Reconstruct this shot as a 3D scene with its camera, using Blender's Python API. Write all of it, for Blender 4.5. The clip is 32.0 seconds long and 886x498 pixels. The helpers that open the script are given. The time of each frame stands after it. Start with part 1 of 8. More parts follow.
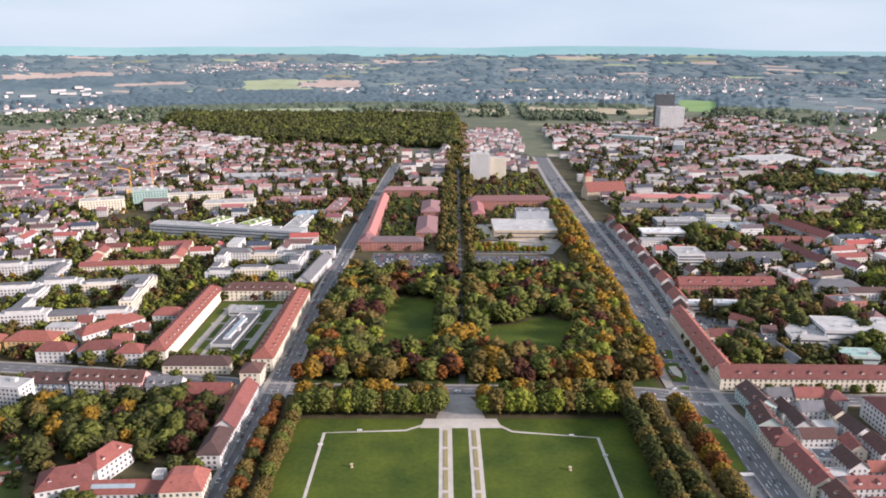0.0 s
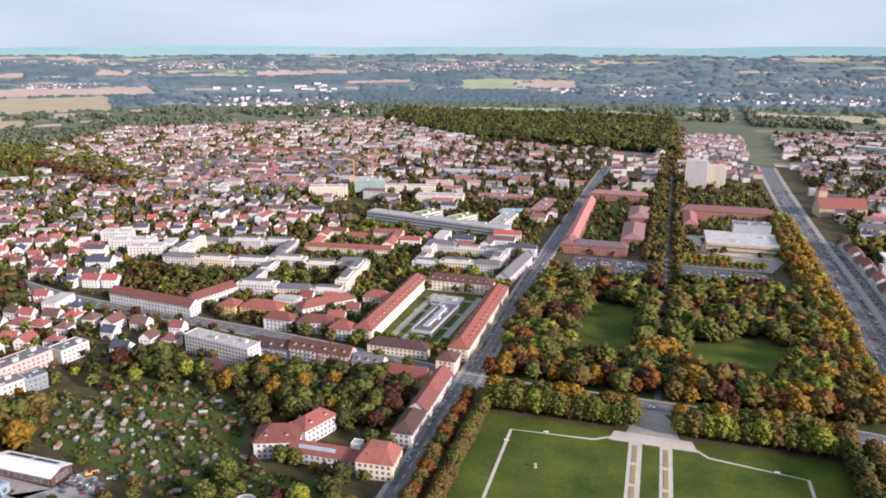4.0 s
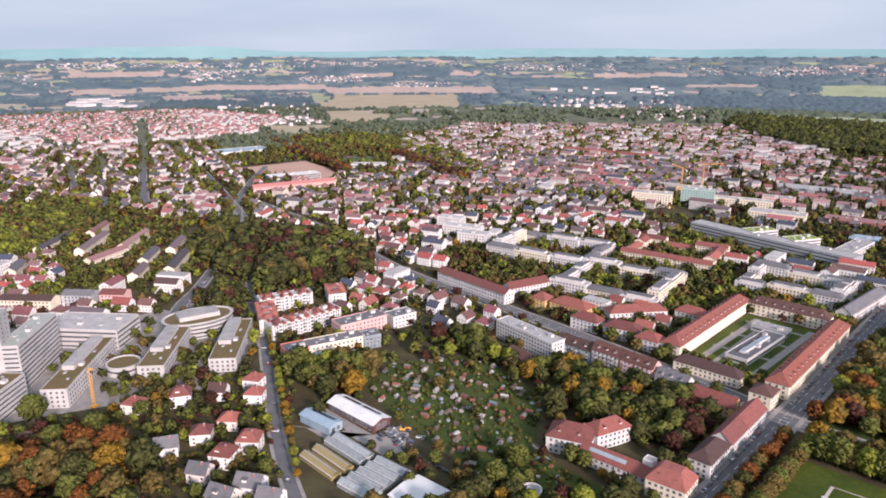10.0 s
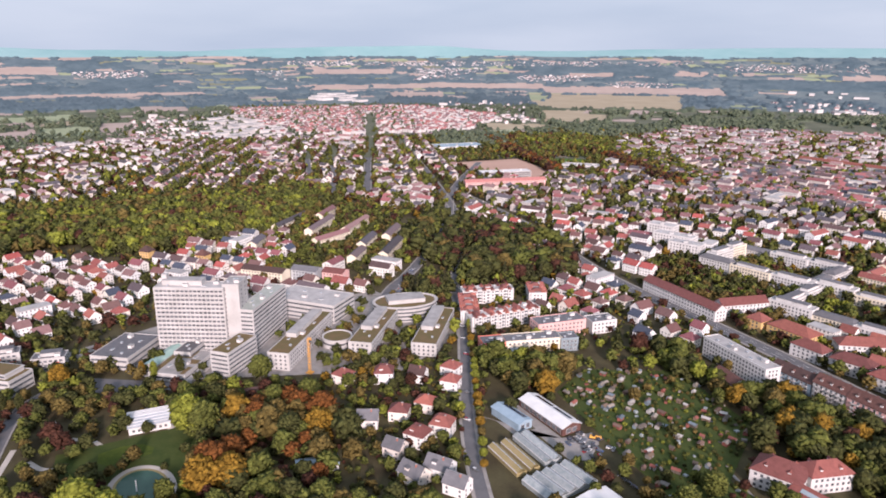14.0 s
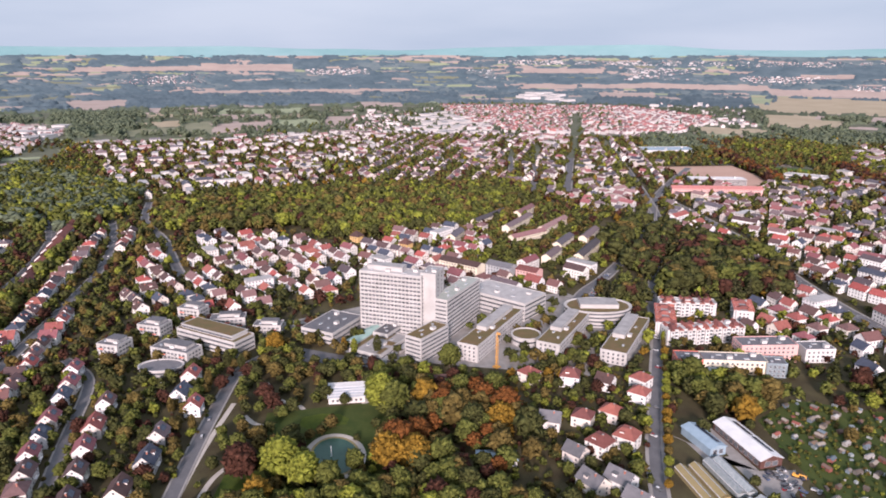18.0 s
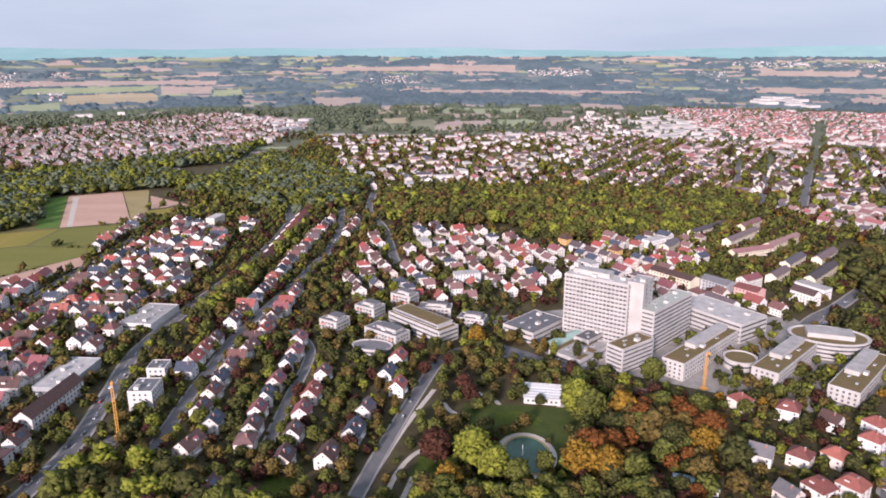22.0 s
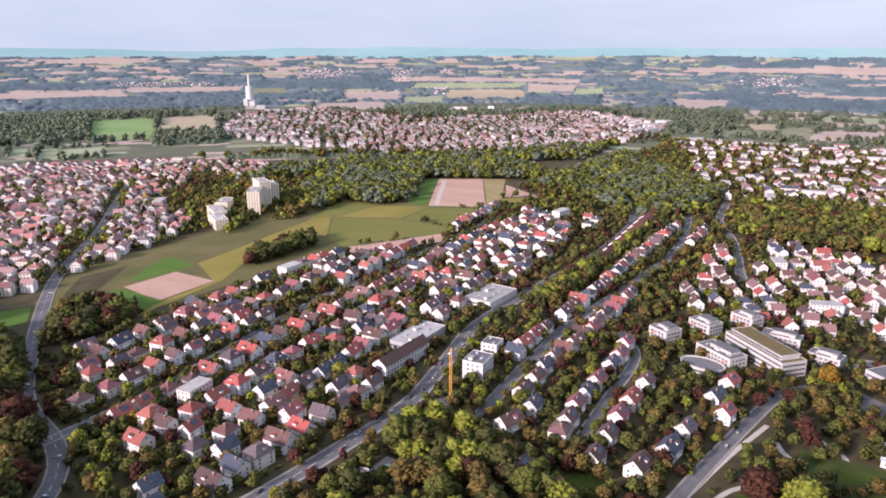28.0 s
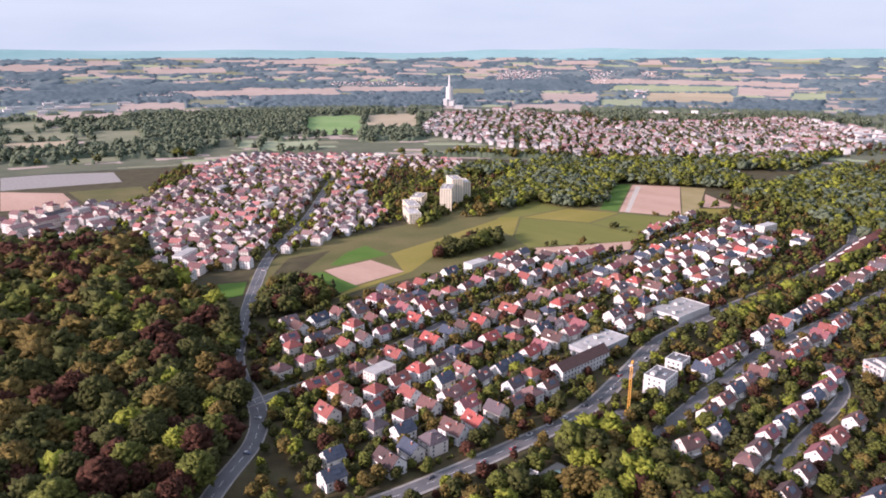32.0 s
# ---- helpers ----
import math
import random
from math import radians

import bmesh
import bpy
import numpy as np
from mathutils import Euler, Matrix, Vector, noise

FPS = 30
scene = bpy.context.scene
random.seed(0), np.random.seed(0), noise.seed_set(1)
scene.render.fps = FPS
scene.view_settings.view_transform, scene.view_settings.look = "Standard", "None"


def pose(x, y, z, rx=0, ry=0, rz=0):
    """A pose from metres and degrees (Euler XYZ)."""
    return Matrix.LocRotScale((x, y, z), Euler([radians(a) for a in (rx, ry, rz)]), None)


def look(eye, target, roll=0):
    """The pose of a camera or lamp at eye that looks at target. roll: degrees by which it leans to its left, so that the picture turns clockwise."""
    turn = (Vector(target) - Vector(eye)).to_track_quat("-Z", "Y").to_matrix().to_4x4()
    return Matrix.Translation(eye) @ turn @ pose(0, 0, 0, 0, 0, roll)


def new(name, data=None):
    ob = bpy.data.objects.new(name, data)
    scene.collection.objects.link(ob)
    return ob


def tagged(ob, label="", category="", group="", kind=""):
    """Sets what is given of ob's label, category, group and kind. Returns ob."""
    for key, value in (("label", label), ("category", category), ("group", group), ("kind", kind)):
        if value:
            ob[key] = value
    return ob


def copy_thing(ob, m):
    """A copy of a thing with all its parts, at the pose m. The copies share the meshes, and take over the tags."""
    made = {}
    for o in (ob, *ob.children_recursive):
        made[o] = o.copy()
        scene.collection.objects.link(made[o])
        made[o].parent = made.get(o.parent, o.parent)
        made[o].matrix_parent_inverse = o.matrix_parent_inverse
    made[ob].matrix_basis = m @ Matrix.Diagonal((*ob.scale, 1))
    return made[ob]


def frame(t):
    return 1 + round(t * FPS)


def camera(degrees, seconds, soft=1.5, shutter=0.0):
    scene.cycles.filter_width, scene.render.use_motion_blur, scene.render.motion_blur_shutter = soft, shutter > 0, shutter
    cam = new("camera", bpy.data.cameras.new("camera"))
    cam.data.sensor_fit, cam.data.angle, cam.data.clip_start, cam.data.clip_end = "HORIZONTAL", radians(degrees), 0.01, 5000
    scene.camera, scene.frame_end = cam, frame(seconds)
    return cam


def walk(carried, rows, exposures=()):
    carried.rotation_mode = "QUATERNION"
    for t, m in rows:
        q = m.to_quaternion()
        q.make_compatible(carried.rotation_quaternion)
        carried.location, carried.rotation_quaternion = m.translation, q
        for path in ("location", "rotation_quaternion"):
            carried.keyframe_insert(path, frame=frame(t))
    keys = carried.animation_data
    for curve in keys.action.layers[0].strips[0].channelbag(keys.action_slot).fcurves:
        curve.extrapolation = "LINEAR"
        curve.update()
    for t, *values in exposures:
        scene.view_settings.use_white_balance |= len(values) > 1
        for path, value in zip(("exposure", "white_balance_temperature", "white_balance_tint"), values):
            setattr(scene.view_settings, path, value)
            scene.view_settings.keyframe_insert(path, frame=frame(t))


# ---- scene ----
# ---- camera: hovers 224 m over the garden and turns to its left ----
cam = camera(63.95, 32.0, soft=1.85)
HEIGHT = 224.0
UNIT = 1.4  # metres to one unit of the town plan below
TURN = [  # seconds, yaw, pitch, lean
    (0, -0, -15.94, 0.04), (0.5, 3.16, -15.93, 0.08), (1, 5.53, -15.92, 0.12), (1.5, 6.96, -15.9, 0.09),
    (2, 8.86, -15.9, 0.12), (2.5, 10.74, -15.92, 0.15), (3, 12.67, -15.92, 0.16), (3.5, 14.7, -15.94, 0.14),
    (5.5, 23.49, -15.9, 0.1), (6, 25.67, -15.88, 0.11), (6.5, 27.85, -15.86, 0.14), (7, 30.08, -15.85, 0.08),
    (7.5, 32.31, -15.85, 0.09), (8, 34.58, -15.84, 0.11), (8.5, 36.61, -15.82, 0.04), (9, 38.63, -15.82, -0),
    (9.5, 40.72, -15.8, -0), (10, 42.81, -15.78, -0.04), (10.5, 44.91, -15.76, -0.09), (11, 47.07, -15.75, -0.03),
    (11.5, 49.21, -15.76, -0.05), (12, 51.3, -15.76, -0.04), (12.5, 53.44, -15.76, -0.03), (13, 55.58, -15.78, 0.04),
    (13.5, 57.7, -15.78, 0.05), (14, 59.85, -15.83, 0.06), (14.5, 61.92, -15.79, 0.06), (16.5, 69.98, -15.86, 0.09),
    (17, 71.99, -15.87, 0.09), (17.5, 74.06, -15.9, 0.08), (18, 76.14, -15.91, 0.05), (18.5, 78.19, -15.92, 0.02),
    (19, 80.25, -15.92, 0.07), (19.5, 82.32, -15.91, 0.03), (20, 84.44, -15.88, 0.03), (20.5, 86.62, -15.9, -0.06),
    (21, 88.94, -15.87, -0.07), (21.5, 91.22, -15.84, -0.1), (22, 93.38, -15.82, -0.09), (22.5, 95.68, -15.8, -0.16),
    (23, 97.98, -15.79, -0.12), (23.5, 100.34, -15.79, -0.1), (24, 102.72, -15.8, -0.11), (24.5, 105.03, -15.79, -0.18),
    (25, 107.33, -15.79, -0.15), (25.5, 109.65, -15.8, -0.16), (27.5, 119.06, -15.84, -0.02), (28, 121.29, -15.83, 0.02),
    (28.5, 123.44, -15.8, -0), (29, 125.64, -15.79, -0.01), (29.5, 127.74, -15.76, -0.01), (30, 129.35, -15.73, 0.04),
    (30.5, 130.81, -15.73, 0.04), (31, 132.56, -15.72, 0), (31.5, 134.64, -15.71, -0.01), (32, 136.74, -15.71, -0.05),
]
walk(cam, [(t, pose(0, 0, HEIGHT, 90 + p, -r, y)) for t, y, p, r in TURN], exposures=[(0, 0.60, 6250, 20), (8, 0.42, 6230, 24), (14, 0.35, 6220, 26), (24, 0.44, 6200, 28), (32, 0.60, 6240, 31)])

# ---- sky and sun: thin high overcast with a soft low sun behind the camera ----
SUN_FROM = Vector((0.84, -0.30, 0.33)).normalized()
world = bpy.data.worlds.new("world")
scene.world = world
world.use_nodes = True
wn, wl = world.node_tree.nodes, world.node_tree.links
wn.clear()
w_out = wn.new("ShaderNodeOutputWorld")
w_bg = wn.new("ShaderNodeBackground")
w_sky = wn.new("ShaderNodeTexSky")
w_sky.sky_type = "NISHITA"
w_sky.sun_disc = False
w_sky.sun_elevation = math.asin(SUN_FROM.z)
w_sky.sun_rotation = math.atan2(SUN_FROM.x, SUN_FROM.y)
w_sky.dust_density = 3.0
w_co = wn.new("ShaderNodeTexCoord")
w_map = wn.new("ShaderNodeMapping")
w_map.inputs["Scale"].default_value = (1.6, 1.6, 9.0)
w_noise = wn.new("ShaderNodeTexNoise")
w_noise.inputs["Scale"].default_value = 1.7
w_noise.inputs["Detail"].default_value = 6.0
w_ramp = wn.new("ShaderNodeValToRGB")
w_ramp.color_ramp.elements[0].position, w_ramp.color_ramp.elements[0].color = 0.35, (4.75, 5.85, 6.6, 1)
w_ramp.color_ramp.elements[1].position, w_ramp.color_ramp.elements[1].color = 0.68, (5.7, 6.7, 7.25, 1)
w_mix = wn.new("ShaderNodeMixRGB")
w_mix.inputs["Fac"].default_value = 0.88
wl.new(w_co.outputs["Generated"], w_map.inputs["Vector"])
wl.new(w_map.outputs["Vector"], w_noise.inputs["Vector"])
wl.new(w_noise.outputs["Fac"], w_ramp.inputs["Fac"])
wl.new(w_sky.outputs["Color"], w_mix.inputs["Color1"])
wl.new(w_ramp.outputs["Color"], w_mix.inputs["Color2"])
wl.new(w_mix.outputs["Color"], w_bg.inputs["Color"])
w_bg.inputs["Strength"].default_value = 0.091
wl.new(w_bg.outputs["Background"], w_out.inputs["Surface"])
sun_data = bpy.data.lights.new("sun", "SUN")
sun_data.energy, sun_data.angle, sun_data.color = 4.7, radians(9), (1.0, 0.875, 0.765)
sun = new("sun", sun_data)
sun.matrix_world = look(SUN_FROM * 900, (0, 0, 0))


# ---- materials ----
def material(name, c1, c2, scale=0.5, rough=0.85, bump=0.0, fine=4.0, vary=0.0, metal=0.0, palette=None, stretch=None, spec=0.3):
    """Two tones mixed by coarse and fine noise at real size; palette picks a tone for each loose piece; vary shifts its value."""
    m = bpy.data.materials.new(name)
    m.use_nodes = True
    n, l = m.node_tree.nodes, m.node_tree.links
    b = n["Principled BSDF"]
    b.inputs["Roughness"].default_value, b.inputs["Metallic"].default_value = rough, metal
    b.inputs["Specular IOR Level"].default_value = spec
    co = n.new("ShaderNodeNewGeometry")
    pos = co.outputs["Position"]
    if stretch:
        mp = n.new("ShaderNodeMapping")
        mp.inputs["Scale"].default_value = stretch
        l.new(pos, mp.inputs["Vector"])
        pos = mp.outputs["Vector"]
    coarse, grain = n.new("ShaderNodeTexNoise"), n.new("ShaderNodeTexNoise")
    coarse.inputs["Scale"].default_value, coarse.inputs["Detail"].default_value = scale, 5.0
    grain.inputs["Scale"].default_value, grain.inputs["Detail"].default_value = fine, 3.0
    l.new(pos, coarse.inputs["Vector"])
    l.new(pos, grain.inputs["Vector"])
    add = n.new("ShaderNodeMath")
    add.operation = "MULTIPLY_ADD"
    add.inputs[1].default_value = 0.45
    l.new(grain.outputs["Fac"], add.inputs[0])
    l.new(coarse.outputs["Fac"], add.inputs[2])
    span = n.new("ShaderNodeMapRange")
    span.inputs["From Min"].default_value, span.inputs["From Max"].default_value = 0.5, 0.95
    l.new(add.outputs[0], span.inputs["Value"])
    mix = n.new("ShaderNodeMixRGB")
    mix.inputs["Color1"].default_value, mix.inputs["Color2"].default_value = (*c1, 1), (*c2, 1)
    l.new(span.outputs["Result"], mix.inputs["Fac"])
    col = mix.outputs["Color"]
    if palette or vary:
        info = n.new("ShaderNodeObjectInfo")
        both = n.new("ShaderNodeMath")
        both.operation = "ADD"
        l.new(info.outputs["Random"], both.inputs[0])
        l.new(co.outputs["Random Per Island"], both.inputs[1])
        wrap = n.new("ShaderNodeMath")
        wrap.operation = "FRACT"
        l.new(both.outputs[0], wrap.inputs[0])
        if palette:
            ramp = n.new("ShaderNodeValToRGB")
            ramp.color_ramp.interpolation = "CONSTANT"
            for k, c in enumerate(palette):
                e = ramp.color_ramp.elements[k] if k < 2 else ramp.color_ramp.elements.new(k / len(palette))
                e.position, e.color = k / len(palette), (*c, 1)
            l.new(wrap.outputs[0], ramp.inputs["Fac"])
            tone = n.new("ShaderNodeMixRGB")
            tone.blend_type = "MULTIPLY"
            tone.inputs["Fac"].default_value = 1.0
            l.new(ramp.outputs["Color"], tone.inputs["Color1"])
            l.new(col, tone.inputs["Color2"])
            col = tone.outputs["Color"]
        if vary:
            again = n.new("ShaderNodeMath")
            again.operation = "MULTIPLY"
            again.inputs[1].default_value = 7.31
            l.new(both.outputs[0], again.inputs[0])
            frac = n.new("ShaderNodeMath")
            frac.operation = "FRACT"
            l.new(again.outputs[0], frac.inputs[0])
            val = n.new("ShaderNodeMapRange")
            val.inputs["To Min"].default_value, val.inputs["To Max"].default_value = 1 - vary, 1 + vary
            l.new(frac.outputs[0], val.inputs["Value"])
            hsv = n.new("ShaderNodeHueSaturation")
            l.new(val.outputs["Result"], hsv.inputs["Value"])
            l.new(col, hsv.inputs["Color"])
            col = hsv.outputs["Color"]
    l.new(col, b.inputs["Base Color"])
    if bump:
        bp = n.new("ShaderNodeBump")
        bp.inputs["Strength"].default_value, bp.inputs["Distance"].default_value = bump, 0.3
        l.new(grain.outputs["Fac"], bp.inputs["Height"])
        l.new(bp.outputs["Normal"], b.inputs["Normal"])
    return m


WHITE = (1, 1, 1)
SOFT = (0.82, 0.82, 0.82)
M = {}
M["soil"] = material("garden_ground", (0.046, 0.034, 0.017), (0.084, 0.074, 0.034), 0.06, 0.95, 0.3, 0.9)
M["grass"] = material("mown_grass", (0.026, 0.050, 0.004), (0.084, 0.108, 0.010), 0.035, 0.95, 0.3, 0.35)
# Darker copy of the grass with shade put into the colour.
M["park_grass"] = material("shaded_grass", (0.030, 0.052, 0.008), (0.062, 0.078, 0.016), 0.07, 0.95, 0.3, 0.5)
M["rough_meadow"] = material("rough_meadow", (0.085, 0.088, 0.025), (0.150, 0.125, 0.050), 0.02, 0.95, 0.2, 0.3)
M["meadow"] = material("bright_meadow", (0.060, 0.135, 0.012), (0.085, 0.155, 0.025), 0.04, 0.95, 0.2, 0.6)
M["asphalt"] = material("asphalt", (0.105, 0.104, 0.112), (0.155, 0.153, 0.160), 0.12, 0.9, 0.0, 1.5)
M["pave"] = material("pavement_slabs", (0.24, 0.22, 0.21), (0.33, 0.31, 0.29), 0.2, 0.9, 0.0, 2.0)
M["gravel"] = material("pale_gravel", (0.40, 0.36, 0.32), (0.52, 0.47, 0.42), 0.15, 0.95, 0.0, 3.0)
M["paint"] = material("road_paint", (0.60, 0.60, 0.58), (0.75, 0.75, 0.73), 0.6, 0.7)
M["wall"] = material("rendered_wall", (0.88, 0.88, 0.88), WHITE, 0.25, 0.9, 0.0, 2.0, 0.06, palette=[(0.79, 0.78, 0.77), (0.79, 0.76, 0.72), (0.77, 0.76, 0.77), (0.76, 0.70, 0.63), (0.80, 0.78, 0.77), (0.70, 0.67, 0.64), (0.75, 0.67, 0.62), (0.79, 0.77, 0.76)])
M["roof"] = material("clay_roof_tiles", SOFT, (1.15, 1.15, 1.15), 0.5, 0.8, 0.5, 3.0, 0.18, palette=[(0.27, 0.085, 0.075), (0.17, 0.085, 0.080), (0.105, 0.066, 0.066), (0.060, 0.072, 0.105), (0.11, 0.085, 0.095), (0.24, 0.090, 0.100), (0.14, 0.080, 0.075), (0.34, 0.085, 0.075), (0.070, 0.082, 0.115), (0.19, 0.110, 0.108), (0.105, 0.064, 0.060), (0.30, 0.105, 0.085)])
M["old_roof"] = material("old_town_tiles", SOFT, (1.15, 1.15, 1.15), 0.5, 0.8, 0.3, 3.0, 0.2, palette=[(0.36, 0.150, 0.145), (0.26, 0.145, 0.145), (0.40, 0.165, 0.150), (0.17, 0.125, 0.135), (0.31, 0.190, 0.185), (0.22, 0.110, 0.110)])
M["red_roof"] = material("red_roof_tiles", SOFT, (1.15, 1.15, 1.15), 0.4, 0.8, 0.5, 3.0, 0.18, palette=[(0.245, 0.084, 0.070), (0.20, 0.072, 0.063), (0.27, 0.096, 0.078), (0.17, 0.064, 0.058), (0.29, 0.100, 0.076)])
M["brown_roof"] = material("brown_roof_tiles", SOFT, (1.15, 1.15, 1.15), 0.4, 0.8, 0.5, 3.0, 0.12, palette=[(0.105, 0.055, 0.048), (0.085, 0.050, 0.046), (0.130, 0.062, 0.052)])
M["grey_roof"] = material("dark_grey_roof", (0.11, 0.11, 0.12), (0.16, 0.155, 0.165), 0.3, 0.7, 0.2, 2.0, 0.2)
M["flat_roof"] = material("gravel_flat_roof", (0.31, 0.30, 0.295), (0.46, 0.44, 0.43), 0.15, 0.9, 0.0, 1.5, 0.2)
M["white_roof"] = material("pale_sheet_roof", (0.60, 0.60, 0.60), (0.75, 0.74, 0.73), 0.15, 0.6, 0.0, 1.5, 0.1)
M["green_roof"] = material("planted_roof", (0.115, 0.100, 0.040), (0.17, 0.110, 0.055), 0.12, 0.95, 0.3, 1.2)
M["lawn_roof"] = material("grass_roof", (0.20, 0.28, 0.05), (0.26, 0.32, 0.08), 0.12, 0.95, 0.3, 1.2)
M["clinic_wall"] = material("pale_grey_render", (0.39, 0.377, 0.367), (0.52, 0.502, 0.492), 0.1, 0.85, 0.0, 1.5)
M["white_wall"] = material("white_render", (0.52, 0.505, 0.495), (0.68, 0.66, 0.65), 0.1, 0.85, 0.0, 1.5)
M["cream_wall"] = material("cream_render", (0.68, 0.60, 0.47), (0.76, 0.68, 0.55), 0.1, 0.85, 0.0, 1.5)
M["ochre_wall"] = material("ochre_render", (0.60, 0.38, 0.15), (0.68, 0.45, 0.20), 0.1, 0.85, 0.0, 1.5)
M["brick"] = material("red_brick", (0.33, 0.135, 0.105), (0.42, 0.19, 0.15), 0.2, 0.9, 0.0, 2.0)
M["pink_wall"] = material("pink_render", (0.62, 0.36, 0.34), (0.70, 0.43, 0.40), 0.15, 0.85)
M["coral_wall"] = material("coral_render", (0.62, 0.17, 0.12), (0.70, 0.22, 0.16), 0.15, 0.8)
M["stone"] = material("sandstone", (0.45, 0.35, 0.25), (0.55, 0.44, 0.32), 0.2, 0.9, 0.1, 2.0)
M["glass"] = material("window_glass", (0.080, 0.088, 0.100), (0.140, 0.145, 0.160), 0.3, 0.15, 0.0, 1.0, 0.3, spec=0.5)
M["mint_wall"] = material("mint_render", (0.46, 0.56, 0.54), (0.54, 0.63, 0.60), 0.15, 0.85)
M["blue_glass"] = material("bluish_glass", (0.20, 0.25, 0.28), (0.30, 0.35, 0.38), 0.2, 0.2, 0.0, 1.0, 0.2, spec=0.6)
M["teal"] = material("copper_green_roof", (0.26, 0.40, 0.36), (0.36, 0.49, 0.45), 0.15, 0.7)
M["wing_roof"] = material("mossy_grey_roof", (0.30, 0.33, 0.29), (0.42, 0.43, 0.40), 0.12, 0.85, 0.0, 0.9)
M["metal"] = material("grey_metal", (0.40, 0.42, 0.45), (0.52, 0.54, 0.57), 0.2, 0.45, 0.0, 2.0, 0.1, metal=0.3)
M["old_glass"] = material("dusty_greenhouse_glass", (0.20, 0.24, 0.25), (0.36, 0.38, 0.38), 0.5, 0.35, 0.0, 2.5, 0.2)
M["blue_sheet"] = material("blue_grey_sheet", (0.24, 0.33, 0.40), (0.32, 0.42, 0.50), 0.2, 0.5, 0.0, 2.0, 0.1)
M["solar"] = material("solar_panel", (0.030, 0.040, 0.070), (0.050, 0.065, 0.10), 0.4, 0.2, spec=0.6)
M["crane"] = material("orange_steel", (0.70, 0.34, 0.06), (0.80, 0.42, 0.10), 0.4, 0.6)
M["bark"] = material("bark", (0.075, 0.055, 0.040), (0.12, 0.09, 0.07), 1.0, 0.95, 0.4, 6.0)
M["water"] = material("pond_water", (0.030, 0.085, 0.060), (0.045, 0.105, 0.075), 0.1, 0.2, 0.0, 0.5, spec=0.25)
M["jet"] = material("fountain_spray", (0.75, 0.80, 0.82), (0.9, 0.9, 0.9), 1.0, 0.4)
M["tyre"] = material("black_rubber", (0.02, 0.02, 0.02), (0.04, 0.04, 0.04), 3.0, 0.8)
M["car"] = material("car_paint", SOFT, WHITE, 0.8, 0.25, 0.0, 3.0, 0.1, spec=0.5, palette=[(0.70, 0.70, 0.71), (0.05, 0.05, 0.06), (0.30, 0.31, 0.33), (0.65, 0.66, 0.68), (0.04, 0.05, 0.09), (0.12, 0.13, 0.14), (0.40, 0.03, 0.04), (0.72, 0.72, 0.72), (0.08, 0.12, 0.22), (0.22, 0.22, 0.23)])
M["shed"] = material("shed_boards", SOFT, WHITE, 0.8, 0.85, 0.0, 4.0, 0.2, palette=[(0.20, 0.14, 0.10), (0.40, 0.38, 0.36), (0.26, 0.09, 0.07), (0.15, 0.19, 0.22), (0.22, 0.20, 0.18), (0.11, 0.09, 0.075), (0.30, 0.26, 0.22), (0.16, 0.10, 0.08)])
M["crop"] = material("field_soil", (0.40, 0.25, 0.19), (0.50, 0.33, 0.26), 0.02, 0.95, 0.0, 0.3, stretch=(1, 0.25, 1))
M["vines"] = material("green_vines", (0.125, 0.135, 0.026), (0.17, 0.165, 0.04), 0.03, 0.95, 0.0, 0.5, stretch=(1, 0.3, 1))
M["stubble"] = material("yellow_vines", (0.19, 0.17, 0.030), (0.26, 0.205, 0.05), 0.03, 0.95, 0.0, 0.5, stretch=(0.3, 1, 1))
M["dry"] = material("dry_grass", (0.24, 0.20, 0.08), (0.32, 0.25, 0.13), 0.03, 0.95, 0.0, 0.4)
LEAF = ["leaf_green", "leaf_lime", "leaf_dark", "leaf_olive", "leaf_gold", "leaf_rust", "leaf_maroon", "leaf_conifer"]
TONES = [((0.044, 0.062, 0.018), (0.082, 0.098, 0.030)), ((0.092, 0.128, 0.020), (0.146, 0.172, 0.036)), ((0.028, 0.037, 0.015), (0.050, 0.058, 0.024)),
         ((0.060, 0.053, 0.020), (0.098, 0.080, 0.032)), ((0.120, 0.080, 0.014), (0.170, 0.112, 0.022)), ((0.082, 0.036, 0.014), (0.124, 0.054, 0.020)),
         ((0.034, 0.017, 0.015), (0.054, 0.026, 0.022)), ((0.022, 0.028, 0.016), (0.040, 0.044, 0.024))]
for k, (a, b) in zip(LEAF, TONES):
    M[k] = material(k, tuple(v * w for v, w in zip(a, (0.92, 0.82, 0.66))), tuple(v * w for v, w in zip(b, (1.82, 1.62, 1.28))), 0.9, 0.9, 1.0, 3.2, 0.35, spec=0.12)
# Distance haze is put into this blue-green leaf colour.
M["far_wood"] = material("hazed_distant_wood", (0.062, 0.100, 0.122), (0.115, 0.158, 0.180), 0.010, 0.95, 0.0, 0.05, 0.12)
# Roof palette of the farther town, with distance haze mixed into the tones.
M["town_roof"] = material("haze_toned_roof_tiles", SOFT, (1.1, 1.1, 1.1), 0.5, 0.85, 0.0, 2.0, 0.2, palette=[(0.22, 0.115, 0.118), (0.12, 0.108, 0.125), (0.31, 0.120, 0.122), (0.088, 0.094, 0.118), (0.17, 0.128, 0.135), (0.14, 0.092, 0.095), (0.090, 0.080, 0.088), (0.29, 0.18, 0.175)])
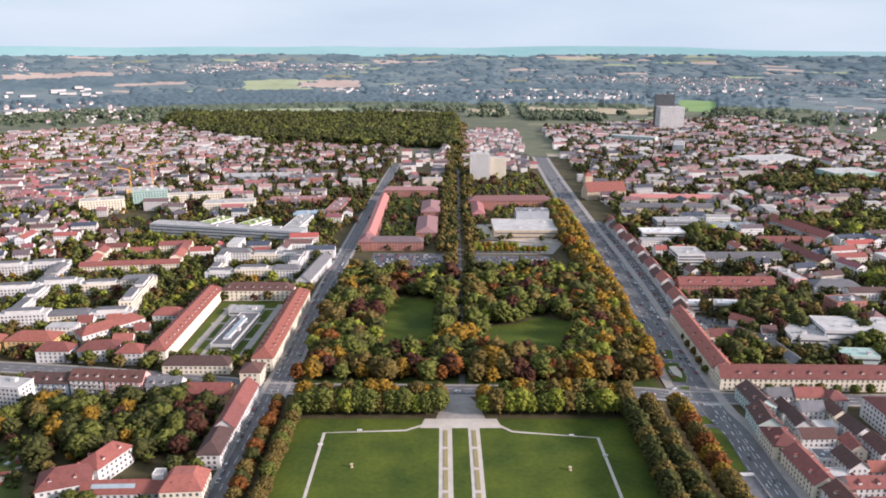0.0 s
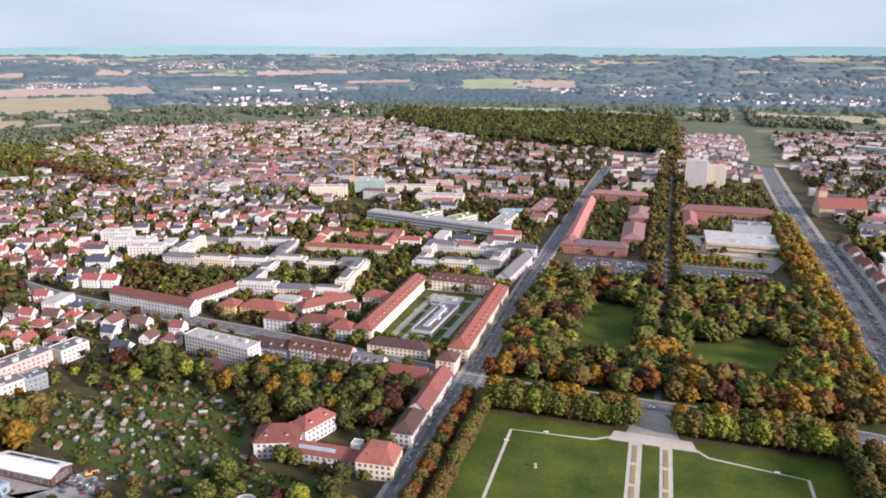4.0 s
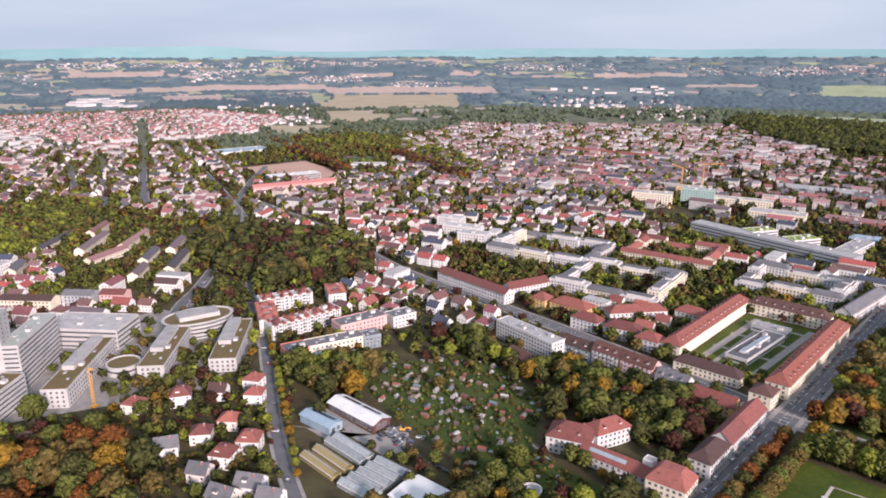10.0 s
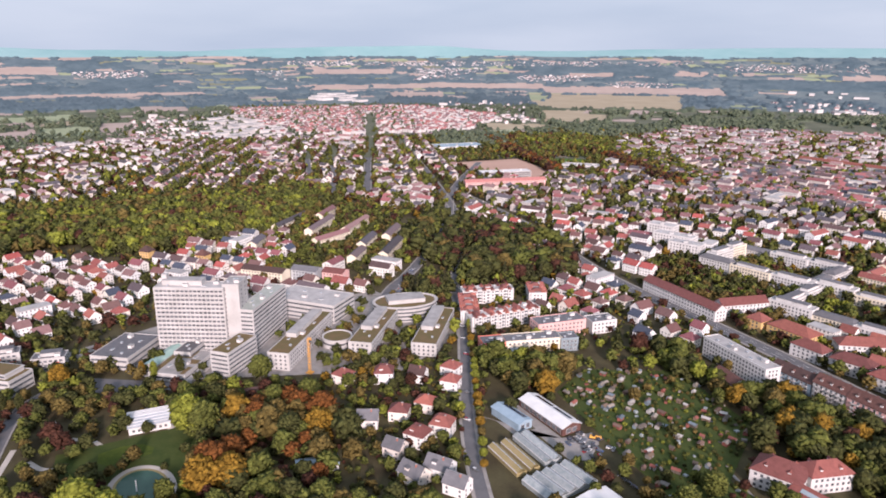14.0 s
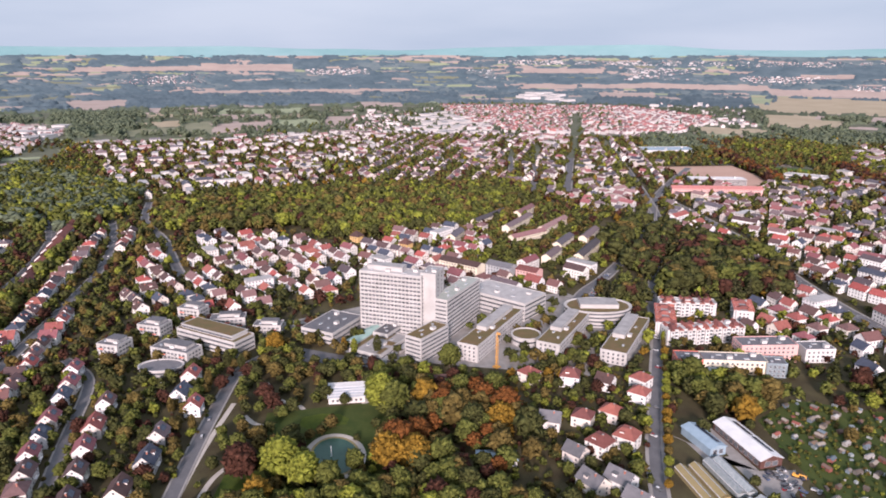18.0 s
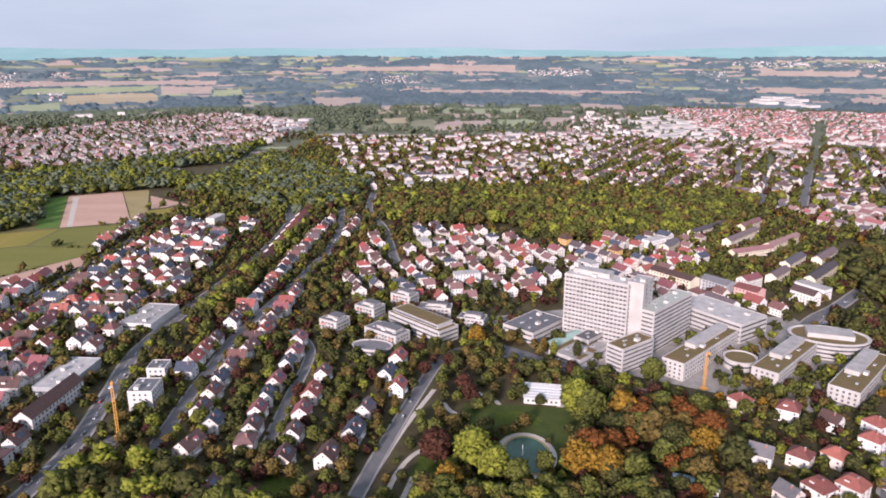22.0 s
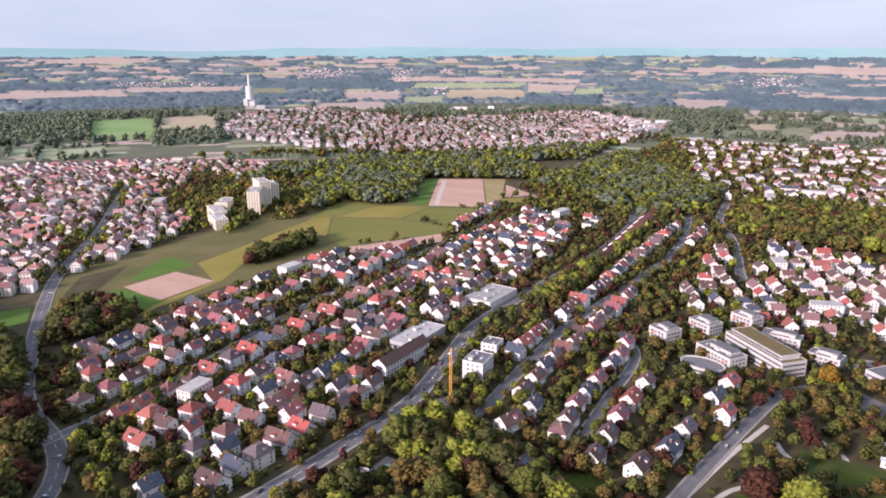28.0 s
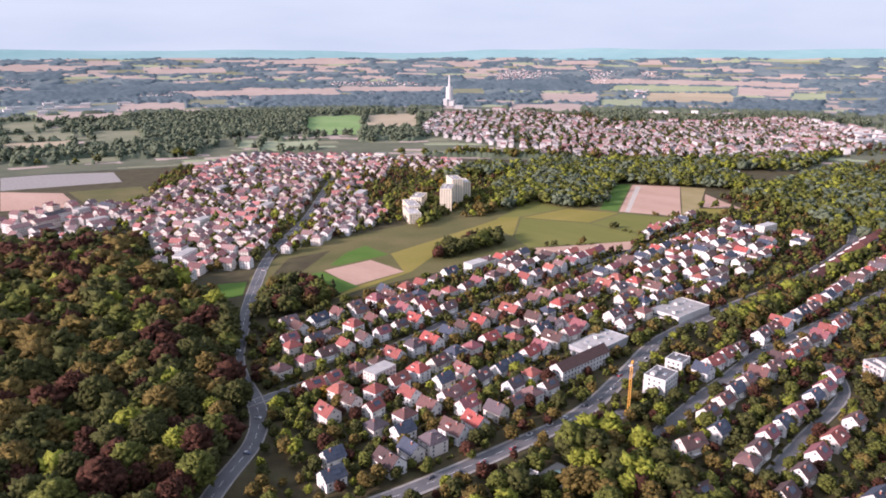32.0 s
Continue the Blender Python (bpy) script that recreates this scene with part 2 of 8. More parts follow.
# Wall tone darkened to average in windows, balconies and shade.
M["town_wall"] = material("shade_averaged_render", (0.80, 0.80, 0.80), WHITE, 0.25, 0.9, 0.0, 2.0, 0.12, palette=[(0.72, 0.69, 0.67), (0.60, 0.56, 0.53), (0.74, 0.71, 0.69), (0.66, 0.57, 0.50), (0.56, 0.53, 0.52), (0.70, 0.62, 0.58)])
# Wall and tile colours of the farthest houses, paled to hold the haze.
M["far_wall"] = material("hazed_walls", (0.52, 0.49, 0.49), (0.64, 0.60, 0.59), 0.02, 0.9, 0.0, 0.1, 0.15)
M["far_tiles"] = material("hazed_tiles", SOFT, (1.1, 1.1, 1.1), 0.02, 0.9, 0.0, 0.1, 0.15, palette=[(0.29, 0.165, 0.165), (0.21, 0.155, 0.16), (0.35, 0.20, 0.195), (0.155, 0.145, 0.16), (0.26, 0.14, 0.14), (0.31, 0.24, 0.235)])
# Leaf green paled in its base colour to stand for haze.
M["mid_wood"] = material("haze_paled_wood", (0.058, 0.080, 0.050), (0.125, 0.150, 0.095), 0.03, 0.95, 0.0, 0.2, 0.25)
# The teal of the hills is haze, put into the base colour.
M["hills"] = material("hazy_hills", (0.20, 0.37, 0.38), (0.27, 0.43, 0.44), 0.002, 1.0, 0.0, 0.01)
LEAF += ["far_wood", "mid_wood"]


# ---- building tools ----
def mesh_of(name, verts, faces, mats, index=None, smooth=False):
    me = bpy.data.meshes.new(name)
    me.from_pydata([tuple(v) for v in verts], [], [tuple(f) for f in faces])
    for k in mats:
        me.materials.append(M[k])
    if index is not None:
        me.polygons.foreach_set("material_index", np.asarray(index, dtype=np.int32))
    if smooth:
        me.polygons.foreach_set("use_smooth", [True] * len(faces))
    me.update()
    return me


def big_mesh(name, verts, tris, mats, index):
    """A joined mesh from numpy arrays of corners and triangles or quads."""
    me = bpy.data.meshes.new(name)
    k = tris.shape[1]
    me.vertices.add(len(verts))
    me.vertices.foreach_set("co", verts.astype(np.float32).ravel())
    me.loops.add(tris.size)
    me.loops.foreach_set("vertex_index", tris.astype(np.int32).ravel())
    me.polygons.add(len(tris))
    me.polygons.foreach_set("loop_start", np.arange(0, tris.size, k, dtype=np.int32))
    me.polygons.foreach_set("loop_total", np.full(len(tris), k, dtype=np.int32))
    for key in mats:
        me.materials.append(M[key])
    me.polygons.foreach_set("material_index", np.asarray(index, dtype=np.int32))
    me.update(calc_edges=True)
    me.validate()
    return me


class Shape:
    """Gathers boxes and prisms into one mesh."""

    def __init__(self):
        self.v, self.f, self.i = [], [], []

    def add(self, verts, faces, mat=0):
        o = len(self.v)
        self.v += verts
        self.f += [tuple(a + o for a in f) for f in faces]
        self.i += [mat] * len(faces)
        return self

    def box(self, x0, x1, y0, y1, z0, z1, mat=0):
        return self.add([(x0, y0, z0), (x1, y0, z0), (x1, y1, z0), (x0, y1, z0), (x0, y0, z1), (x1, y0, z1), (x1, y1, z1), (x0, y1, z1)],
                        [(0, 3, 2, 1), (4, 5, 6, 7), (0, 1, 5, 4), (1, 2, 6, 5), (2, 3, 7, 6), (3, 0, 4, 7)], mat)

    def prism(self, pts, z0, z1, mat=0, top=None):
        n = len(pts)
        area = sum(pts[k][0] * pts[(k + 1) % n][1] - pts[(k + 1) % n][0] * pts[k][1] for k in range(n))
        pts = pts if area > 0 else pts[::-1]
        self.add([(x, y, z0) for x, y in pts] + [(x, y, z1) for x, y in pts],
                 [tuple(range(n))[::-1]] + [(k, (k + 1) % n, n + (k + 1) % n, n + k) for k in range(n)], mat)
        o = len(self.v) - n
        self.f.append(tuple(range(o, o + n)))
        self.i.append(mat if top is None else top)
        return self

    def gable(self, lx, ly, z0, rise, over=0.5, thick=0.25, mat=0):
        """A gable roof with its ridge along x, with eaves and thickness."""
        a, b = lx / 2 + over, ly / 2 + over
        drop = rise * over / (ly / 2)
        t = thick
        e, r = z0 - drop, z0 + rise
        v = [(-a, -b, e), (a, -b, e), (a, 0, r), (-a, 0, r), (-a, b, e), (a, b, e)]
        v += [(x, y, z + t) for x, y, z in v]
        f = [(6, 7, 8, 9), (9, 8, 11, 10), (0, 3, 2, 1), (3, 4, 5, 2), (0, 1, 7, 6), (5, 4, 10, 11), (1, 2, 8, 7), (2, 5, 11, 8), (0, 6, 9, 3), (3, 9, 10, 4)]
        return self.add(v, f, mat)

    def hip(self, lx, ly, z0, rise, over=0.5, flat=0.0, mat=0, inset=None):
        """A hipped roof; inset: how far the ridge ends stand in from the eaves."""
        a, b = lx / 2 + over, ly / 2 + over
        i = b if inset is None else inset
        c, d = max(a - i, 0.15), max(flat, 0.12)
        e = z0 - 0.15
        v = [(-a, -b, e), (a, -b, e), (a, b, e), (-a, b, e), (-a, -b, e + 0.25), (a, -b, e + 0.25), (a, b, e + 0.25), (-a, b, e + 0.25),
             (-c, -d, z0 + rise), (c, -d, z0 + rise), (c, d, z0 + rise), (-c, d, z0 + rise)]
        f = [(0, 3, 2, 1), (0, 1, 5, 4), (1, 2, 6, 5), (2, 3, 7, 6), (3, 0, 4, 7), (4, 5, 9, 8), (5, 6, 10, 9), (6, 7, 11, 10), (7, 4, 8, 11), (8, 9, 10, 11)]
        return self.add(v, f, mat)

    def walls_gable(self, lx, ly, z1, rise, mat=0):
        """Walls with pointed gable ends, ridge along x."""
        a, b = lx / 2, ly / 2
        v = [(-a, -b, 0), (a, -b, 0), (a, b, 0), (-a, b, 0), (-a, -b, z1), (a, -b, z1), (a, b, z1), (-a, b, z1), (-a, 0, z1 + rise), (a, 0, z1 + rise)]
        f = [(0, 3, 2, 1), (0, 1, 5, 4), (2, 3, 7, 6), (1, 2, 6, 9, 5), (3, 0, 4, 8, 7), (4, 5, 9, 8), (6, 7, 8, 9)]
        return self.add(v, f, mat)

    def mesh(self, name, *mats, smooth=False):
        return mesh_of(name, self.v, self.f, mats, self.i, smooth)


def child(name, me, parent, m=None, label=""):
    ob = new(name, me)
    ob.parent = parent
    if m is not None:
        ob.matrix_basis = m
    if label:
        ob["label"] = label
    return ob


# ---- plan of what stands where, on a 2 m raster ----
X0, Y0, CELL = -3800, -2800, 2.0
TAKEN = np.zeros((2900, 3100), dtype=bool)


def inside(pts, x, y):
    ok = np.zeros(np.shape(x), dtype=bool)
    for (ax, ay), (bx, by) in zip(pts, pts[1:] + pts[:1]):
        if ay != by:
            ok ^= ((ay > y) != (by > y)) & (x < (bx - ax) * (y - ay) / (by - ay) + ax)
    return ok


def mark(pts):
    """Keep a polygon of the plan free of scattered things."""
    xs, ys = [p[0] for p in pts], [p[1] for p in pts]
    i0, i1 = max(int((min(xs) - X0) / CELL), 0), min(int((max(xs) - X0) / CELL) + 2, TAKEN.shape[0])
    j0, j1 = max(int((min(ys) - Y0) / CELL), 0), min(int((max(ys) - Y0) / CELL) + 2, TAKEN.shape[1])
    gx, gy = np.meshgrid(X0 + CELL * np.arange(i0, i1), Y0 + CELL * np.arange(j0, j1), indexing="ij")
    TAKEN[i0:i1, j0:j1] |= inside(pts, gx, gy)


def taken(x, y):
    return TAKEN[int((x - X0) / CELL), int((y - Y0) / CELL)]


def oblong(x, y, lx, ly, ang):
    c, s = math.cos(radians(ang)), math.sin(radians(ang))
    return [(x + c * a - s * b, y + s * a + c * b) for a, b in ((-lx / 2, -ly / 2), (lx / 2, -ly / 2), (lx / 2, ly / 2), (-lx / 2, ly / 2))]


# ---- ground ----
def disc(name, radii, height, mat, n=144):
    v, f = [], []
    for r in radii:
        for k in range(n):
            a = 2 * math.pi * k / n
            v.append((r * math.sin(a), r * math.cos(a), height(r, a)))
    for j in range(len(radii) - 1):
        for k in range(n):
            f.append((j * n + k, j * n + n + k, j * n + n + (k + 1) % n, j * n + (k + 1) % n)[::-1])
    if radii[0] < 20:
        f.append(tuple(range(n))[::-1])
    return new(name, mesh_of(name, v, f, [mat], smooth=True))


def far_height(r, a):
    """Land beyond the town climbs gently towards a rim of low hills."""
    if r < 3700:
        return 0.0
    t = (r - 3700) / 1000
    z = HEIGHT - r * 0.0605 * (4850 - r) / 1150
    roll = noise.noise(Vector((math.sin(a) * 5.0 + 7, math.cos(a) * 5.0, r * 0.0022)))
    return z + 7 * roll * min(t * 3, 1)


def rim_height(r, a):
    hills = noise.noise(Vector((math.sin(a) * 3.1, math.cos(a) * 3.1 + 4, 2.0))) + 0.4 * noise.noise(Vector((math.sin(a) * 9, math.cos(a) * 9, 5.0)))
    return HEIGHT - 62 + (r - 4600) / 280 * (56 + 36 * hills)


tagged(disc("ground", [10, 200, 400, 800, 1500], lambda r, a: 0.0, "soil"), "dark green garden ground of the town, uneven grass and soil", "ground", kind="structure")
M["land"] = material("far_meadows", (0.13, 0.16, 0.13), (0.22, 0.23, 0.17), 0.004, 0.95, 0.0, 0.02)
# Pasture green turned bluish: the haze is in the base colour.
M["far_dark"] = material("hazed_pasture", (0.105, 0.145, 0.160), (0.170, 0.207, 0.212), 0.012, 0.95, 0.0, 0.06)
# Stubble and ripe tones are muted to carry haze in the colour.
M["far_tan"] = material("far_stubble", (0.36, 0.280, 0.245), (0.44, 0.345, 0.300), 0.010, 0.95, 0.0, 0.05)
M["far_yellow"] = material("far_ripe_field", (0.35, 0.285, 0.19), (0.42, 0.345, 0.24), 0.010, 0.95, 0.0, 0.05)
M["far_pale"] = material("far_pale_field", (0.25, 0.29, 0.17), (0.33, 0.36, 0.23), 0.010, 0.95, 0.0, 0.05)
M["far_olive"] = material("far_olive_field", (0.17, 0.18, 0.11), (0.24, 0.235, 0.15), 0.010, 0.95, 0.0, 0.05)
M["far_rough"] = material("far_rough_pasture", (0.085, 0.098, 0.062), (0.140, 0.145, 0.095), 0.012, 0.95, 0.0, 0.06)
M["far_green"] = material("far_green_field", (0.15, 0.26, 0.08), (0.21, 0.31, 0.12), 0.010, 0.95, 0.0, 0.05)
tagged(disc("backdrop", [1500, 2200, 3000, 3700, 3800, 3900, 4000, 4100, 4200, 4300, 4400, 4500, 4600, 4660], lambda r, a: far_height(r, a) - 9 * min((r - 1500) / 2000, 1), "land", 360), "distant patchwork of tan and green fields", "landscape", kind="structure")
tagged(disc("backdrop_hills", [4600, 4660, 4720, 4800, 4880], rim_height, "hills", 480), "low hills along the horizon, haze put into their blue-green colour", "hills", kind="structure")


def metres(pts):
    return [(x * UNIT, y * UNIT) for x, y in pts]


LAYERS = 0


def area(name, pts, mat, z, label, category="ground", keep=True, kind="structure"):
    global LAYERS
    LAYERS += 1
    z += LAYERS * 0.0025
    pts = metres(pts)
    s = Shape().prism(pts, -0.2, z)
    if keep:
        mark(pts)
    return tagged(new(name, s.mesh(name, mat)), label, category, kind=kind)


# ---- roads: ribbons with raised pavements and painted lines ----
def offset_line(pts, d):
    out = []
    for k, p in enumerate(pts):
        a, b = Vector(pts[max(k - 1, 0)]), Vector(pts[min(k + 1, len(pts) - 1)])
        t = (b - a).normalized()
        out.append((p[0] - t.y * d, p[1] + t.x * d))
    return out


def rounded(pts, n=4):
    """A smooth line through the points."""
    out = []
    for k in range(len(pts) - 1):
        p0, p1, p2, p3 = (Vector(pts[min(max(j, 0), len(pts) - 1)]) for j in (k - 1, k, k + 1, k + 2))
        for i in range(n):
            t = i / n
            out.append(tuple(0.5 * (2 * p1 + (p2 - p0) * t + (2 * p0 - 5 * p1 + 4 * p2 - p3) * t * t + (3 * p1 - p0 - 3 * p2 + p3) * t ** 3)))
    return out + [tuple(pts[-1])]


def strip(shape, line, d0, d1, z0, z1, mat=0):
    a, b = offset_line(line, d0), offset_line(line, d1)
    for k in range(len(line) - 1):
        shape.prism([a[k], a[k + 1], b[k + 1], b[k]], z0, z1, mat)


ROADS = 0


def road(pts, width, label, side=2.0, line=True, z=0.30, clear=0.0, smooth=4):
    global ROADS
    ln = rounded(metres(pts), smooth)
    z += ROADS * 0.004
    ROADS += 1
    s = Shape()
    strip(s, ln, -width / 2, width / 2, -0.2, z)
    ob = tagged(new("road", s.mesh("road", "asphalt")), label, "road", kind="structure")
    if side:
        for sg in (-1, 1):
            w = Shape()
            strip(w, ln, sg * width / 2, sg * (width / 2 + side), -0.2, z + 0.12)
            tagged(new("pavement", w.mesh("pavement", "pave")), "pale grey pavement with a kerb along the road", "pavement", kind="structure")
    h = width / 2 + side + clear
    a, b = offset_line(ln, -h), offset_line(ln, h)
    for k in range(len(ln) - 1):
        mark([a[k], a[k + 1], b[k + 1], b[k]])
    if line:
        paint = Shape()
        run = 0.0
        for p, q in zip(ln[:-1], ln[1:]):
            p, q = Vector(p), Vector(q)
            t = (q - p).normalized()
            nrm = Vector((-t.y, t.x))
            d = 0.0
            while d < (q - p).length:
                if int((run + d) / 6) % 2 == 0:
                    a0 = p + t * d
                    a1 = p + t * min(d + 3, (q - p).length)
                    for o in ((0,) if width < 12 else (-width / 6, width / 6)):
                        paint.prism([tuple(a0 + nrm * (o - 0.11)), tuple(a1 + nrm * (o - 0.11)), tuple(a1 + nrm * (o + 0.11)), tuple(a0 + nrm * (o + 0.11))], z - 0.01, z + 0.012)
                d += 3
            run += (q - p).length
        child("lane_marking", paint.mesh("lane_marking", "paint"), ob)
    return ob


# ---- trees ----
plot = [(-105, 196), (-150, 186), (-196, 194), (-241, 204), (-254, 232), (-228, 272), (-172, 258), (-150, 215), (-110, 212)]
rng = np.random.default_rng(11)
G = (1 + 5 ** 0.5) / 2
OCT_V = np.array([(1, 0, 0), (-1, 0, 0), (0, 1, 0), (0, -1, 0), (0, 0, 1), (0, 0, -1)]) * 1.12
OCT_F = np.array([(0, 2, 4), (2, 1, 4), (1, 3, 4), (3, 0, 4), (2, 0, 5), (1, 2, 5), (3, 1, 5), (0, 3, 5)])
TET_V = np.array([(1, 1, 1), (-1, -1, 1), (-1, 1, -1), (1, -1, -1)]) * 0.86
TET_F = np.array([(0, 2, 1), (0, 3, 2), (0, 1, 3), (1, 2, 3)])


def clumps(centres, sizes, fine=True):
    """Ragged leaf clumps round the centres, as corners and triangles."""
    base, faces = (TET_V, TET_F) if fine else (OCT_V, OCT_F)
    n, k = len(centres), len(base)
    v = base[None] * sizes[:, None, None] * rng.uniform(0.55, 1.5, (n, k, 1))
    turn = rng.uniform(0, 6.28, (3, n, 1))
    x, y, z = v[:, :, 0], v[:, :, 1], v[:, :, 2]
    x, z = x * np.cos(turn[0]) - z * np.sin(turn[0]), x * np.sin(turn[0]) + z * np.cos(turn[0])
    y, z = y * np.cos(turn[2]) - z * np.sin(turn[2]), y * np.sin(turn[2]) + z * np.cos(turn[2])
    x, y = x * np.cos(turn[1]) - y * np.sin(turn[1]), x * np.sin(turn[1]) + y * np.cos(turn[1])
    v = np.stack([x, y, z * 0.8], 2) + centres[:, None]
    f = faces[None] + k * np.arange(n)[:, None, None]
    return v.reshape(-1, 3), f.reshape(-1, 3)


def crown_points(n, radius, low, high, conic=False):
    u = (np.arange(n) + 0.5) / n
    a = np.arange(n) * 2.39996 + rng.uniform(0, 6)
    if conic:
        z = low + (high - low) * u
        r = radius * (1 - u) ** 0.8 * rng.uniform(0.75, 1.1, n)
    else:
        t = 1 - 1.75 * u
        r = radius * np.sqrt(np.clip(1 - t * t, 0.02, 1)) * rng.uniform(0.62, 1.08, n)
        z = (low + high) / 2 + (high - low) / 2 * t * rng.uniform(0.85, 1.08, n)
    return np.stack([r * np.cos(a), r * np.sin(a), z], 1)


def crown_arrays(n, radius, low, high, size, conic=False):
    c = crown_points(n, radius, low, high, conic)
    s = rng.uniform(0.7, 1.25, n) * size
    if conic:
        s *= np.linspace(1.15, 0.45, n)
    v, f = clumps(c, s)
    if n > 30:
        core = np.array([[0, 0, low + (high - low) * (0.35 if conic else 0.5)]])
        cv, cf = clumps(core, np.array([radius * 0.72]), False)
        cv[:, 2] = core[0, 2] + (cv[:, 2] - core[0, 2]) * (high - low) / (2.2 * radius)
        v, f = np.concatenate([v, cv]), np.concatenate([f, cf + len(v)])
    return v, f


# shape: radius, foot of crown, top
FORMS = [(4.6, 2.6, 12.5), (5.6, 2.8, 15.5), (3.6, 2.2, 9.5), (2.2, 1.5, 13.0), (6.8, 3.0, 17.5)]
LOD = {0: 175, 1: 42, 2: 13, 3: 5}
SIZE = {0: 1.12, 1: 2.0, 2: 2.9, 3: 4.0}
CROWNS = {}
for q in LOD:
    for k, (r, lo, hi) in enumerate(FORMS):
        CROWNS[q, k] = [crown_arrays(int(LOD[q] * (1.35 if k in (1, 4) else 1)), r, lo, hi, SIZE[q] * r / 4.8) for _ in range(3)]
    CROWNS[q, 5] = [crown_arrays(LOD[q], 3.2, 1.5, 17.0, SIZE[q] * 0.85, True) for _ in range(3)]


def trunk_mesh(height, r):
    s = Shape()
    ring = [(math.cos(k * math.pi / 3), math.sin(k * math.pi / 3)) for k in range(6)]

    def limb(a, b, ra, rb):
        a, b = Vector(a), Vector(b)
        q = (b - a).to_track_quat("Z", "Y")
        v = [tuple(a + q @ Vector((c * ra, d * ra, 0))) for c, d in ring] + [tuple(b + q @ Vector((c * rb, d * rb, 0))) for c, d in ring]
        s.add(v, [(k, (k + 1) % 6, 6 + (k + 1) % 6, 6 + k) for k in range(6)] + [tuple(range(6, 12))])
    limb((0, 0, -0.3), (0, 0, height), r, r * 0.55)
    for k in range(4):
        a = k * 1.7
        limb((0, 0, height * (0.55 + 0.1 * k)), (math.cos(a) * height * 0.4, math.sin(a) * height * 0.4, height * (0.95 + 0.1 * k)), r * 0.45, r * 0.15)
    return s.mesh("trunk", "bark")


TRUNKS = [trunk_mesh(hi * 0.6, 0.06 * r + 0.08) for r, lo, hi in FORMS + [(3.2, 1.5, 17.0)]]
LEAF_NAME = {"leaf_green": "mid-green", "leaf_lime": "bright yellow-green", "leaf_dark": "dark green", "leaf_olive": "olive-brown autumn", "leaf_gold": "golden autumn", "leaf_rust": "rust-orange autumn", "leaf_maroon": "dark maroon", "leaf_conifer": "dark conifer"}
TREES = {}
TREE_COUNT = 0
HEAP = {}


def tree_thing(x, y, form, leaf, scale, group="", where="in a garden"):
    """A single tree: trunk with limbs, and a crown of clumps."""
    global TREE_COUNT
    key = (form, leaf, group)
    m = Matrix.Translation((x, y, 0)) @ Matrix.Rotation(rng.uniform(0, 6.28), 4, "Z") @ Matrix.Scale(scale, 4)
    TREE_COUNT += 1
    if key in TREES:
        t = copy_thing(TREES[key], Matrix.Identity(4))
    else:
        t = TREES[key] = new("tree", TRUNKS[form])
        v, f = CROWNS[0, form][len(TREES) % 3]
        child("crown", big_mesh("crown", v, f, [leaf], np.zeros(len(f))), t)
        tagged(t, LEAF_NAME[leaf] + (" conifer " if form == 5 else " leafy tree ") + where, "tree", group)
    t.matrix_basis = m
    return t


def heap_tree(store, x, y, form, leaf, scale, lod, z=0.0):
    HEAP.setdefault((store, lod), []).append((x, y, z, form, LEAF.index(leaf), scale, rng.uniform(0, 6.28), rng.integers(3)))


def build_heaps():
    for (store, lod), items in HEAP.items():
        vs, fs, ix, o = [], [], [], 0
        for x, y, z, form, leaf, sc, a, k in items:
            v, f = CROWNS[lod, form][k]
            c, s = math.cos(a) * sc, math.sin(a) * sc
            w = np.stack([v[:, 0] * c - v[:, 1] * s + x, v[:, 0] * s + v[:, 1] * c + y, v[:, 2] * sc + z], 1)
            vs.append(w)
            fs.append(f + o)
            ix.append(np.full(len(f), leaf))
            o += len(w)
        me = big_mesh(store, np.concatenate(vs), np.concatenate(fs), LEAF, np.concatenate(ix))
        tagged(new(store, me), HEAP_LABEL[store], "trees", kind="stuff")


def spread(pts, step, jitter=0.45):
    xs, ys = [p[0] for p in pts], [p[1] for p in pts]
    gx, gy = np.meshgrid(np.arange(min(xs), max(xs), step), np.arange(min(ys), max(ys), step), indexing="ij")
    gx = gx + rng.uniform(-jitter, jitter, gx.shape) * step
    gy = gy + rng.uniform(-jitter, jitter, gy.shape) * step
    ok = inside(pts, gx, gy)
    return list(zip(gx[ok], gy[ok]))


def pick_from(mix, at=None):
    """A leaf of the mix; at: a value from 0 to 1 that picks it."""
    q = (rng.random() if at is None else at) * sum(mix.values())
    for k, w in mix.items():
        q -= w
        if q <= 0:
            return k
    return k


def lod_of(x, y, scale=1.0):
    d = math.hypot(x, y) / max(scale, 0.55)
    return 0 if d < 360 else 1 if d < 640 else 2 if d < 980 else 3


def wood(store, pts, step, mix, forms=(0, 1, 2), scale=(0.8, 1.15), chance=1.0, keep=False):
    """Fill a polygon of the plan with trees, leaving roads, houses and lawns free."""
    for x, y in spread(metres(pts), step):
        if -360 < x < -145 and 255 < y < 385 and inside(metres(plot), np.array(x), np.array(y)) and rng.random() < 0.84:
            continue
        if (keep or not taken(x, y)) and rng.random() < chance:
            alike = 2.7 * noise.noise(Vector((x * 0.021, y * 0.021, 7.0))) + 0.5
            leaf = pick_from(mix, alike - math.floor(alike) if rng.random() < 0.5 else None)
            form = 5 if leaf == "leaf_conifer" else int(rng.choice(forms))
            size = rng.uniform(*scale)
            heap_tree(store, x, y, form, leaf, size, lod_of(x, y, size))


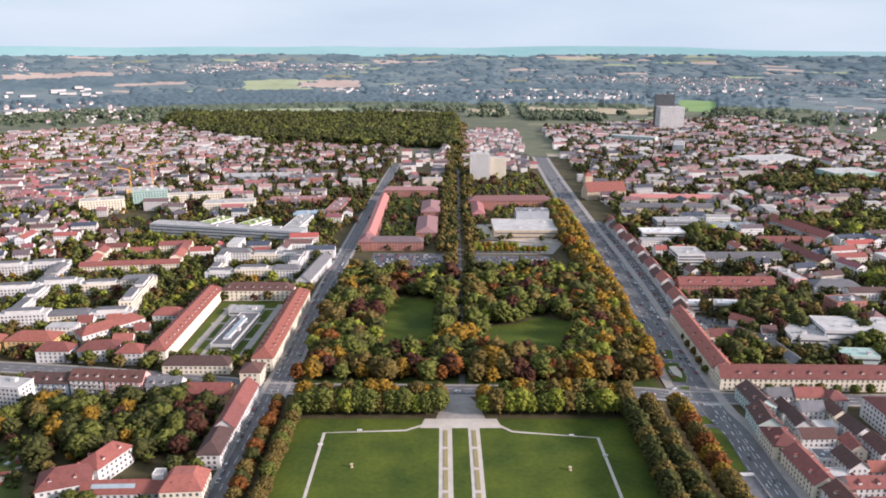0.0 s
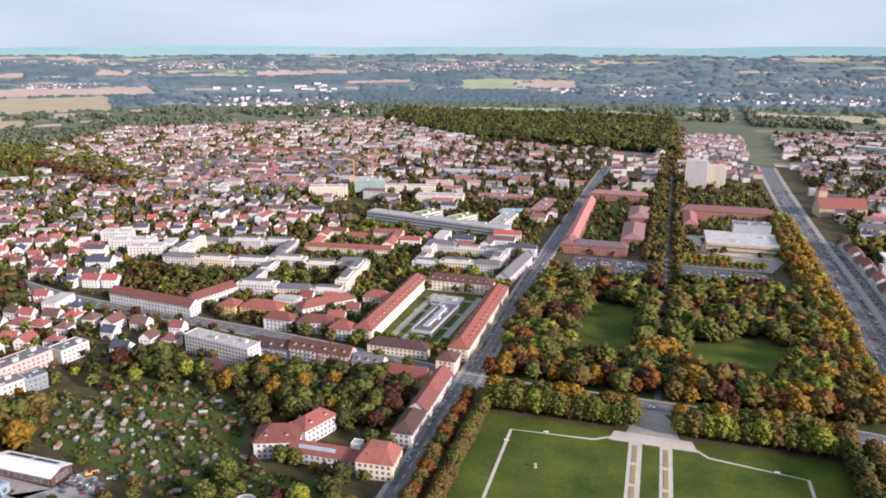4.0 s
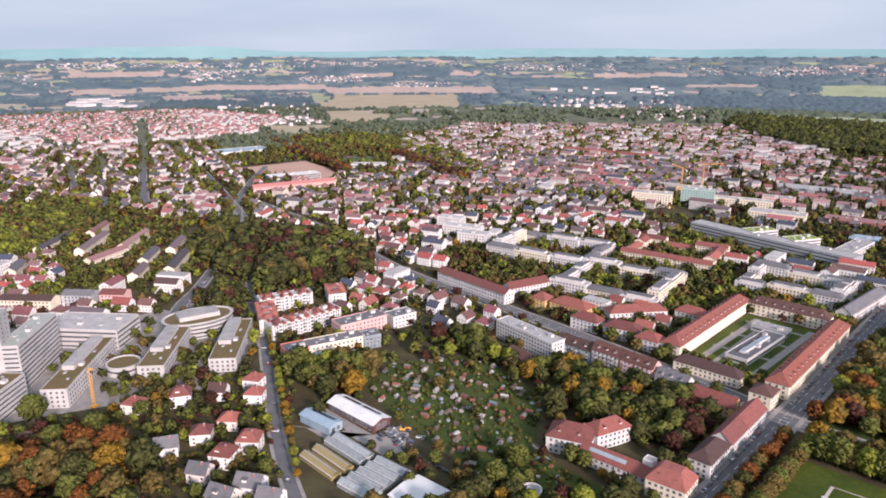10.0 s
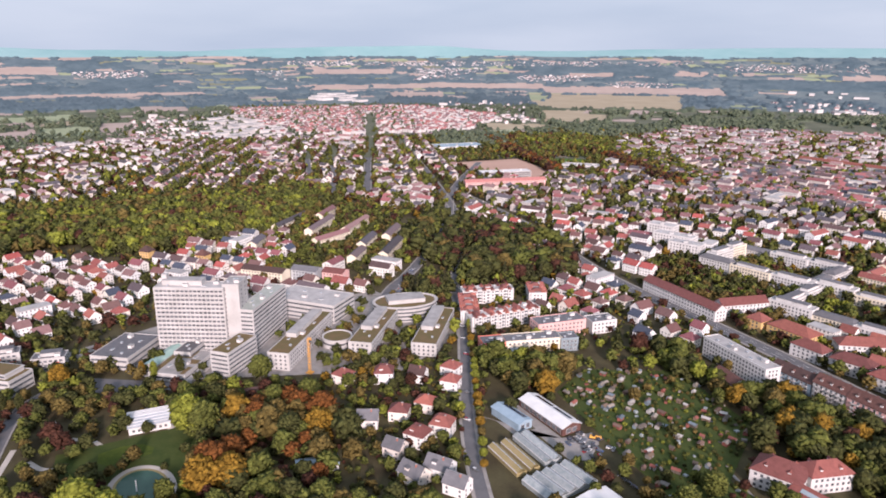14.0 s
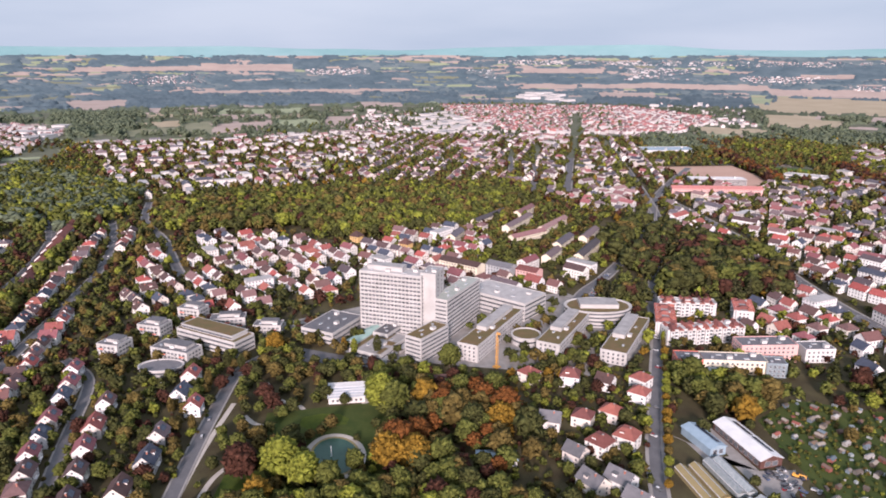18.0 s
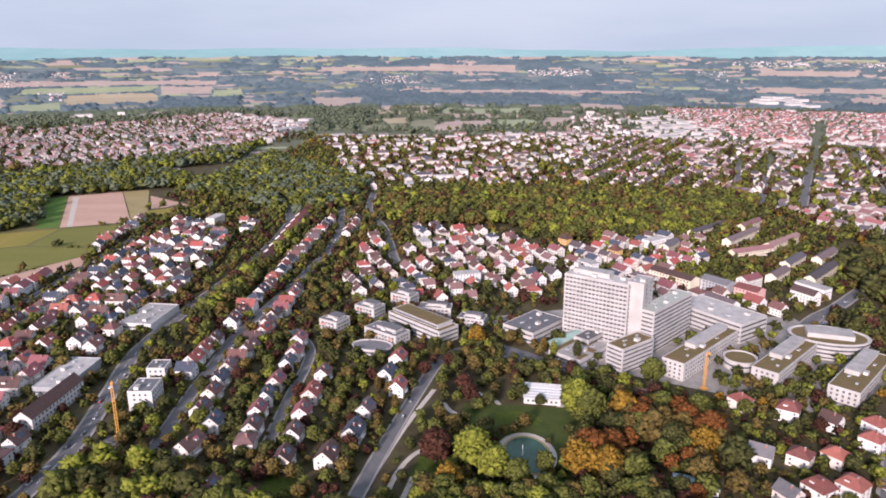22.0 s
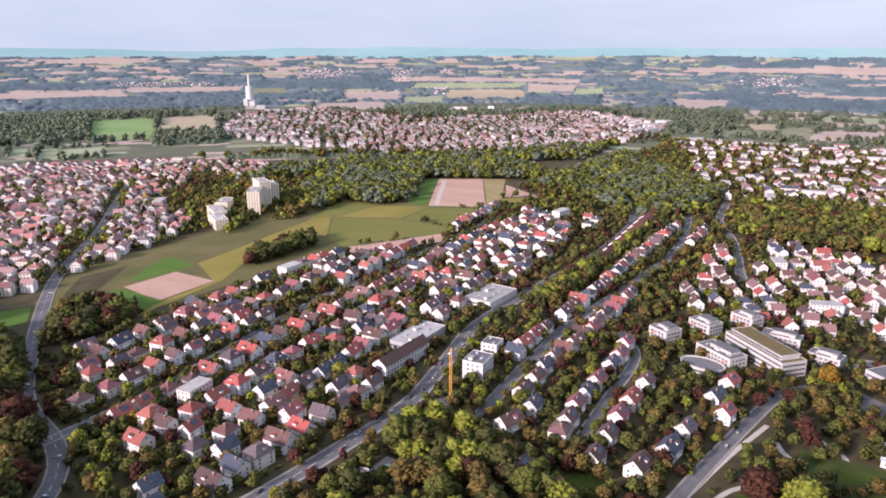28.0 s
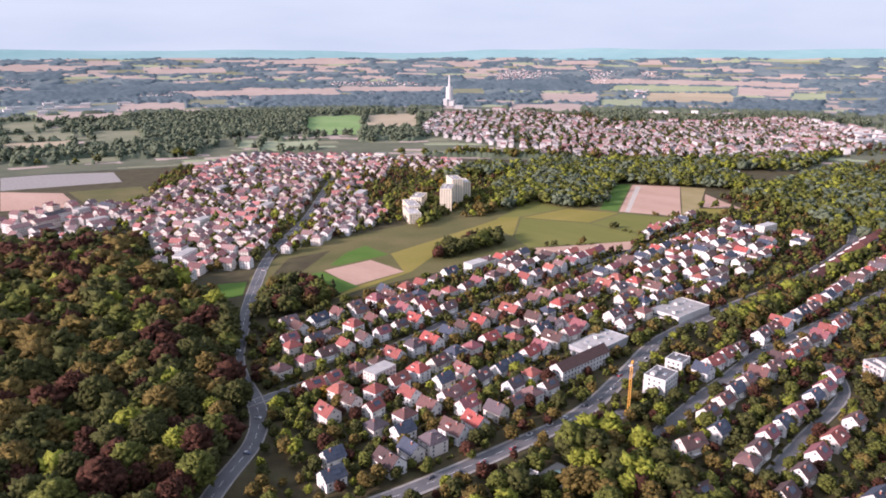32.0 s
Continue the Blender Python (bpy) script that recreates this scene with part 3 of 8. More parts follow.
def shrubs(store, pts, step, mix, scale=(0.16, 0.4), chance=0.9):
    """Low garden bushes between houses and beds."""
    for x, y in spread(metres(pts), step):
        if not taken(x, y) and rng.random() < chance:
            heap_tree(store, x, y, 2, pick_from(mix), rng.uniform(*scale), 2 if math.hypot(x, y) < 560 else 3, -0.5)


def tree_row(p0, p1, n, mix, forms, scale, group, where, jitter=0.6):
    p0, p1 = metres((p0, p1))
    for k in range(n):
        t = k / max(n - 1, 1)
        x = p0[0] + (p1[0] - p0[0]) * t + rng.uniform(-jitter, jitter)
        y = p0[1] + (p1[1] - p0[1]) * t + rng.uniform(-jitter, jitter)
        tree_thing(x, y, int(rng.choice(forms)), pick_from(mix), rng.uniform(*scale), group, where)


# ---- houses ----
def window_mesh(w, h):
    return (Shape().box(-w / 2 - 0.1, w / 2 + 0.1, -0.06, 0.05, -h / 2 - 0.1, h / 2 + 0.1, 0).box(-w / 2, w / 2, -0.02, 0.065, -h / 2, h / 2, 1)).mesh("window", "white_wall", "glass")


WINDOWS = {}


def window_on(parent, x, y, z, face, w=1.2, h=1.4, name="window"):
    """A window on a wall; face: the direction that the wall looks, in degrees (90: +y)."""
    if (w, h) not in WINDOWS:
        WINDOWS[w, h] = window_mesh(w, h)
    return child(name, WINDOWS[w, h], parent, pose(x, y, z, 0, 0, face - 90))


def chimney_mesh():
    return Shape().box(-0.4, 0.4, -0.4, 0.4, -1.6, 1.1, 0).box(-0.5, 0.5, -0.5, 0.5, 1.1, 1.25, 1).mesh("chimney", "brick", "flat_roof")


CHIMNEY = chimney_mesh()
HOUSE_FORMS = [(12.5, 10.5, 6.8, 4.5, "gable"), (14.5, 11.0, 6.6, 4.8, "gable"), (11.5, 10.0, 6.95, 4.3, "gable"), (12.0, 11.0, 6.95, 4.2, "hip"), (16.5, 11.5, 6.8, 4.9, "gable"), (13.0, 12.0, 8.2, 4.4, "half")]
HOUSES = {}
HOUSE_COUNT = 0
LOOK = {"gable": "white rendered gable house with a tiled roof in a garden", "hip": "square villa with a hipped tiled roof in a garden", "half": "tall white house with a hipped mansard roof beside a street"}


def house_prototype(k, side, roof):
    lx, ly, wall, rise, kind = HOUSE_FORMS[k]
    s = Shape()
    if kind == "gable":
        s.walls_gable(lx, ly, wall, rise)
        s.box(-lx * 0.15, lx * 0.2, side * (ly / 2), side * (ly / 2 + 1.4), 2.7, 2.9)
    else:
        s.box(-lx / 2, lx / 2, -ly / 2, ly / 2, 0, wall)
    ob = new("house", s.mesh("house", "wall"))
    r = Shape()
    if kind == "gable":
        r.gable(lx, ly, wall, rise, 0.6)
    elif kind == "hip":
        r.hip(lx, ly, wall, rise, 0.5)
    else:
        r.hip(lx, ly, wall, rise, 0.4, flat=ly * 0.16, inset=ly * 0.36)
    roof_ob = child("roof", r.mesh("roof", roof), ob)
    child("chimney", CHIMNEY, roof_ob, pose(lx * 0.18, ly * 0.12 * side, wall + rise * 0.9))
    if k in (1, 4, 5):
        d = Shape().box(-1.3, 1.3, -1.0, 1.2, 0, 1.5, 1).add([(-1.6, -1.6, 1.5), (1.6, -1.6, 1.5), (1.6, 1.45, 1.5), (-1.6, 1.45, 1.5), (-1.6, -1.6, 2.1), (1.6, -1.6, 2.1), (1.6, 1.45, 1.65), (-1.6, 1.45, 1.65)],
                                                               [(0, 3, 2, 1), (4, 5, 6, 7), (0, 1, 5, 4), (1, 2, 6, 5), (2, 3, 7, 6), (3, 0, 4, 7)], 0)
        child("dormer", d.mesh("dormer", roof, "wall"), roof_ob, pose(lx * -0.12, side * ly * 0.28, wall + rise * 0.28, 0, 0, 0 if side > 0 else 180))
    if k in (0, 2) and roof == "roof" and side > 0:
        slope = math.degrees(math.atan2(rise, ly / 2))
        child("solar_panel", Shape().box(-2.6, 2.6, -1.5, 1.5, 0, 0.12).mesh("solar_panel", "solar"), roof_ob, pose(-lx * 0.1, side * ly * 0.25, wall + rise * 0.5 + 0.33, -slope * side, 0, 0), "dark solar panels on the roof")
    for z in (1.6, 4.3) if wall < 7 else (1.6, 4.2, 6.6):
        window_on(ob, lx / 2, -ly * 0.24, z, 0)
        window_on(ob, lx / 2, ly * 0.24, z, 0)
        for x in (-lx * 0.3, lx * 0.32):
            window_on(ob, x, side * ly / 2, z, 90 * side)
    if kind == "gable":
        window_on(ob, lx / 2, 0, wall + rise * 0.4, 0, 1.1, 1.2)
    window_on(ob, lx * 0.25, -side * ly / 2, 4.3, -90 * side)
    return tagged(ob, LOOK[kind], "house", "houses of the town")


def house_thing(x, y, ang, k, roof="roof"):
    """A house of its own; it turns so that its windowed sides look to the open garden side."""
    global HOUSE_COUNT
    HOUSE_COUNT += 1
    to = math.degrees(math.atan2(-y, -x))
    d = (to - ang + 180) % 360 - 180
    if abs(d) > 90:
        ang += 180
        d = (to - ang + 180) % 360 - 180
    side = 1 if d > 0 else -1
    key = (k, side, roof)
    m = pose(x, y, 0, 0, 0, ang)
    if key not in HOUSES:
        HOUSES[key] = house_prototype(k, side, roof)
        HOUSES[key].matrix_basis = m
        return HOUSES[key]
    return copy_thing(HOUSES[key], m)


FAR = {"v": [], "f": [], "i": []}


def far_house(x, y, ang, lx, ly, wall, rise, roof=1, hip=False, panes=True, base=0.0, pale=False):
    """A house of the joined town: walls, roof with eaves and window panes."""
    s = Shape()
    # Houses past 1550 m use the walls and tiles with haze in the colour.
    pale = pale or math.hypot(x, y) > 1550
    # Plain roofs past 980 m switch to the haze-toned palette.
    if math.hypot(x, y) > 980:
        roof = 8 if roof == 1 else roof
    if math.hypot(x, y) > 700 and base == 0.0:
        wall, rise = wall + 1.9, rise * 0.82
    if hip or roof == 3:
        s.box(-lx / 2, lx / 2, -ly / 2, ly / 2, 0, wall, 0)
    else:
        s.walls_gable(lx, ly, wall, rise, 0)
    if roof == 3:
        s.box(-lx / 2 - 0.2, lx / 2 + 0.2, -ly / 2 - 0.2, ly / 2 + 0.2, wall, wall + 0.5, 3)
    elif hip:
        s.hip(lx, ly, wall, rise, 0.5, mat=roof)
    else:
        s.gable(lx, ly, wall, rise, 0.5, mat=roof)
    if panes and roof != 3:
        s.box(lx * 0.18, lx * 0.18 + 0.8, 0.3, 1.1, wall + rise * 0.5, wall + rise + 1.0, 0)
    if panes:
        for z in np.arange(1.7, wall - 0.8, 2.9):
            for sx in (-1, 1):
                for yy in np.arange(-ly / 2 + 1.8, ly / 2 - 1.0, 3.2):
                    s.add([(sx * (lx / 2 + 0.03), yy - 0.6 * sx, z - 0.7), (sx * (lx / 2 + 0.03), yy + 0.6 * sx, z - 0.7), (sx * (lx / 2 + 0.03), yy + 0.6 * sx, z + 0.7), (sx * (lx / 2 + 0.03), yy - 0.6 * sx, z + 0.7)], [(0, 1, 2, 3)], 2)
            for sy in (-1, 1):
                for xx in np.arange(-lx / 2 + 1.8, lx / 2 - 1.0, 3.2):
                    s.add([(xx + 0.6 * sy, sy * (ly / 2 + 0.03), z - 0.7), (xx - 0.6 * sy, sy * (ly / 2 + 0.03), z - 0.7), (xx - 0.6 * sy, sy * (ly / 2 + 0.03), z + 0.7), (xx + 0.6 * sy, sy * (ly / 2 + 0.03), z + 0.7)], [(0, 1, 2, 3)], 2)
    c, n = math.cos(radians(ang)), math.sin(radians(ang))
    o = len(FAR["v"])
    FAR["v"] += [(a * c - b * n + x, a * n + b * c + y, z + base) for a, b, z in s.v]
    FAR["f"] += [tuple(k + o for k in f) for f in s.f]
    # Swap in haze-paled materials when pale, shade-averaged walls past 980 m.
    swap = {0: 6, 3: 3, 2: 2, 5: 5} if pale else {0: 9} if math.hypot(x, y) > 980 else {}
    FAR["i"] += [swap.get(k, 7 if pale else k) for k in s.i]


def free(x, y, lx, ly, ang):
    pts = oblong(x, y, lx, ly, ang)
    return not (taken(x, y) or any(taken(*p) for p in pts) or any(taken((a[0] + b[0]) / 2, (a[1] + b[1]) / 2) for a, b in zip(pts, pts[1:] + pts[:1])))


QUARTERS = []
NEAR = 690


def put_house(x, y, ang, roof="roof", k=None, force=False):
    k = int(rng.choice(6, p=[0.26, 0.2, 0.2, 0.14, 0.12, 0.08])) if k is None else k
    lx, ly, wall, rise, kind = HOUSE_FORMS[k]
    if not force and not free(x, y, lx + 1, ly + 1, ang):
        return
    mark(oblong(x, y, lx + 1, ly + 1, ang))
    if math.hypot(x, y) < NEAR and HOUSE_COUNT < 205:
        house_thing(x, y, ang, k, roof)
    else:
        far_house(x, y, ang, lx, ly, wall, rise, {"red_roof": 4, "old_roof": 5}.get(roof, 1), kind != "gable", math.hypot(x, y) < 1250)


def row(p0, p1, n, turn=0, jitter=1.8, roof="roof", k=None):
    """Houses along a street from p0 to p1."""
    p0, p1 = metres((p0, p1))
    ang = math.degrees(math.atan2(p1[1] - p0[1], p1[0] - p0[0])) + turn
    for j in range(n):
        t = (j + 0.5) / n
        put_house(p0[0] + (p1[0] - p0[0]) * t + rng.uniform(-jitter, jitter), p0[1] + (p1[1] - p0[1]) * t + rng.uniform(-jitter, jitter), ang + (90 if rng.random() < 0.45 else 0) + rng.uniform(-6, 6), roof, k)


def quarter(pts, ang, dx, dy, chance=0.9, turn=0.25, roof="roof", long=0.0, flat=0.06):
    """Rows of houses that fill a polygon of the plan."""
    pts = metres(pts)
    QUARTERS.append(pts)
    dx, dy, chance = dx * 1.1, dy * 1.08, chance * 0.88
    c, s = math.cos(radians(ang)), math.sin(radians(ang))
    us = [x * c + y * s for x, y in pts]
    vs = [-x * s + y * c for x, y in pts]
    for j, v in enumerate(np.arange(min(vs), max(vs), dy)):
        for u in np.arange(min(us) + (j % 2) * dx * 0.4, max(us), dx):
            uu, vv = u + rng.uniform(-3.5, 3.5), v + rng.uniform(-2.5, 2.5)
            x, y = uu * c - vv * s, uu * s + vv * c
            if math.hypot(x, y) > 900:
                x += 26 * noise.noise(Vector((x * 0.006, y * 0.006, 11.0))) + rng.uniform(-4, 4)
                y += 26 * noise.noise(Vector((x * 0.006, y * 0.006, 17.0))) + rng.uniform(-4, 4)
            if not inside(pts, np.array(x), np.array(y)) or rng.random() > chance:
                continue
            a = ang + 14 * noise.noise(Vector((x * 0.004, y * 0.004, 3.0))) + (90 if rng.random() < turn else 0) + rng.uniform(-5, 5)
            q = rng.random()
            if q < long or q > 1 - flat:
                lx, ly = rng.uniform(20, 34), rng.uniform(11, 13)
                if free(x, y, lx, ly, a):
                    mark(oblong(x, y, lx + 2, ly + 2, a))
                    far_house(x, y, a, lx, ly, rng.uniform(8, 12), 4.0, 3 if q > 1 - flat else 1, False, math.hypot(x, y) < 1250)
            else:
                put_house(x, y, a, roof)


def terrace_rows(pts, ang, dy, lx=8.4, group=8):
    """Lines of joined, stepped terrace houses."""
    pts = metres(pts)
    QUARTERS.append(pts)
    c, s = math.cos(radians(ang)), math.sin(radians(ang))
    us = [x * c + y * s for x, y in pts]
    vs = [-x * s + y * c for x, y in pts]
    for v in np.arange(min(vs), max(vs), dy):
        o = int(rng.integers(group))
        for j, u in enumerate(np.arange(min(us), max(us), lx)):
            vv = v + rng.uniform(-0.8, 0.8) + ((j + o) // group % 2) * 3.0
            x, y = u * c - vv * s, u * s + vv * c
            if (j + o) % group >= group - 2 or not inside(pts, np.array(x), np.array(y)) or taken(x, y):
                continue
            mark(oblong(x, y, lx, 12, ang))
            far_house(x, y, ang, lx - 0.1, 10.5, 6.2 + rng.uniform(-0.3, 0.9), 4.2, 1, False, math.hypot(x, y) < 1250)


def halls(pts, ang, step):
    """Large low works halls with flat pale roofs."""
    QUARTERS.append(metres(pts))
    for x, y in spread(metres(pts), step):
        if not taken(x, y):
            lx, ly = rng.uniform(0.5, 0.85) * step, rng.uniform(0.35, 0.6) * step
            mark(oblong(x, y, lx + 6, ly + 6, ang))
            far_house(x, y, ang + rng.choice([0, 90]), lx, ly, rng.uniform(6, 10), 0, 3, False, False, 0.0, math.hypot(x, y) > 1700)


# ---- larger buildings ----
ROOF_UNITS = [Shape().box(-0.7, 0.7, -0.7, 0.7, 0, 0.9, 0).box(-0.9, 0.9, -0.9, 0.9, 0.9, 1.05, 0).mesh("roof_vent", "metal"),
              Shape().box(-1.8, 1.8, -0.9, 0.9, 0, 0.35, 0).box(-1.6, 1.6, -0.7, 0.7, 0.35, 0.5, 1).mesh("skylight", "white_wall", "blue_glass"),
              Shape().box(-1.9, 1.9, -1.5, 1.5, 0, 2.0, 0).box(-2.1, 2.1, -1.7, 1.7, 2.0, 2.2, 1).mesh("lift_housing", "white_wall", "flat_roof")]


def building(name, label, x, y, lx, ly, ang, storeys, wall="white_wall", roof="flat", tiles="flat_roof", rise=4.0, storey=3.2, bay=3.4, each=True, faces="xyXY", win=(1.5, 1.6), dormers=0, base=0.0, category="building", parapet=True, band=False, clear=1.0):
    """A building with its roof, storeys of windows and dormers, long side along its own x."""
    x, y, lx, ly = x * UNIT, y * UNIT, lx * UNIT, ly * UNIT
    h = storeys * storey + 0.6
    s = Shape()
    if roof == "gable":
        s.walls_gable(lx, ly, h, rise)
    else:
        s.box(-lx / 2, lx / 2, -ly / 2, ly / 2, 0, h)
        if roof == "flat" and parapet:
            for b in ((-lx / 2, lx / 2, -ly / 2, -ly / 2 + 0.4), (-lx / 2, lx / 2, ly / 2 - 0.4, ly / 2), (-lx / 2, -lx / 2 + 0.4, -ly / 2 + 0.4, ly / 2 - 0.4), (lx / 2 - 0.4, lx / 2, -ly / 2 + 0.4, ly / 2 - 0.4)):
                s.box(*b, h, h + 0.7)
    ob = new(name, s.mesh(name, wall))
    ob.matrix_basis = pose(x, y, base, 0, 0, ang)
    tagged(ob, label, category)
    r = Shape()
    if roof == "gable":
        r.gable(lx, ly, h, rise, 0.6)
    elif roof == "hip":
        r.hip(lx, ly, h, rise, 0.6)
    elif roof == "mansard":
        r.hip(lx, ly, h, rise, 0.4, flat=ly * 0.2, inset=ly * 0.3)
    else:
        r.box(-lx / 2 + 0.42, lx / 2 - 0.42, -ly / 2 + 0.42, ly / 2 - 0.42, h, h + 0.25)
    roof_ob = child("roof", r.mesh("roof", tiles), ob)
    if roof == "flat" and min(lx, ly) > 9:
        for k in range(min(6, int(lx * ly / 130) + 1)):
            u, v = ((k + 0.5) / min(6, int(lx * ly / 130) + 1) - 0.5) * lx * 0.8, (0.18 if k % 2 else -0.2) * ly
            child(("roof_vent", "skylight", "lift_housing")[k % 3], ROOF_UNITS[k % 3], roof_ob, pose(u, v, h + 0.25))
    lanes = {"x": (lx / 2, ly, 0), "X": (-lx / 2, ly, 180), "y": (ly / 2, lx, 90), "Y": (-ly / 2, lx, -90)}
    panes = Shape()
    for fc in faces:
        d, run, turn = lanes[fc]
        count = max(int((run - 1.5) / bay), 1)
        for q in range(storeys):
            z = q * storey + storey * 0.55
            spots = [(k - (count - 1) / 2) * bay for k in range(count)]
            if band:
                w = run - 1.6
                p = (d, 0, z) if fc in "xX" else (0, d, z)
                child("window_band", WINDOWS.setdefault((round(w, 2), win[1]), window_mesh(round(w, 2), win[1])), ob, pose(*p, 0, 0, turn - 90))
            elif each:
                for u in spots:
                    p = (d, u, z) if fc in "xX" else (u, d, z)
                    window_on(ob, *p, turn, *win)
            else:
                for u in spots:
                    a, b = (d, u) if fc in "xX" else (u, d)
                    p, q = (0.06, win[0] / 2) if fc in "xX" else (win[0] / 2, 0.06)
                    panes.box(a - p, a + p, b - q, b + q, z - win[1] / 2, z + win[1] / 2)
    if panes.v:
        child("window_panes", panes.mesh("window_panes", "glass"), ob)["kind"] = "stuff"
    if dormers:
        dm = Shape().box(-0.8, 0.8, -1.2, 1.3, 0, 1.4, 1).add([(-1.1, -1.9, 1.4), (1.1, -1.9, 1.4), (1.1, 1.6, 1.4), (-1.1, 1.6, 1.4), (0, -1.9, 2.3), (0, 1.6, 2.3)], [(0, 3, 2, 1), (0, 1, 4), (2, 3, 5), (1, 2, 5, 4), (3, 0, 4, 5)], 0).mesh("dormer", tiles, "white_wall")
        for k in range(dormers):
            u = (k + 0.5) / dormers * lx - lx / 2
            u *= 0.92
            for sg in (1, -1):
                child("dormer", dm, roof_ob, pose(u, sg * ly * 0.27, h + rise * 0.28, 0, 0, 0 if sg > 0 else 180))
    mark(oblong(x, y, lx + clear, ly + clear, ang))
    return ob


# ---- cars ----
def car_prototype(long=4.4):
    s = Shape()
    side = [(-long / 2, 0.35), (long / 2, 0.35), (long / 2 - 0.05, 0.75), (long / 2 - 1.1, 0.92), (-long / 2 + 0.15, 0.95)]
    n = len(side)
    s.add([(a, -0.88, b) for a, b in side] + [(a, 0.88, b) for a, b in side], [tuple(range(n)), tuple(range(2 * n - 1, n - 1, -1))] + [(k, n + k, n + (k + 1) % n, (k + 1) % n) for k in range(n)])
    ob = new("car", s.mesh("car", "car"))
    top = [(-long / 2 + 0.3, 0.93), (long / 2 - 1.2, 0.93), (long / 2 - 1.95, 1.45), (-long / 2 + 0.75, 1.47)]
    g = Shape().add([(a, -0.80, b) for a, b in top[:2]] + [(a, -0.62, b) for a, b in top[2:]] + [(a, 0.80, b) for a, b in top[:2]] + [(a, 0.62, b) for a, b in top[2:]],
                    [(0, 1, 2, 3), (7, 6, 5, 4), (1, 5, 6, 2), (0, 3, 7, 4), (0, 4, 5, 1), (2, 6, 7, 3)])
    child("glazing", g.mesh("glazing", "glass"), ob)
    child("roof_panel", Shape().box(-long / 2 + 0.72, long / 2 - 1.92, -0.64, 0.64, 1.45, 1.50).mesh("roof_panel", "car"), ob)
    ring = [(math.cos(k * math.pi / 5) * 0.32, math.sin(k * math.pi / 5) * 0.32) for k in range(10)]
    w = Shape().add([(a, -0.1, b) for a, b in ring] + [(a, 0.1, b) for a, b in ring], [tuple(range(10)), tuple(range(19, 9, -1))] + [(k, 10 + k, 10 + (k + 1) % 10, (k + 1) % 10) for k in range(10)]).mesh("wheel", "tyre")
    for a in (-long / 2 + 0.8, long / 2 - 0.85):
        for b in (-0.8, 0.8):
            child("wheel", w, ob, pose(a, b, 0.32))
    return tagged(ob, "parked or driving passenger car on the street", "car", "cars on the streets")


CAR = None
CAR_SPOTS = []


def put_car(x, y, ang, z=0.35):
    global CAR
    x, y = x * UNIT, y * UNIT
    m = pose(x, y, z, 0, 0, ang)
    if CAR is None:
        CAR = car_prototype()
        CAR.matrix_basis = m
    else:
        copy_thing(CAR, m)


LOT = Shape()


def lot_car(x, y, ang, z=0.15):
    """A car of the packed car parks, joined with the rest."""
    c, s = math.cos(radians(ang)), math.sin(radians(ang))
    for x0, x1, w, z0, z1, mt in ((-2.1, 2.1, 0.85, 0.3, 0.92, 0), (-1.5, 0.9, 0.7, 0.92, 1.45, 1)):
        v = [(a, b, zz) for zz in (z0, z1) for a, b in ((x0, -w), (x1, -w), (x1, w), (x0, w))]
        LOT.add([(a * c - b * s + x, a * s + b * c + y, zz + z) for a, b, zz in v], [(0, 3, 2, 1), (4, 5, 6, 7), (0, 1, 5, 4), (1, 2, 6, 5), (2, 3, 7, 6), (3, 0, 4, 7)], mt)


def lone_house(x, y, ang, k=0, roof="roof"):
    put_house(x * UNIT, y * UNIT, ang, roof, k, True)


# ---- streets ----
boulevard = [(124, 140), (123, 227), (124, 271), (121, 300), (124, 383), (128, 455), (130.5, 540), (131.5, 620), (135, 766), (143, 1001), (157, 1300), (190, 2100)]
road(boulevard, 23, "wide grey main road with lanes and parked cars", side=6)
road([(-700, 420), (-526, 394), (-373, 352), (-270, 341), (-190, 332), (-107, 319), (-83, 313), (8, 311), (89, 309), (122, 304), (207, 301), (420, 296)], 13, "grey cross street between tree belts")
road([(-83, 110), (-82, 226), (-81, 264), (-81, 312), (-80, 369), (-80, 464), (-77, 590), (-72, 800), (-66, 1000)], 13, "grey street lined with parked cars", side=3)
road([(-150, 112), (-189, 127), (-234, 149), (-288, 181), (-351, 218), (-411, 248), (-480, 300)], 7, "grey residential street lined with small trees", line=False)
road([(-345, 150), (-362, 160), (-415, 199), (-451, 236), (-560, 330), (-700, 420), (-860, 560)], 10, "grey street beside the hospital", side=1.5, line=False)
road([(-225, -46), (-267, -39), (-308, -31), (-346, -22), (-362, -10)], 7, "narrow grey street beside the park", line=False, side=1.2)
road([(-258, -89), (-274, -90), (-301, -91), (-341, -92), (-362, -97), (-384, -112)], 6, "narrow grey residential street", line=False, side=1.2)
road([(-240, -134), (-297, -139), (-326, -140), (-370, -142), (-425, -137), (-492, -131), (-560, -127), (-646, -135), (-720, -150)], 7.5, "grey residential street between house rows", line=False, side=1.2)
road([(-90, -190), (-149, -178), (-200, -172), (-245, -169), (-296, -178), (-351, -189), (-432, -186), (-533, -179), (-640, -184), (-705, -202), (-760, -230), (-900, -330)], 9.5, "grey main road with white lane markings", side=1.8)
road([(-138, -281), (-152, -281), (-203, -282), (-255, -290), (-335, -300), (-424, -301), (-568, -305), (-640, -310)], 6, "narrow grey street between gabled houses", line=False, side=1.2)
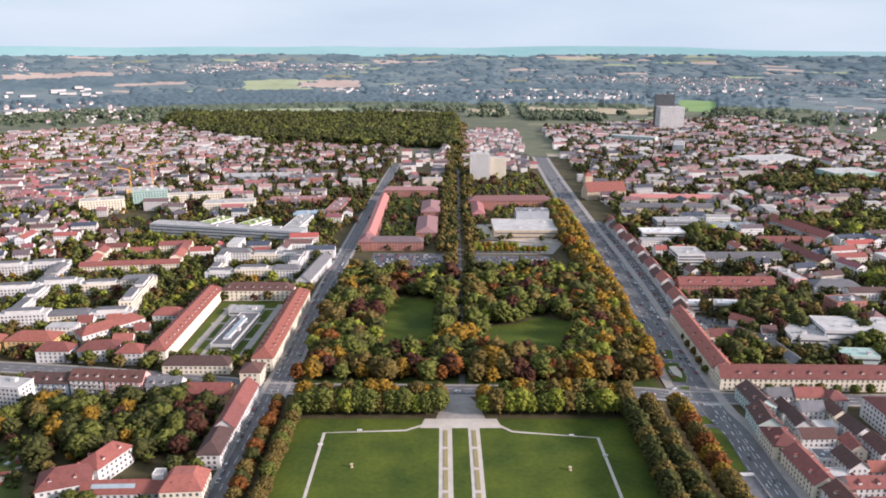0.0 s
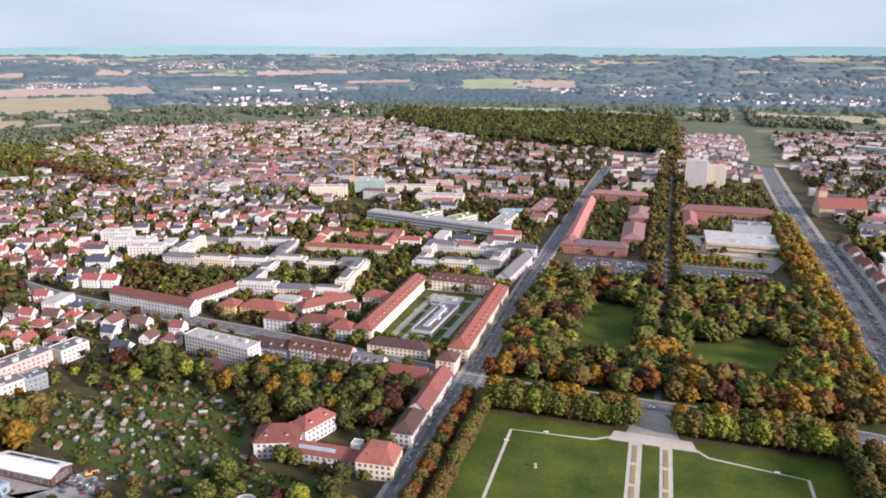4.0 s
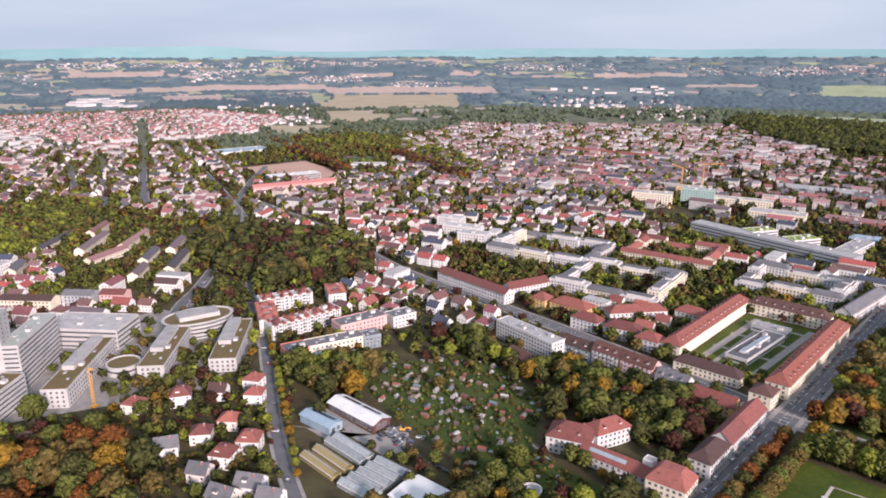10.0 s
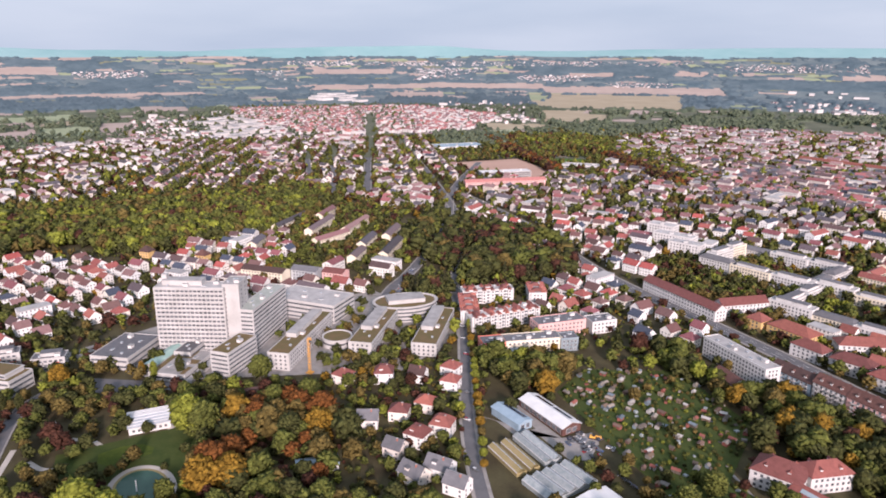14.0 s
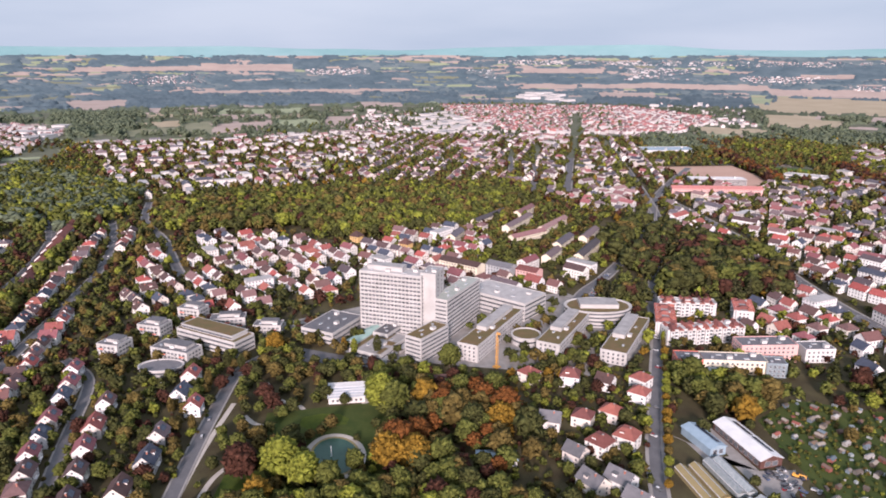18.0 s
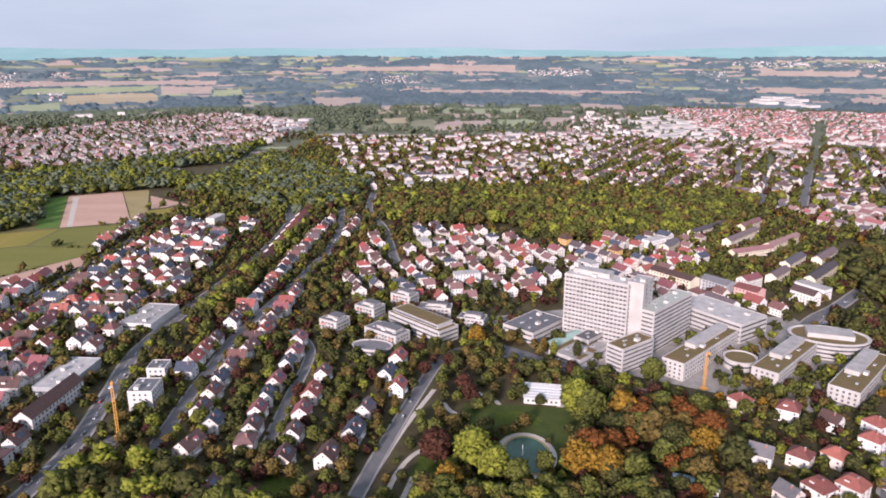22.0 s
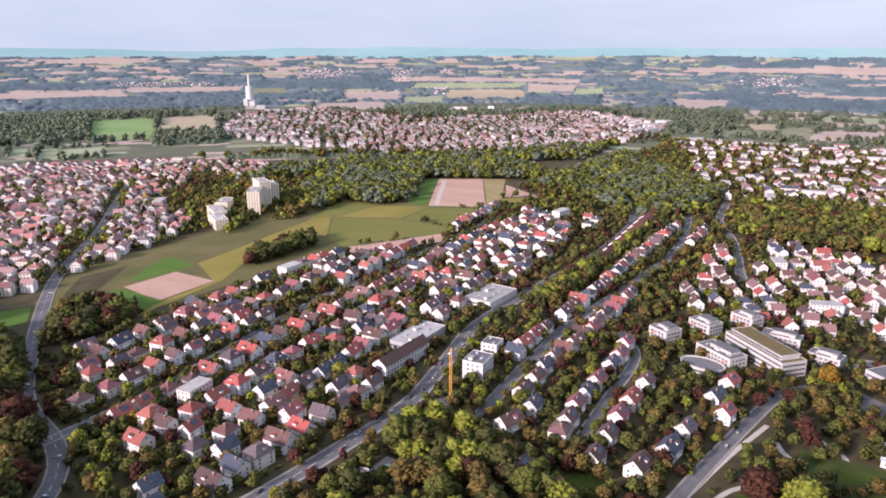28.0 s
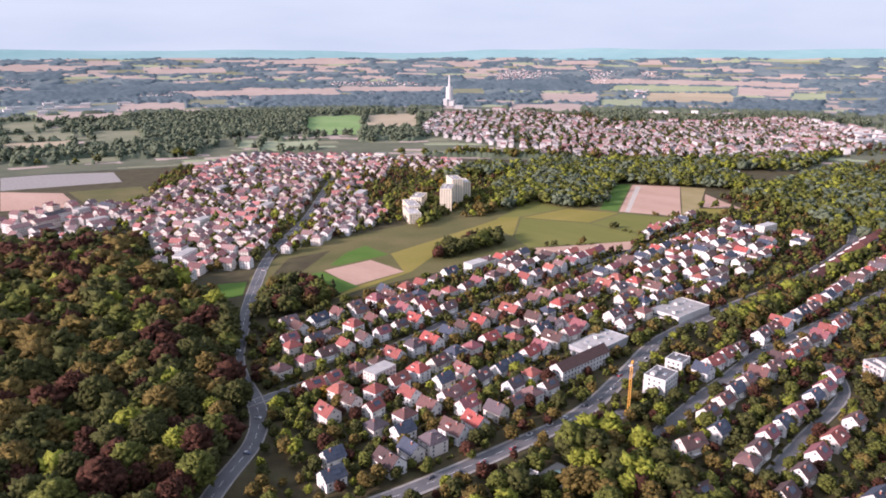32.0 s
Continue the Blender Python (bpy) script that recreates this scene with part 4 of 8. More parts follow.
road([(-60, -195), (-97, -228), (-125, -250), (-141, -276), (-155, -322), (-179, -363), (-226, -432), (-278, -499), (-363, -582), (-416, -641), (-520, -760)], 10, "grey country road curving past the wood", side=1.0)
road([(-141, -276), (-152, -281)], 9, "short grey junction arm", side=0, line=False, smooth=2)
road([(-720, 320), (-942, 421), (-1150, 520), (-1500, 676), (-1650, 742)], 11, "straight grey street into the old town", line=False, side=2.0)
road([(-570, 345), (-625, 374), (-861, 469), (-1195, 593)], 9, "grey street between terrace rows", line=False)
road([(-747, 290), (-849, 330), (-1121, 441)], 8, "grey street between terrace rows", line=False)
road([(-860, 300), (-928, 327), (-1106, 384)], 8, "grey street between terrace rows", line=False)
road([(-520, -66), (-546, -73), (-628, -91), (-707, -118), (-795, -126)], 7, "grey street along the cemetery wood", line=False)

# ---- palace garden: lawn, paths, terrace ----
area("lawn", [(-66, 60), (82, 60), (82, 284), (-66, 284)], "grass", 0.03, "wide mown green lawn of the palace garden", "lawn")
for x0, x1 in ((-1.5, 4.0), (11.0, 16.0)):
    p = area("garden_path", [(x0, 60), (x1, 60), (x1, 276), (x0, 276)], "gravel", 0.06, "straight pale gravel garden path", "path")
    for k in range(12):
        y0 = (96 + k * 15) * UNIT
        xm = (x0 + x1) / 2 * UNIT
        child("flower_bed", Shape().box(xm - 1.1, xm + 1.1, y0, y0 + 18, 0, 0.4).mesh("flower_bed", "dry"), p, label="long narrow planted bed along the path")
for line in ([(-51, 60), (-51, 272), (-16, 274), (-8, 279)], [(66, 60), (66, 268), (30, 273), (24, 279)]):
    s = Shape()
    strip(s, metres(line), -0.9, 0.9, -0.2, 0.08)
    tagged(new("garden_path", s.mesh("garden_path", "gravel")), "narrow pale path round the lawn", "path", kind="structure")
area("terrace", [(-10, 276), (26, 276), (24, 284), (-8, 284)], "gravel", 0.10, "pale gravel terrace at the garden gate", "terrace")
area("forecourt", [(-3, 284), (19, 284), (17, 296), (12, 306), (4, 306), (-1, 296)], "pave", 0.14, "grey paved forecourt with low steps", "terrace")
for x in (-6, 22):
    area("clipped_hedge", [(x - 2, 289), (x + 2, 289), (x + 2, 293), (x - 2, 293)], "leaf_dark", 1.2, "low square clipped hedge bed", "hedge", kind="")
for x, y in ((-36, 246), (50, 244)):
    u = Shape()
    for r0, r1, z0, z1 in ((0.9, 0.9, 0, 0.5), (0.5, 0.35, 0.5, 1.3), (0.4, 1.0, 1.3, 2.1)):
        n = 12
        u.add([(r0 * math.cos(k * 6.283 / n), r0 * math.sin(k * 6.283 / n), z0) for k in range(n)] + [(r1 * math.cos(k * 6.283 / n), r1 * math.sin(k * 6.283 / n), z1) for k in range(n)],
              [(k, (k + 1) % n, n + (k + 1) % n, n + k) for k in range(n)] + [tuple(range(n, 2 * n))])
    v = new("stone_urn", u.mesh("stone_urn", "stone"))
    v.location = (x * UNIT, y * UNIT, 0)
    tagged(v, "pale stone urn on the mown lawn", "urn")
for x, y in ((-51, 262), (-36, 273.5), (55, 269.5), (66, 254)):
    b = new("garden_bench", Shape().box(-1.5, 1.5, -0.4, 0.4, 0.4, 0.5).box(-1.5, 1.5, 0.3, 0.4, 0.5, 1.0).box(-1.3, -1.1, -0.3, 0.3, 0, 0.4).box(1.1, 1.3, -0.3, 0.3, 0, 0.4).mesh("garden_bench", "white_wall"))
    b.location = (x * UNIT, y * UNIT, 0.09)
    tagged(b, "white bench beside the lawn path", "bench")

# ---- crossing: islands, underpass, zebra bars ----
for pts in ([(116, 361), (128, 358), (125, 346), (117, 348)], [(117, 341), (126, 342), (125.5, 326), (123, 319), (116, 320)], [(117, 315), (123, 315), (122, 311), (118, 312)], [(113, 286), (121, 286), (122, 279), (112, 278)]):
    isle = area("traffic_island", [(x - 2.5, y) for x, y in pts], "grass", 0.42, "grassy traffic island with a stone kerb", "island")
    kerb = Shape()
    strip(kerb, metres([(x - 2.5, y) for x, y in pts + pts[:1]]), -0.25, 0.25, 0, 0.5)
    child("kerb", kerb.mesh("kerb", "pave"), isle)
area("flower_bed", [(117, 337), (121, 338), (121.5, 330), (120, 324), (117, 328)], "gravel", 0.50, "pale planted bed on the traffic island", "bed")
area("flower_bed", [(117, 356), (121, 355), (120, 351), (117, 352)], "leaf_rust", 0.50, "reddish planted bed on the traffic island", "bed")
area("underpass", [(111.5, 274), (117, 276), (120, 274), (120.5, 266), (119, 243), (109.5, 241)], "grass", 0.75, "grassy bank above the road underpass", "bank")
tagged(new("parapet", Shape().box(109 * UNIT, 120.5 * UNIT, 240 * UNIT, 240 * UNIT + 0.6, 0, 1.9).box(109 * UNIT, 120.5 * UNIT, 240 * UNIT - 0.6, 240 * UNIT, 0.5, 0.8).mesh("parapet", "white_roof")), "white parapet over the mouth of the underpass", "parapet", kind="structure")
for x in (109, 120.5):
    tagged(new("ramp_wall", Shape().box(x * UNIT - 0.3, x * UNIT + 0.3, 195 * UNIT, 240 * UNIT - 0.7, 0, 1.5).mesh("ramp_wall", "flat_roof")), "concrete side wall of the underpass ramp", "wall", kind="structure")
# The dark roof material stands in for shade inside the sunken ramp.
area("ramp", [(109.3, 195), (120.2, 195), (120.2, 239.4), (109.3, 239.4)], "grey_roof", 0.33, "asphalt ramp into the underpass, its shade put into the dark colour", "road")
def paint_bar(x0, y0, x1, y1, w=0.5):
    a, b = Vector((x0 * UNIT, y0 * UNIT)), Vector((x1 * UNIT, y1 * UNIT))
    n = (b - a).normalized().orthogonal() * w / 2
    BARS.prism([tuple(a - n), tuple(b - n), tuple(b + n), tuple(a + n)], 0.2, 0.368)


BARS = Shape()
for k in range(9):
    paint_bar(109.5, 311 + k * 1.5, 113, 311 + k * 1.5, 0.9)
    paint_bar(110 + k * 0.35, 320 + k * 2.1, 112.6 + k * 0.1, 322 + k * 2.0, 0.7)
    paint_bar(110 + k * 0.7, 305.5 + k * 0.2, 108.5 + k * 0.75, 308.6, 0.5)
for k in range(10):
    paint_bar(121.5 + k * 1.1, 296, 121.5 + k * 1.1, 299, 0.7)
    paint_bar(130.5, 300 + k * 1.2, 133, 300 + k * 1.2, 0.6)
for y in range(228, 296, 6):
    paint_bar(124.5, y, 124.5, y + 3, 0.35)
    paint_bar(128, y, 128, y + 3, 0.35)
for y in (232, 258, 284):
    for x in (122.8, 126.3):
        paint_bar(x, y, x, y + 2.4, 0.3)
        paint_bar(x - 0.4, y + 1.6, x + 0.4, y + 2.6, 0.4)
tagged(new("road_marking", BARS.mesh("road_marking", "paint")), "white painted bars, arrows and hatching on the crossing", "marking", kind="structure")

# ---- tree park with lawns and the straight alley ----
mark(metres([(6.5, 318), (12.5, 318), (16, 500), (25, 953), (16, 953)]))
area("verge", [(-73, 319), (8, 317), (8, 325), (-73, 325)], "park_grass", 0.06, "rough grass verge between street and park", "lawn", keep=False)
area("verge", [(11, 316), (60, 315), (106, 312), (106, 325), (11, 325)], "park_grass", 0.06, "rough grass verge between street and park", "lawn", keep=False)
area("park_ground", [(-73, 322), (108, 322), (88, 494), (-70, 494)], "soil", 0.02, "dark shaded ground under the park trees", "ground", keep=False)
area("park_lawn", [(-34, 350), (-3, 352), (-4, 440), (-32, 445), (-38, 400)], "grass", 0.05, "green clearing between park trees", "lawn")
area("park_lawn", [(22, 340), (66, 350), (78, 400), (60, 408), (42, 396), (24, 392)], "grass", 0.05, "green clearing between park trees", "lawn")
# Asphalt gives the alley a dark tone in place of tree shade.
area("alley", [(8, 318), (11, 318), (21.5, 953), (37, 1726), (33, 1726), (19, 953)], "asphalt", 0.07, "long straight alley between tree rows, tree shade put into its grey", "path")
for pts in ([(-55, 492), (1, 492), (3, 546), (-56, 548)], [(21, 498), (84, 502), (84, 540), (23, 542)]):
    area("car_park", pts, "asphalt", 0.05, "grey car park filled with rows of cars", "car park")
    x0, x1, y0, y1 = (v * UNIT for v in (pts[0][0] + 2, pts[1][0] - 2, pts[1][1] + 3, pts[2][1] - 2))
    for y in np.arange(y0, y1, 8.3):
        for x in np.arange(x0, x1, 2.7):
            if rng.random() < 0.8:
                lot_car(x, y, 90 + rng.uniform(-3, 3))

# ---- barracks court and the street front ----
building("barrack_wing", "long cream barracks wing with a red dormered roof", -150, 391, 100, 11, 90, 3, "cream_wall", "hip", "red_roof", 6.0, bay=4.4, faces="Xyx", dormers=16, each=False)
building("barrack_wing", "long cream barracks wing beside the street, red dormered roof", -92, 384, 104, 11, 90, 3, "cream_wall", "hip", "red_roof", 6.0, bay=4.4, faces="XYx", dormers=16, each=False)
building("barrack_wing", "cream barracks cross wing with a brown dormered roof", -121, 442, 46, 11, 0, 3, "cream_wall", "hip", "brown_roof", 5.5, bay=4.2, faces="Y", dormers=8)
building("pavilion", "small square cream pavilion with a hipped roof", -94, 321, 11, 10, 90, 3, "cream_wall", "hip", "brown_roof", 4.5, faces="XYx")
building("guard_house", "low cream building with a brown hipped roof and a gable", -125, 333, 34, 9, 0, 2, "cream_wall", "hip", "brown_roof", 4.8, faces="Yx")
area("court", [(-143, 346), (-99, 346), (-99, 434), (-143, 434)], "grass", 0.05, "green barracks court", "lawn")
for x0, x1, xa, xb in ((-139, -135, -137, -133), (-110, -106, -106, -102), (-131, -128.5, -130, -127.5)):
    area("court_path", [(x0, 350), (x1, 350), (xb, 430), (xa, 430)], "pave", 0.09, "straight grey path in the barracks court", "pavement")
for y in (350, 372, 396, 420):
    area("court_path", [(-139, y), (-106, y), (-105, y + 2.5), (-139, y + 2.5)], "pave", 0.10, "grey cross path in the barracks court", "pavement")
hall = building("school_hall", "low modern hall with a dark roof and skylights in the court", -119, 381, 48, 12, 86, 1, "white_wall", "flat", "grey_roof", storey=4.4, faces="xyXY", band=True)
child("roof_lantern", Shape().box(-24, 20, -2.2, 2.2, 5.2, 6.6, 0).box(-23, 19, -1.6, 1.6, 6.6, 6.8, 1).mesh("roof_lantern", "white_wall", "blue_glass"), hall)
building("school_hall", "low grey side wing in the court", -122, 414, 20, 9, 0, 1, "metal", "flat", "flat_roof", storey=4.0, faces="xY", band=True)
for y, ln, st, til in ((254, 20, 3, "brown_roof"), (273, 17, 3, "red_roof"), (293, 22, 3, "red_roof")):
    building("town_house", "pale rendered town house in a row along the street", -91.5, y, ln, 9, 90, st, "white_wall", "gable" if y > 260 else "hip", til, 5.4, faces="XYx", bay=3.2, storey=3.0)
building("town_house", "ochre corner house with a red roof beside the crossing", -108, 299, 20, 9, 0, 3, "ochre_wall", "gable", "red_roof", 4.8, faces="xY", storey=3.0)
building("villa", "large white villa with orange-red hipped roofs", -139, 228, 18, 13, 20, 3, "white_wall", "hip", "red_roof", 7.0, faces="xXY", bay=3.2, dormers=2)
building("villa", "white wing with an orange-red hipped roof", -131, 243, 18, 10, 70, 3, "white_wall", "hip", "red_roof", 5.5, faces="xXYy", bay=3.2, dormers=2)
building("link_wing", "low white wing with a red roof and glass strip", -116, 226, 30, 8.5, 2, 2, "white_wall", "gable", "red_roof", 4.0, faces="Y", bay=3.4)
child("glass_strip", Shape().box(-16, 6, -1.2, 1.2, 0, 0.12).mesh("glass_strip", "blue_glass"), bpy.data.objects["link_wing"], pose(0, -3.0, 9.25, 34, 0, 0), "blue-grey glass strip in the roof")
building("stair_turret", "small white flat-topped stair turret on the wing", -104, 228, 4, 4, 0, 4, "white_wall", "flat", "flat_roof", faces="")
building("villa", "cream corner house with a red mansard roof", -94, 226, 15, 13, 4, 3, "cream_wall", "mansard", "red_roof", 6.5, faces="xXY", dormers=2, bay=3.2)
for x, y, ln, st, wl, til in ((-188, 310, 22, 3, "blue_sheet", "brown_roof"), (-168, 309, 16, 4, "white_wall", "brown_roof"), (-150, 308, 18, 4, "pink_wall", "brown_roof"), (-131, 306, 16, 3, "white_wall", "grey_roof")):
    h = building("apartment_house", "pale apartment house with balconies and a brown roof", x, y, ln, 9, -2, st, wl, "gable", til, 4.8, faces="Yx", bay=3.4, storey=2.9, dormers=3)
    for q in range(1, st):
        for u in (-0.28, 0.05, 0.34):
            child("balcony", Shape().box(-2.4, 2.4, -1.5, 0.02, 0, 0.2).box(-2.4, 2.4, -1.5, -1.4, 0.2, 1.1).box(-2.4, -2.3, -1.4, 0, 0.2, 1.1).box(2.3, 2.4, -1.4, 0, 0.2, 1.1).mesh("balcony", "flat_roof"), h, pose(u * ln * UNIT, -4.5 * UNIT, q * 2.9 + 0.2))
building("slab_block", "white five storey slab with a flat grey roof", -213, 300, 44, 9.5, -10, 5, "white_wall", "flat", "flat_roof", storey=2.9, faces="Yx", bay=3.0, each=False)
building("annex", "yellowish annex with a low brown roof", -204, 281, 16, 9, -14, 2, "cream_wall", "gable", "brown_roof", 3.5, faces="Yx")
for x, y, lx, ly, a, w in ((-224, 361, 26, 13, 0, "ochre_wall"), (-182, 348, 20, 10, 10, "white_wall"), (-204, 346, 18, 9, 0, "white_wall"), (-163, 344, 14, 10, 0, "white_wall"), (-245, 358, 11, 10, 0, "ochre_wall"), (-190, 378, 36, 10, 50, "white_wall"), (-163, 398, 18, 10, 0, "white_wall")):
    building("town_house", "solid town house with a red hipped roof", x, y, lx, ly, a, 3, w, "hip", "red_roof", 5.2, faces="xXY", bay=3.6, storey=3.0, each=False)


def court_block(x, y, lx, ly, ang, storeys, label, tiles="flat_roof", wall="white_wall", deep=8.5, roof="flat"):
    """Wings of unlike houses round a court."""
    c, s = math.cos(radians(ang)), math.sin(radians(ang))
    for u, v, a, ln in ((0, -ly / 2 + deep / 2, 0, lx), (0, ly / 2 - deep / 2, 0, lx), (-lx / 2 + deep / 2, 0, 90, ly - 2 * deep), (lx / 2 - deep / 2, 0, 90, ly - 2 * deep)):
        ca, sa = math.cos(radians(ang + a)), math.sin(radians(ang + a))
        cuts = sorted([-ln / 2, ln / 2] + [ln * (k / (3 if a == 0 else 2) - 0.5) + rng.uniform(-3, 3) for k in range(1, 3 if a == 0 else 2)])
        for w0, w1 in zip(cuts[:-1], cuts[1:]):
            w, off = (w0 + w1) / 2, rng.uniform(-0.8, 0.8)
            xx, yy = x + c * u - s * v + ca * w - sa * off, y + s * u + c * v + sa * w + ca * off
            kind, til = (("flat", "flat_roof"), ("flat", "flat_roof"), ("mansard", "grey_roof"), ("flat", "flat_roof"), ("flat", "flat_roof"), ("flat", "grey_roof"))[int(rng.integers(6))] if roof == "flat" else (roof, tiles)
            st = storeys + int(rng.choice([-1, 0, 0, 1]))
            wl = ("white_wall", "white_wall", "cream_wall", "white_wall", "white_wall")[int(rng.integers(5))] if roof == "flat" else wall
            b = building("apartment_wing", label, xx, yy, w1 - w0, deep, ang + a, st, wl, kind, til, 3.2, faces="xXyY" if a else "xXY", each=False, bay=3.1, clear=2, storey=2.9)
            if kind == "flat" and roof == "flat":
                h, hx = st * 2.9 + 0.85, (w1 - w0) * UNIT * 0.36
                child("roof_storey", Shape().box(-hx, hx, -3.6, 3.6, h, h + 2.6, 0).box(-hx - 0.3, hx + 0.3, -3.9, 3.9, h + 2.6, h + 2.85, 1).mesh("roof_storey", "white_wall", "grey_roof"), b)


court_block(-228, 425, 74, 66, 8, 4, "white flat-roofed apartment block round a planted court")
court_block(-310, 462, 84, 62, 8, 4, "white flat-roofed apartment block round a planted court")
court_block(-232, 520, 70, 52, 8, 3, "red-roofed apartment block round a court", "red_roof", "cream_wall", 9, "gable")
court_block(-135, 498, 66, 46, 2, 4, "white apartment block with grey roofs round a court")
building("terrace_house", "white street front with a red roof", -297, 352, 66, 9, -6, 3, "white_wall", "gable", "red_roof", 4.6, faces="Yx", bay=3.6, each=False)
building("terrace_house", "white street front with a red roof across the end", -268, 372, 32, 9, 72, 3, "white_wall", "gable", "red_roof", 4.6, faces="xXY", bay=3.6, each=False)
building("office", "long glass-banded office with planted roofs", -185, 592, 140, 15, -12, 4, "metal", "flat", "flat_roof", faces="Y", band=True, storey=3.8)
for x, y in ((-200, 612), (-165, 606)):
    building("office_wing", "office wing with a bright grass roof", x, y, 26, 14, 60, 5, "white_wall", "flat", "lawn_roof", faces="xY", band=True)
building("row_house", "grey-roofed white row house by the street", -92, 486, 60, 9, 84, 3, "white_wall", "gable", "grey_roof", 5.0, faces="xXY", each=False)
for x, y, lx, ly, a in ((-63, 566, 12, 22, 0), (-38, 561, 44, 11, 0), (-62, 660, 10, 170, 0), (-36, 776, 60, 11, 0), (-14, 615, 18, 60, 0), (-12, 690, 18, 50, 0)):
    building("brick_wing", "long red brick barracks wing with a pale red roof", x, y, max(lx, ly), min(lx, ly), 90 if ly > lx else 0, 3, "brick", "hip", "old_roof", 5.0, faces="xXyY", each=False)
building("brick_wing", "long red brick building with a red roof", 68, 712, 84, 14, 2, 4, "brick", "hip", "old_roof", 6.0, faces="Y", each=False)
building("brick_wing", "red brick wing with a red roof", 34, 680, 50, 12, 90, 3, "brick", "hip", "old_roof", 5.0, faces="Xx", each=False)
building("concert_hall", "broad pale hall with stepped flat roofs", 72, 612, 56, 44, 0, 2, "stone", "flat", "flat_roof", faces="Y", band=True, storey=5.0)
building("concert_hall", "higher dark stage house of the hall", 82, 640, 30, 16, 0, 4, "metal", "flat", "grey_roof", faces="", storey=5.0)
building("high_rise", "pale grey high-rise block", 46, 880, 24, 16, 0, 14, "white_wall", "flat", "flat_roof", faces="Yx", each=False)
building("high_rise", "pale lower block beside the high-rise", 68, 890, 22, 16, 0, 11, "cream_wall", "flat", "flat_roof", faces="Y", each=False)
building("office_tower", "dark-topped white office tower", 446, 1415, 46, 34, 0, 16, "white_wall", "flat", "flat_roof", faces="YX", each=False, storey=4.0)
building("office_tower", "dark glass upper part of the office tower", 440, 1436, 38, 8, 0, 24, "glass", "flat", "flat_roof", faces="", storey=4.0)

# ---- along the boulevard: long corner building and old town block ----
building("corner_building", "long yellow building with a dark red dormered roof", 198, 315.5, 128, 11, -1, 3, "cream_wall", "gable", "red_roof", 6.5, faces="YX", dormers=14, bay=3.4, storey=3.0, each=False, win=(1.2, 1.7))
building("corner_building", "yellow building with a dark red roof along the main road", 140.5, 360, 80, 10, 88, 3, "cream_wall", "gable", "red_roof", 5.6, faces="yY", dormers=7, bay=3.8, each=False)
for k in range(14):
    building("town_house", "red-roofed town house in the row along the main road", float(np.interp(410 + k * 17, [400, 457, 540, 640], [147.5, 152, 154.5, 154])), 410 + k * 17, 15, 9, 88, 2 + k % 2, "white_wall", "gable", "red_roof" if k % 2 else "brown_roof", 5.2, faces="yX", bay=3.4, each=False)
OLD = [(143.5, 294, 19, 10, 94, 4, "mint_wall", "gable", "brown_roof"), (139.5, 276, 16, 10, 85, 4, "mint_wall", "gable", "brown_roof"), (138.5, 258.5, 15, 11, 88, 3, "cream_wall", "hip", "red_roof"),
       (140, 237, 23, 10, 93, 3, "cream_wall", "gable", "red_roof"), (143, 214, 20, 10, 92, 3, "white_wall", "gable", "brown_roof"), (155, 297, 12, 7, 4, 3, "white_wall", "gable", "grey_roof"),
       (168, 297, 13, 8, 0, 3, "cream_wall", "gable", "red_roof"), (179, 294, 9, 9, 88, 4, "white_wall", "hip", "red_roof"), (154, 287, 9, 7, 94, 2, "white_wall", "gable", "brown_roof"),
       (163, 284, 10, 8, 0, 3, "white_wall", "gable", "grey_roof"), (173, 281, 10, 7, 92, 3, "cream_wall", "gable", "brown_roof"), (153, 273, 11, 7, 88, 3, "white_wall", "gable", "brown_roof"),
       (164, 272, 9, 6, 0, 2, "white_wall", "flat", "flat_roof"), (174, 267, 12, 8, 96, 3, "white_wall", "gable", "brown_roof"), (154, 261, 14, 7, 2, 3, "white_wall", "gable", "brown_roof"),
       (167, 256, 10, 7, 86, 2, "cream_wall", "gable", "red_roof"), (176, 252, 13, 8, 92, 3, "white_wall", "gable", "brown_roof"), (152, 249, 9, 8, 0, 2, "white_wall", "flat", "grey_roof"),
       (158, 242, 12, 8, 94, 3, "white_wall", "gable", "brown_roof"), (168, 240, 9, 6, 0, 2, "white_wall", "gable", "red_roof"), (150, 236, 8, 6, 0, 2, "white_wall", "flat", "flat_roof"),
       (178, 235, 12, 8, 88, 3, "cream_wall", "gable", "brown_roof"), (155, 227, 15, 7, 2, 3, "white_wall", "gable", "red_roof"), (170, 226, 12, 7, 0, 3, "white_wall", "gable", "brown_roof"),
       (157, 214, 14, 8, 0, 3, "white_wall", "gable", "red_roof"), (172, 211, 12, 8, 90, 3, "white_wall", "gable", "brown_roof"), (203, 248, 16, 10, 88, 3, "white_wall", "gable", "brown_roof"),
       (194, 234, 12, 8, 0, 3, "cream_wall", "gable", "red_roof"), (208, 226, 12, 9, 90, 3, "white_wall", "gable", "brown_roof")]
for x, y, lx, ly, a, st, wl, kind, til in OLD:
    st = min(st, 3)
    building("town_house", {"brown_roof": "old town house with a dark brown tiled roof", "red_roof": "old town house with a red tiled roof"}.get(til, "small courtyard house with a grey roof"), x, y, lx, ly, a, st, wl, kind, til, 2.2 + ly * 0.25, faces="xXyY", each=False, bay=3.0, storey=2.7, win=(1.1, 1.5), dormers=2 if lx > 14 else 0, clear=0)
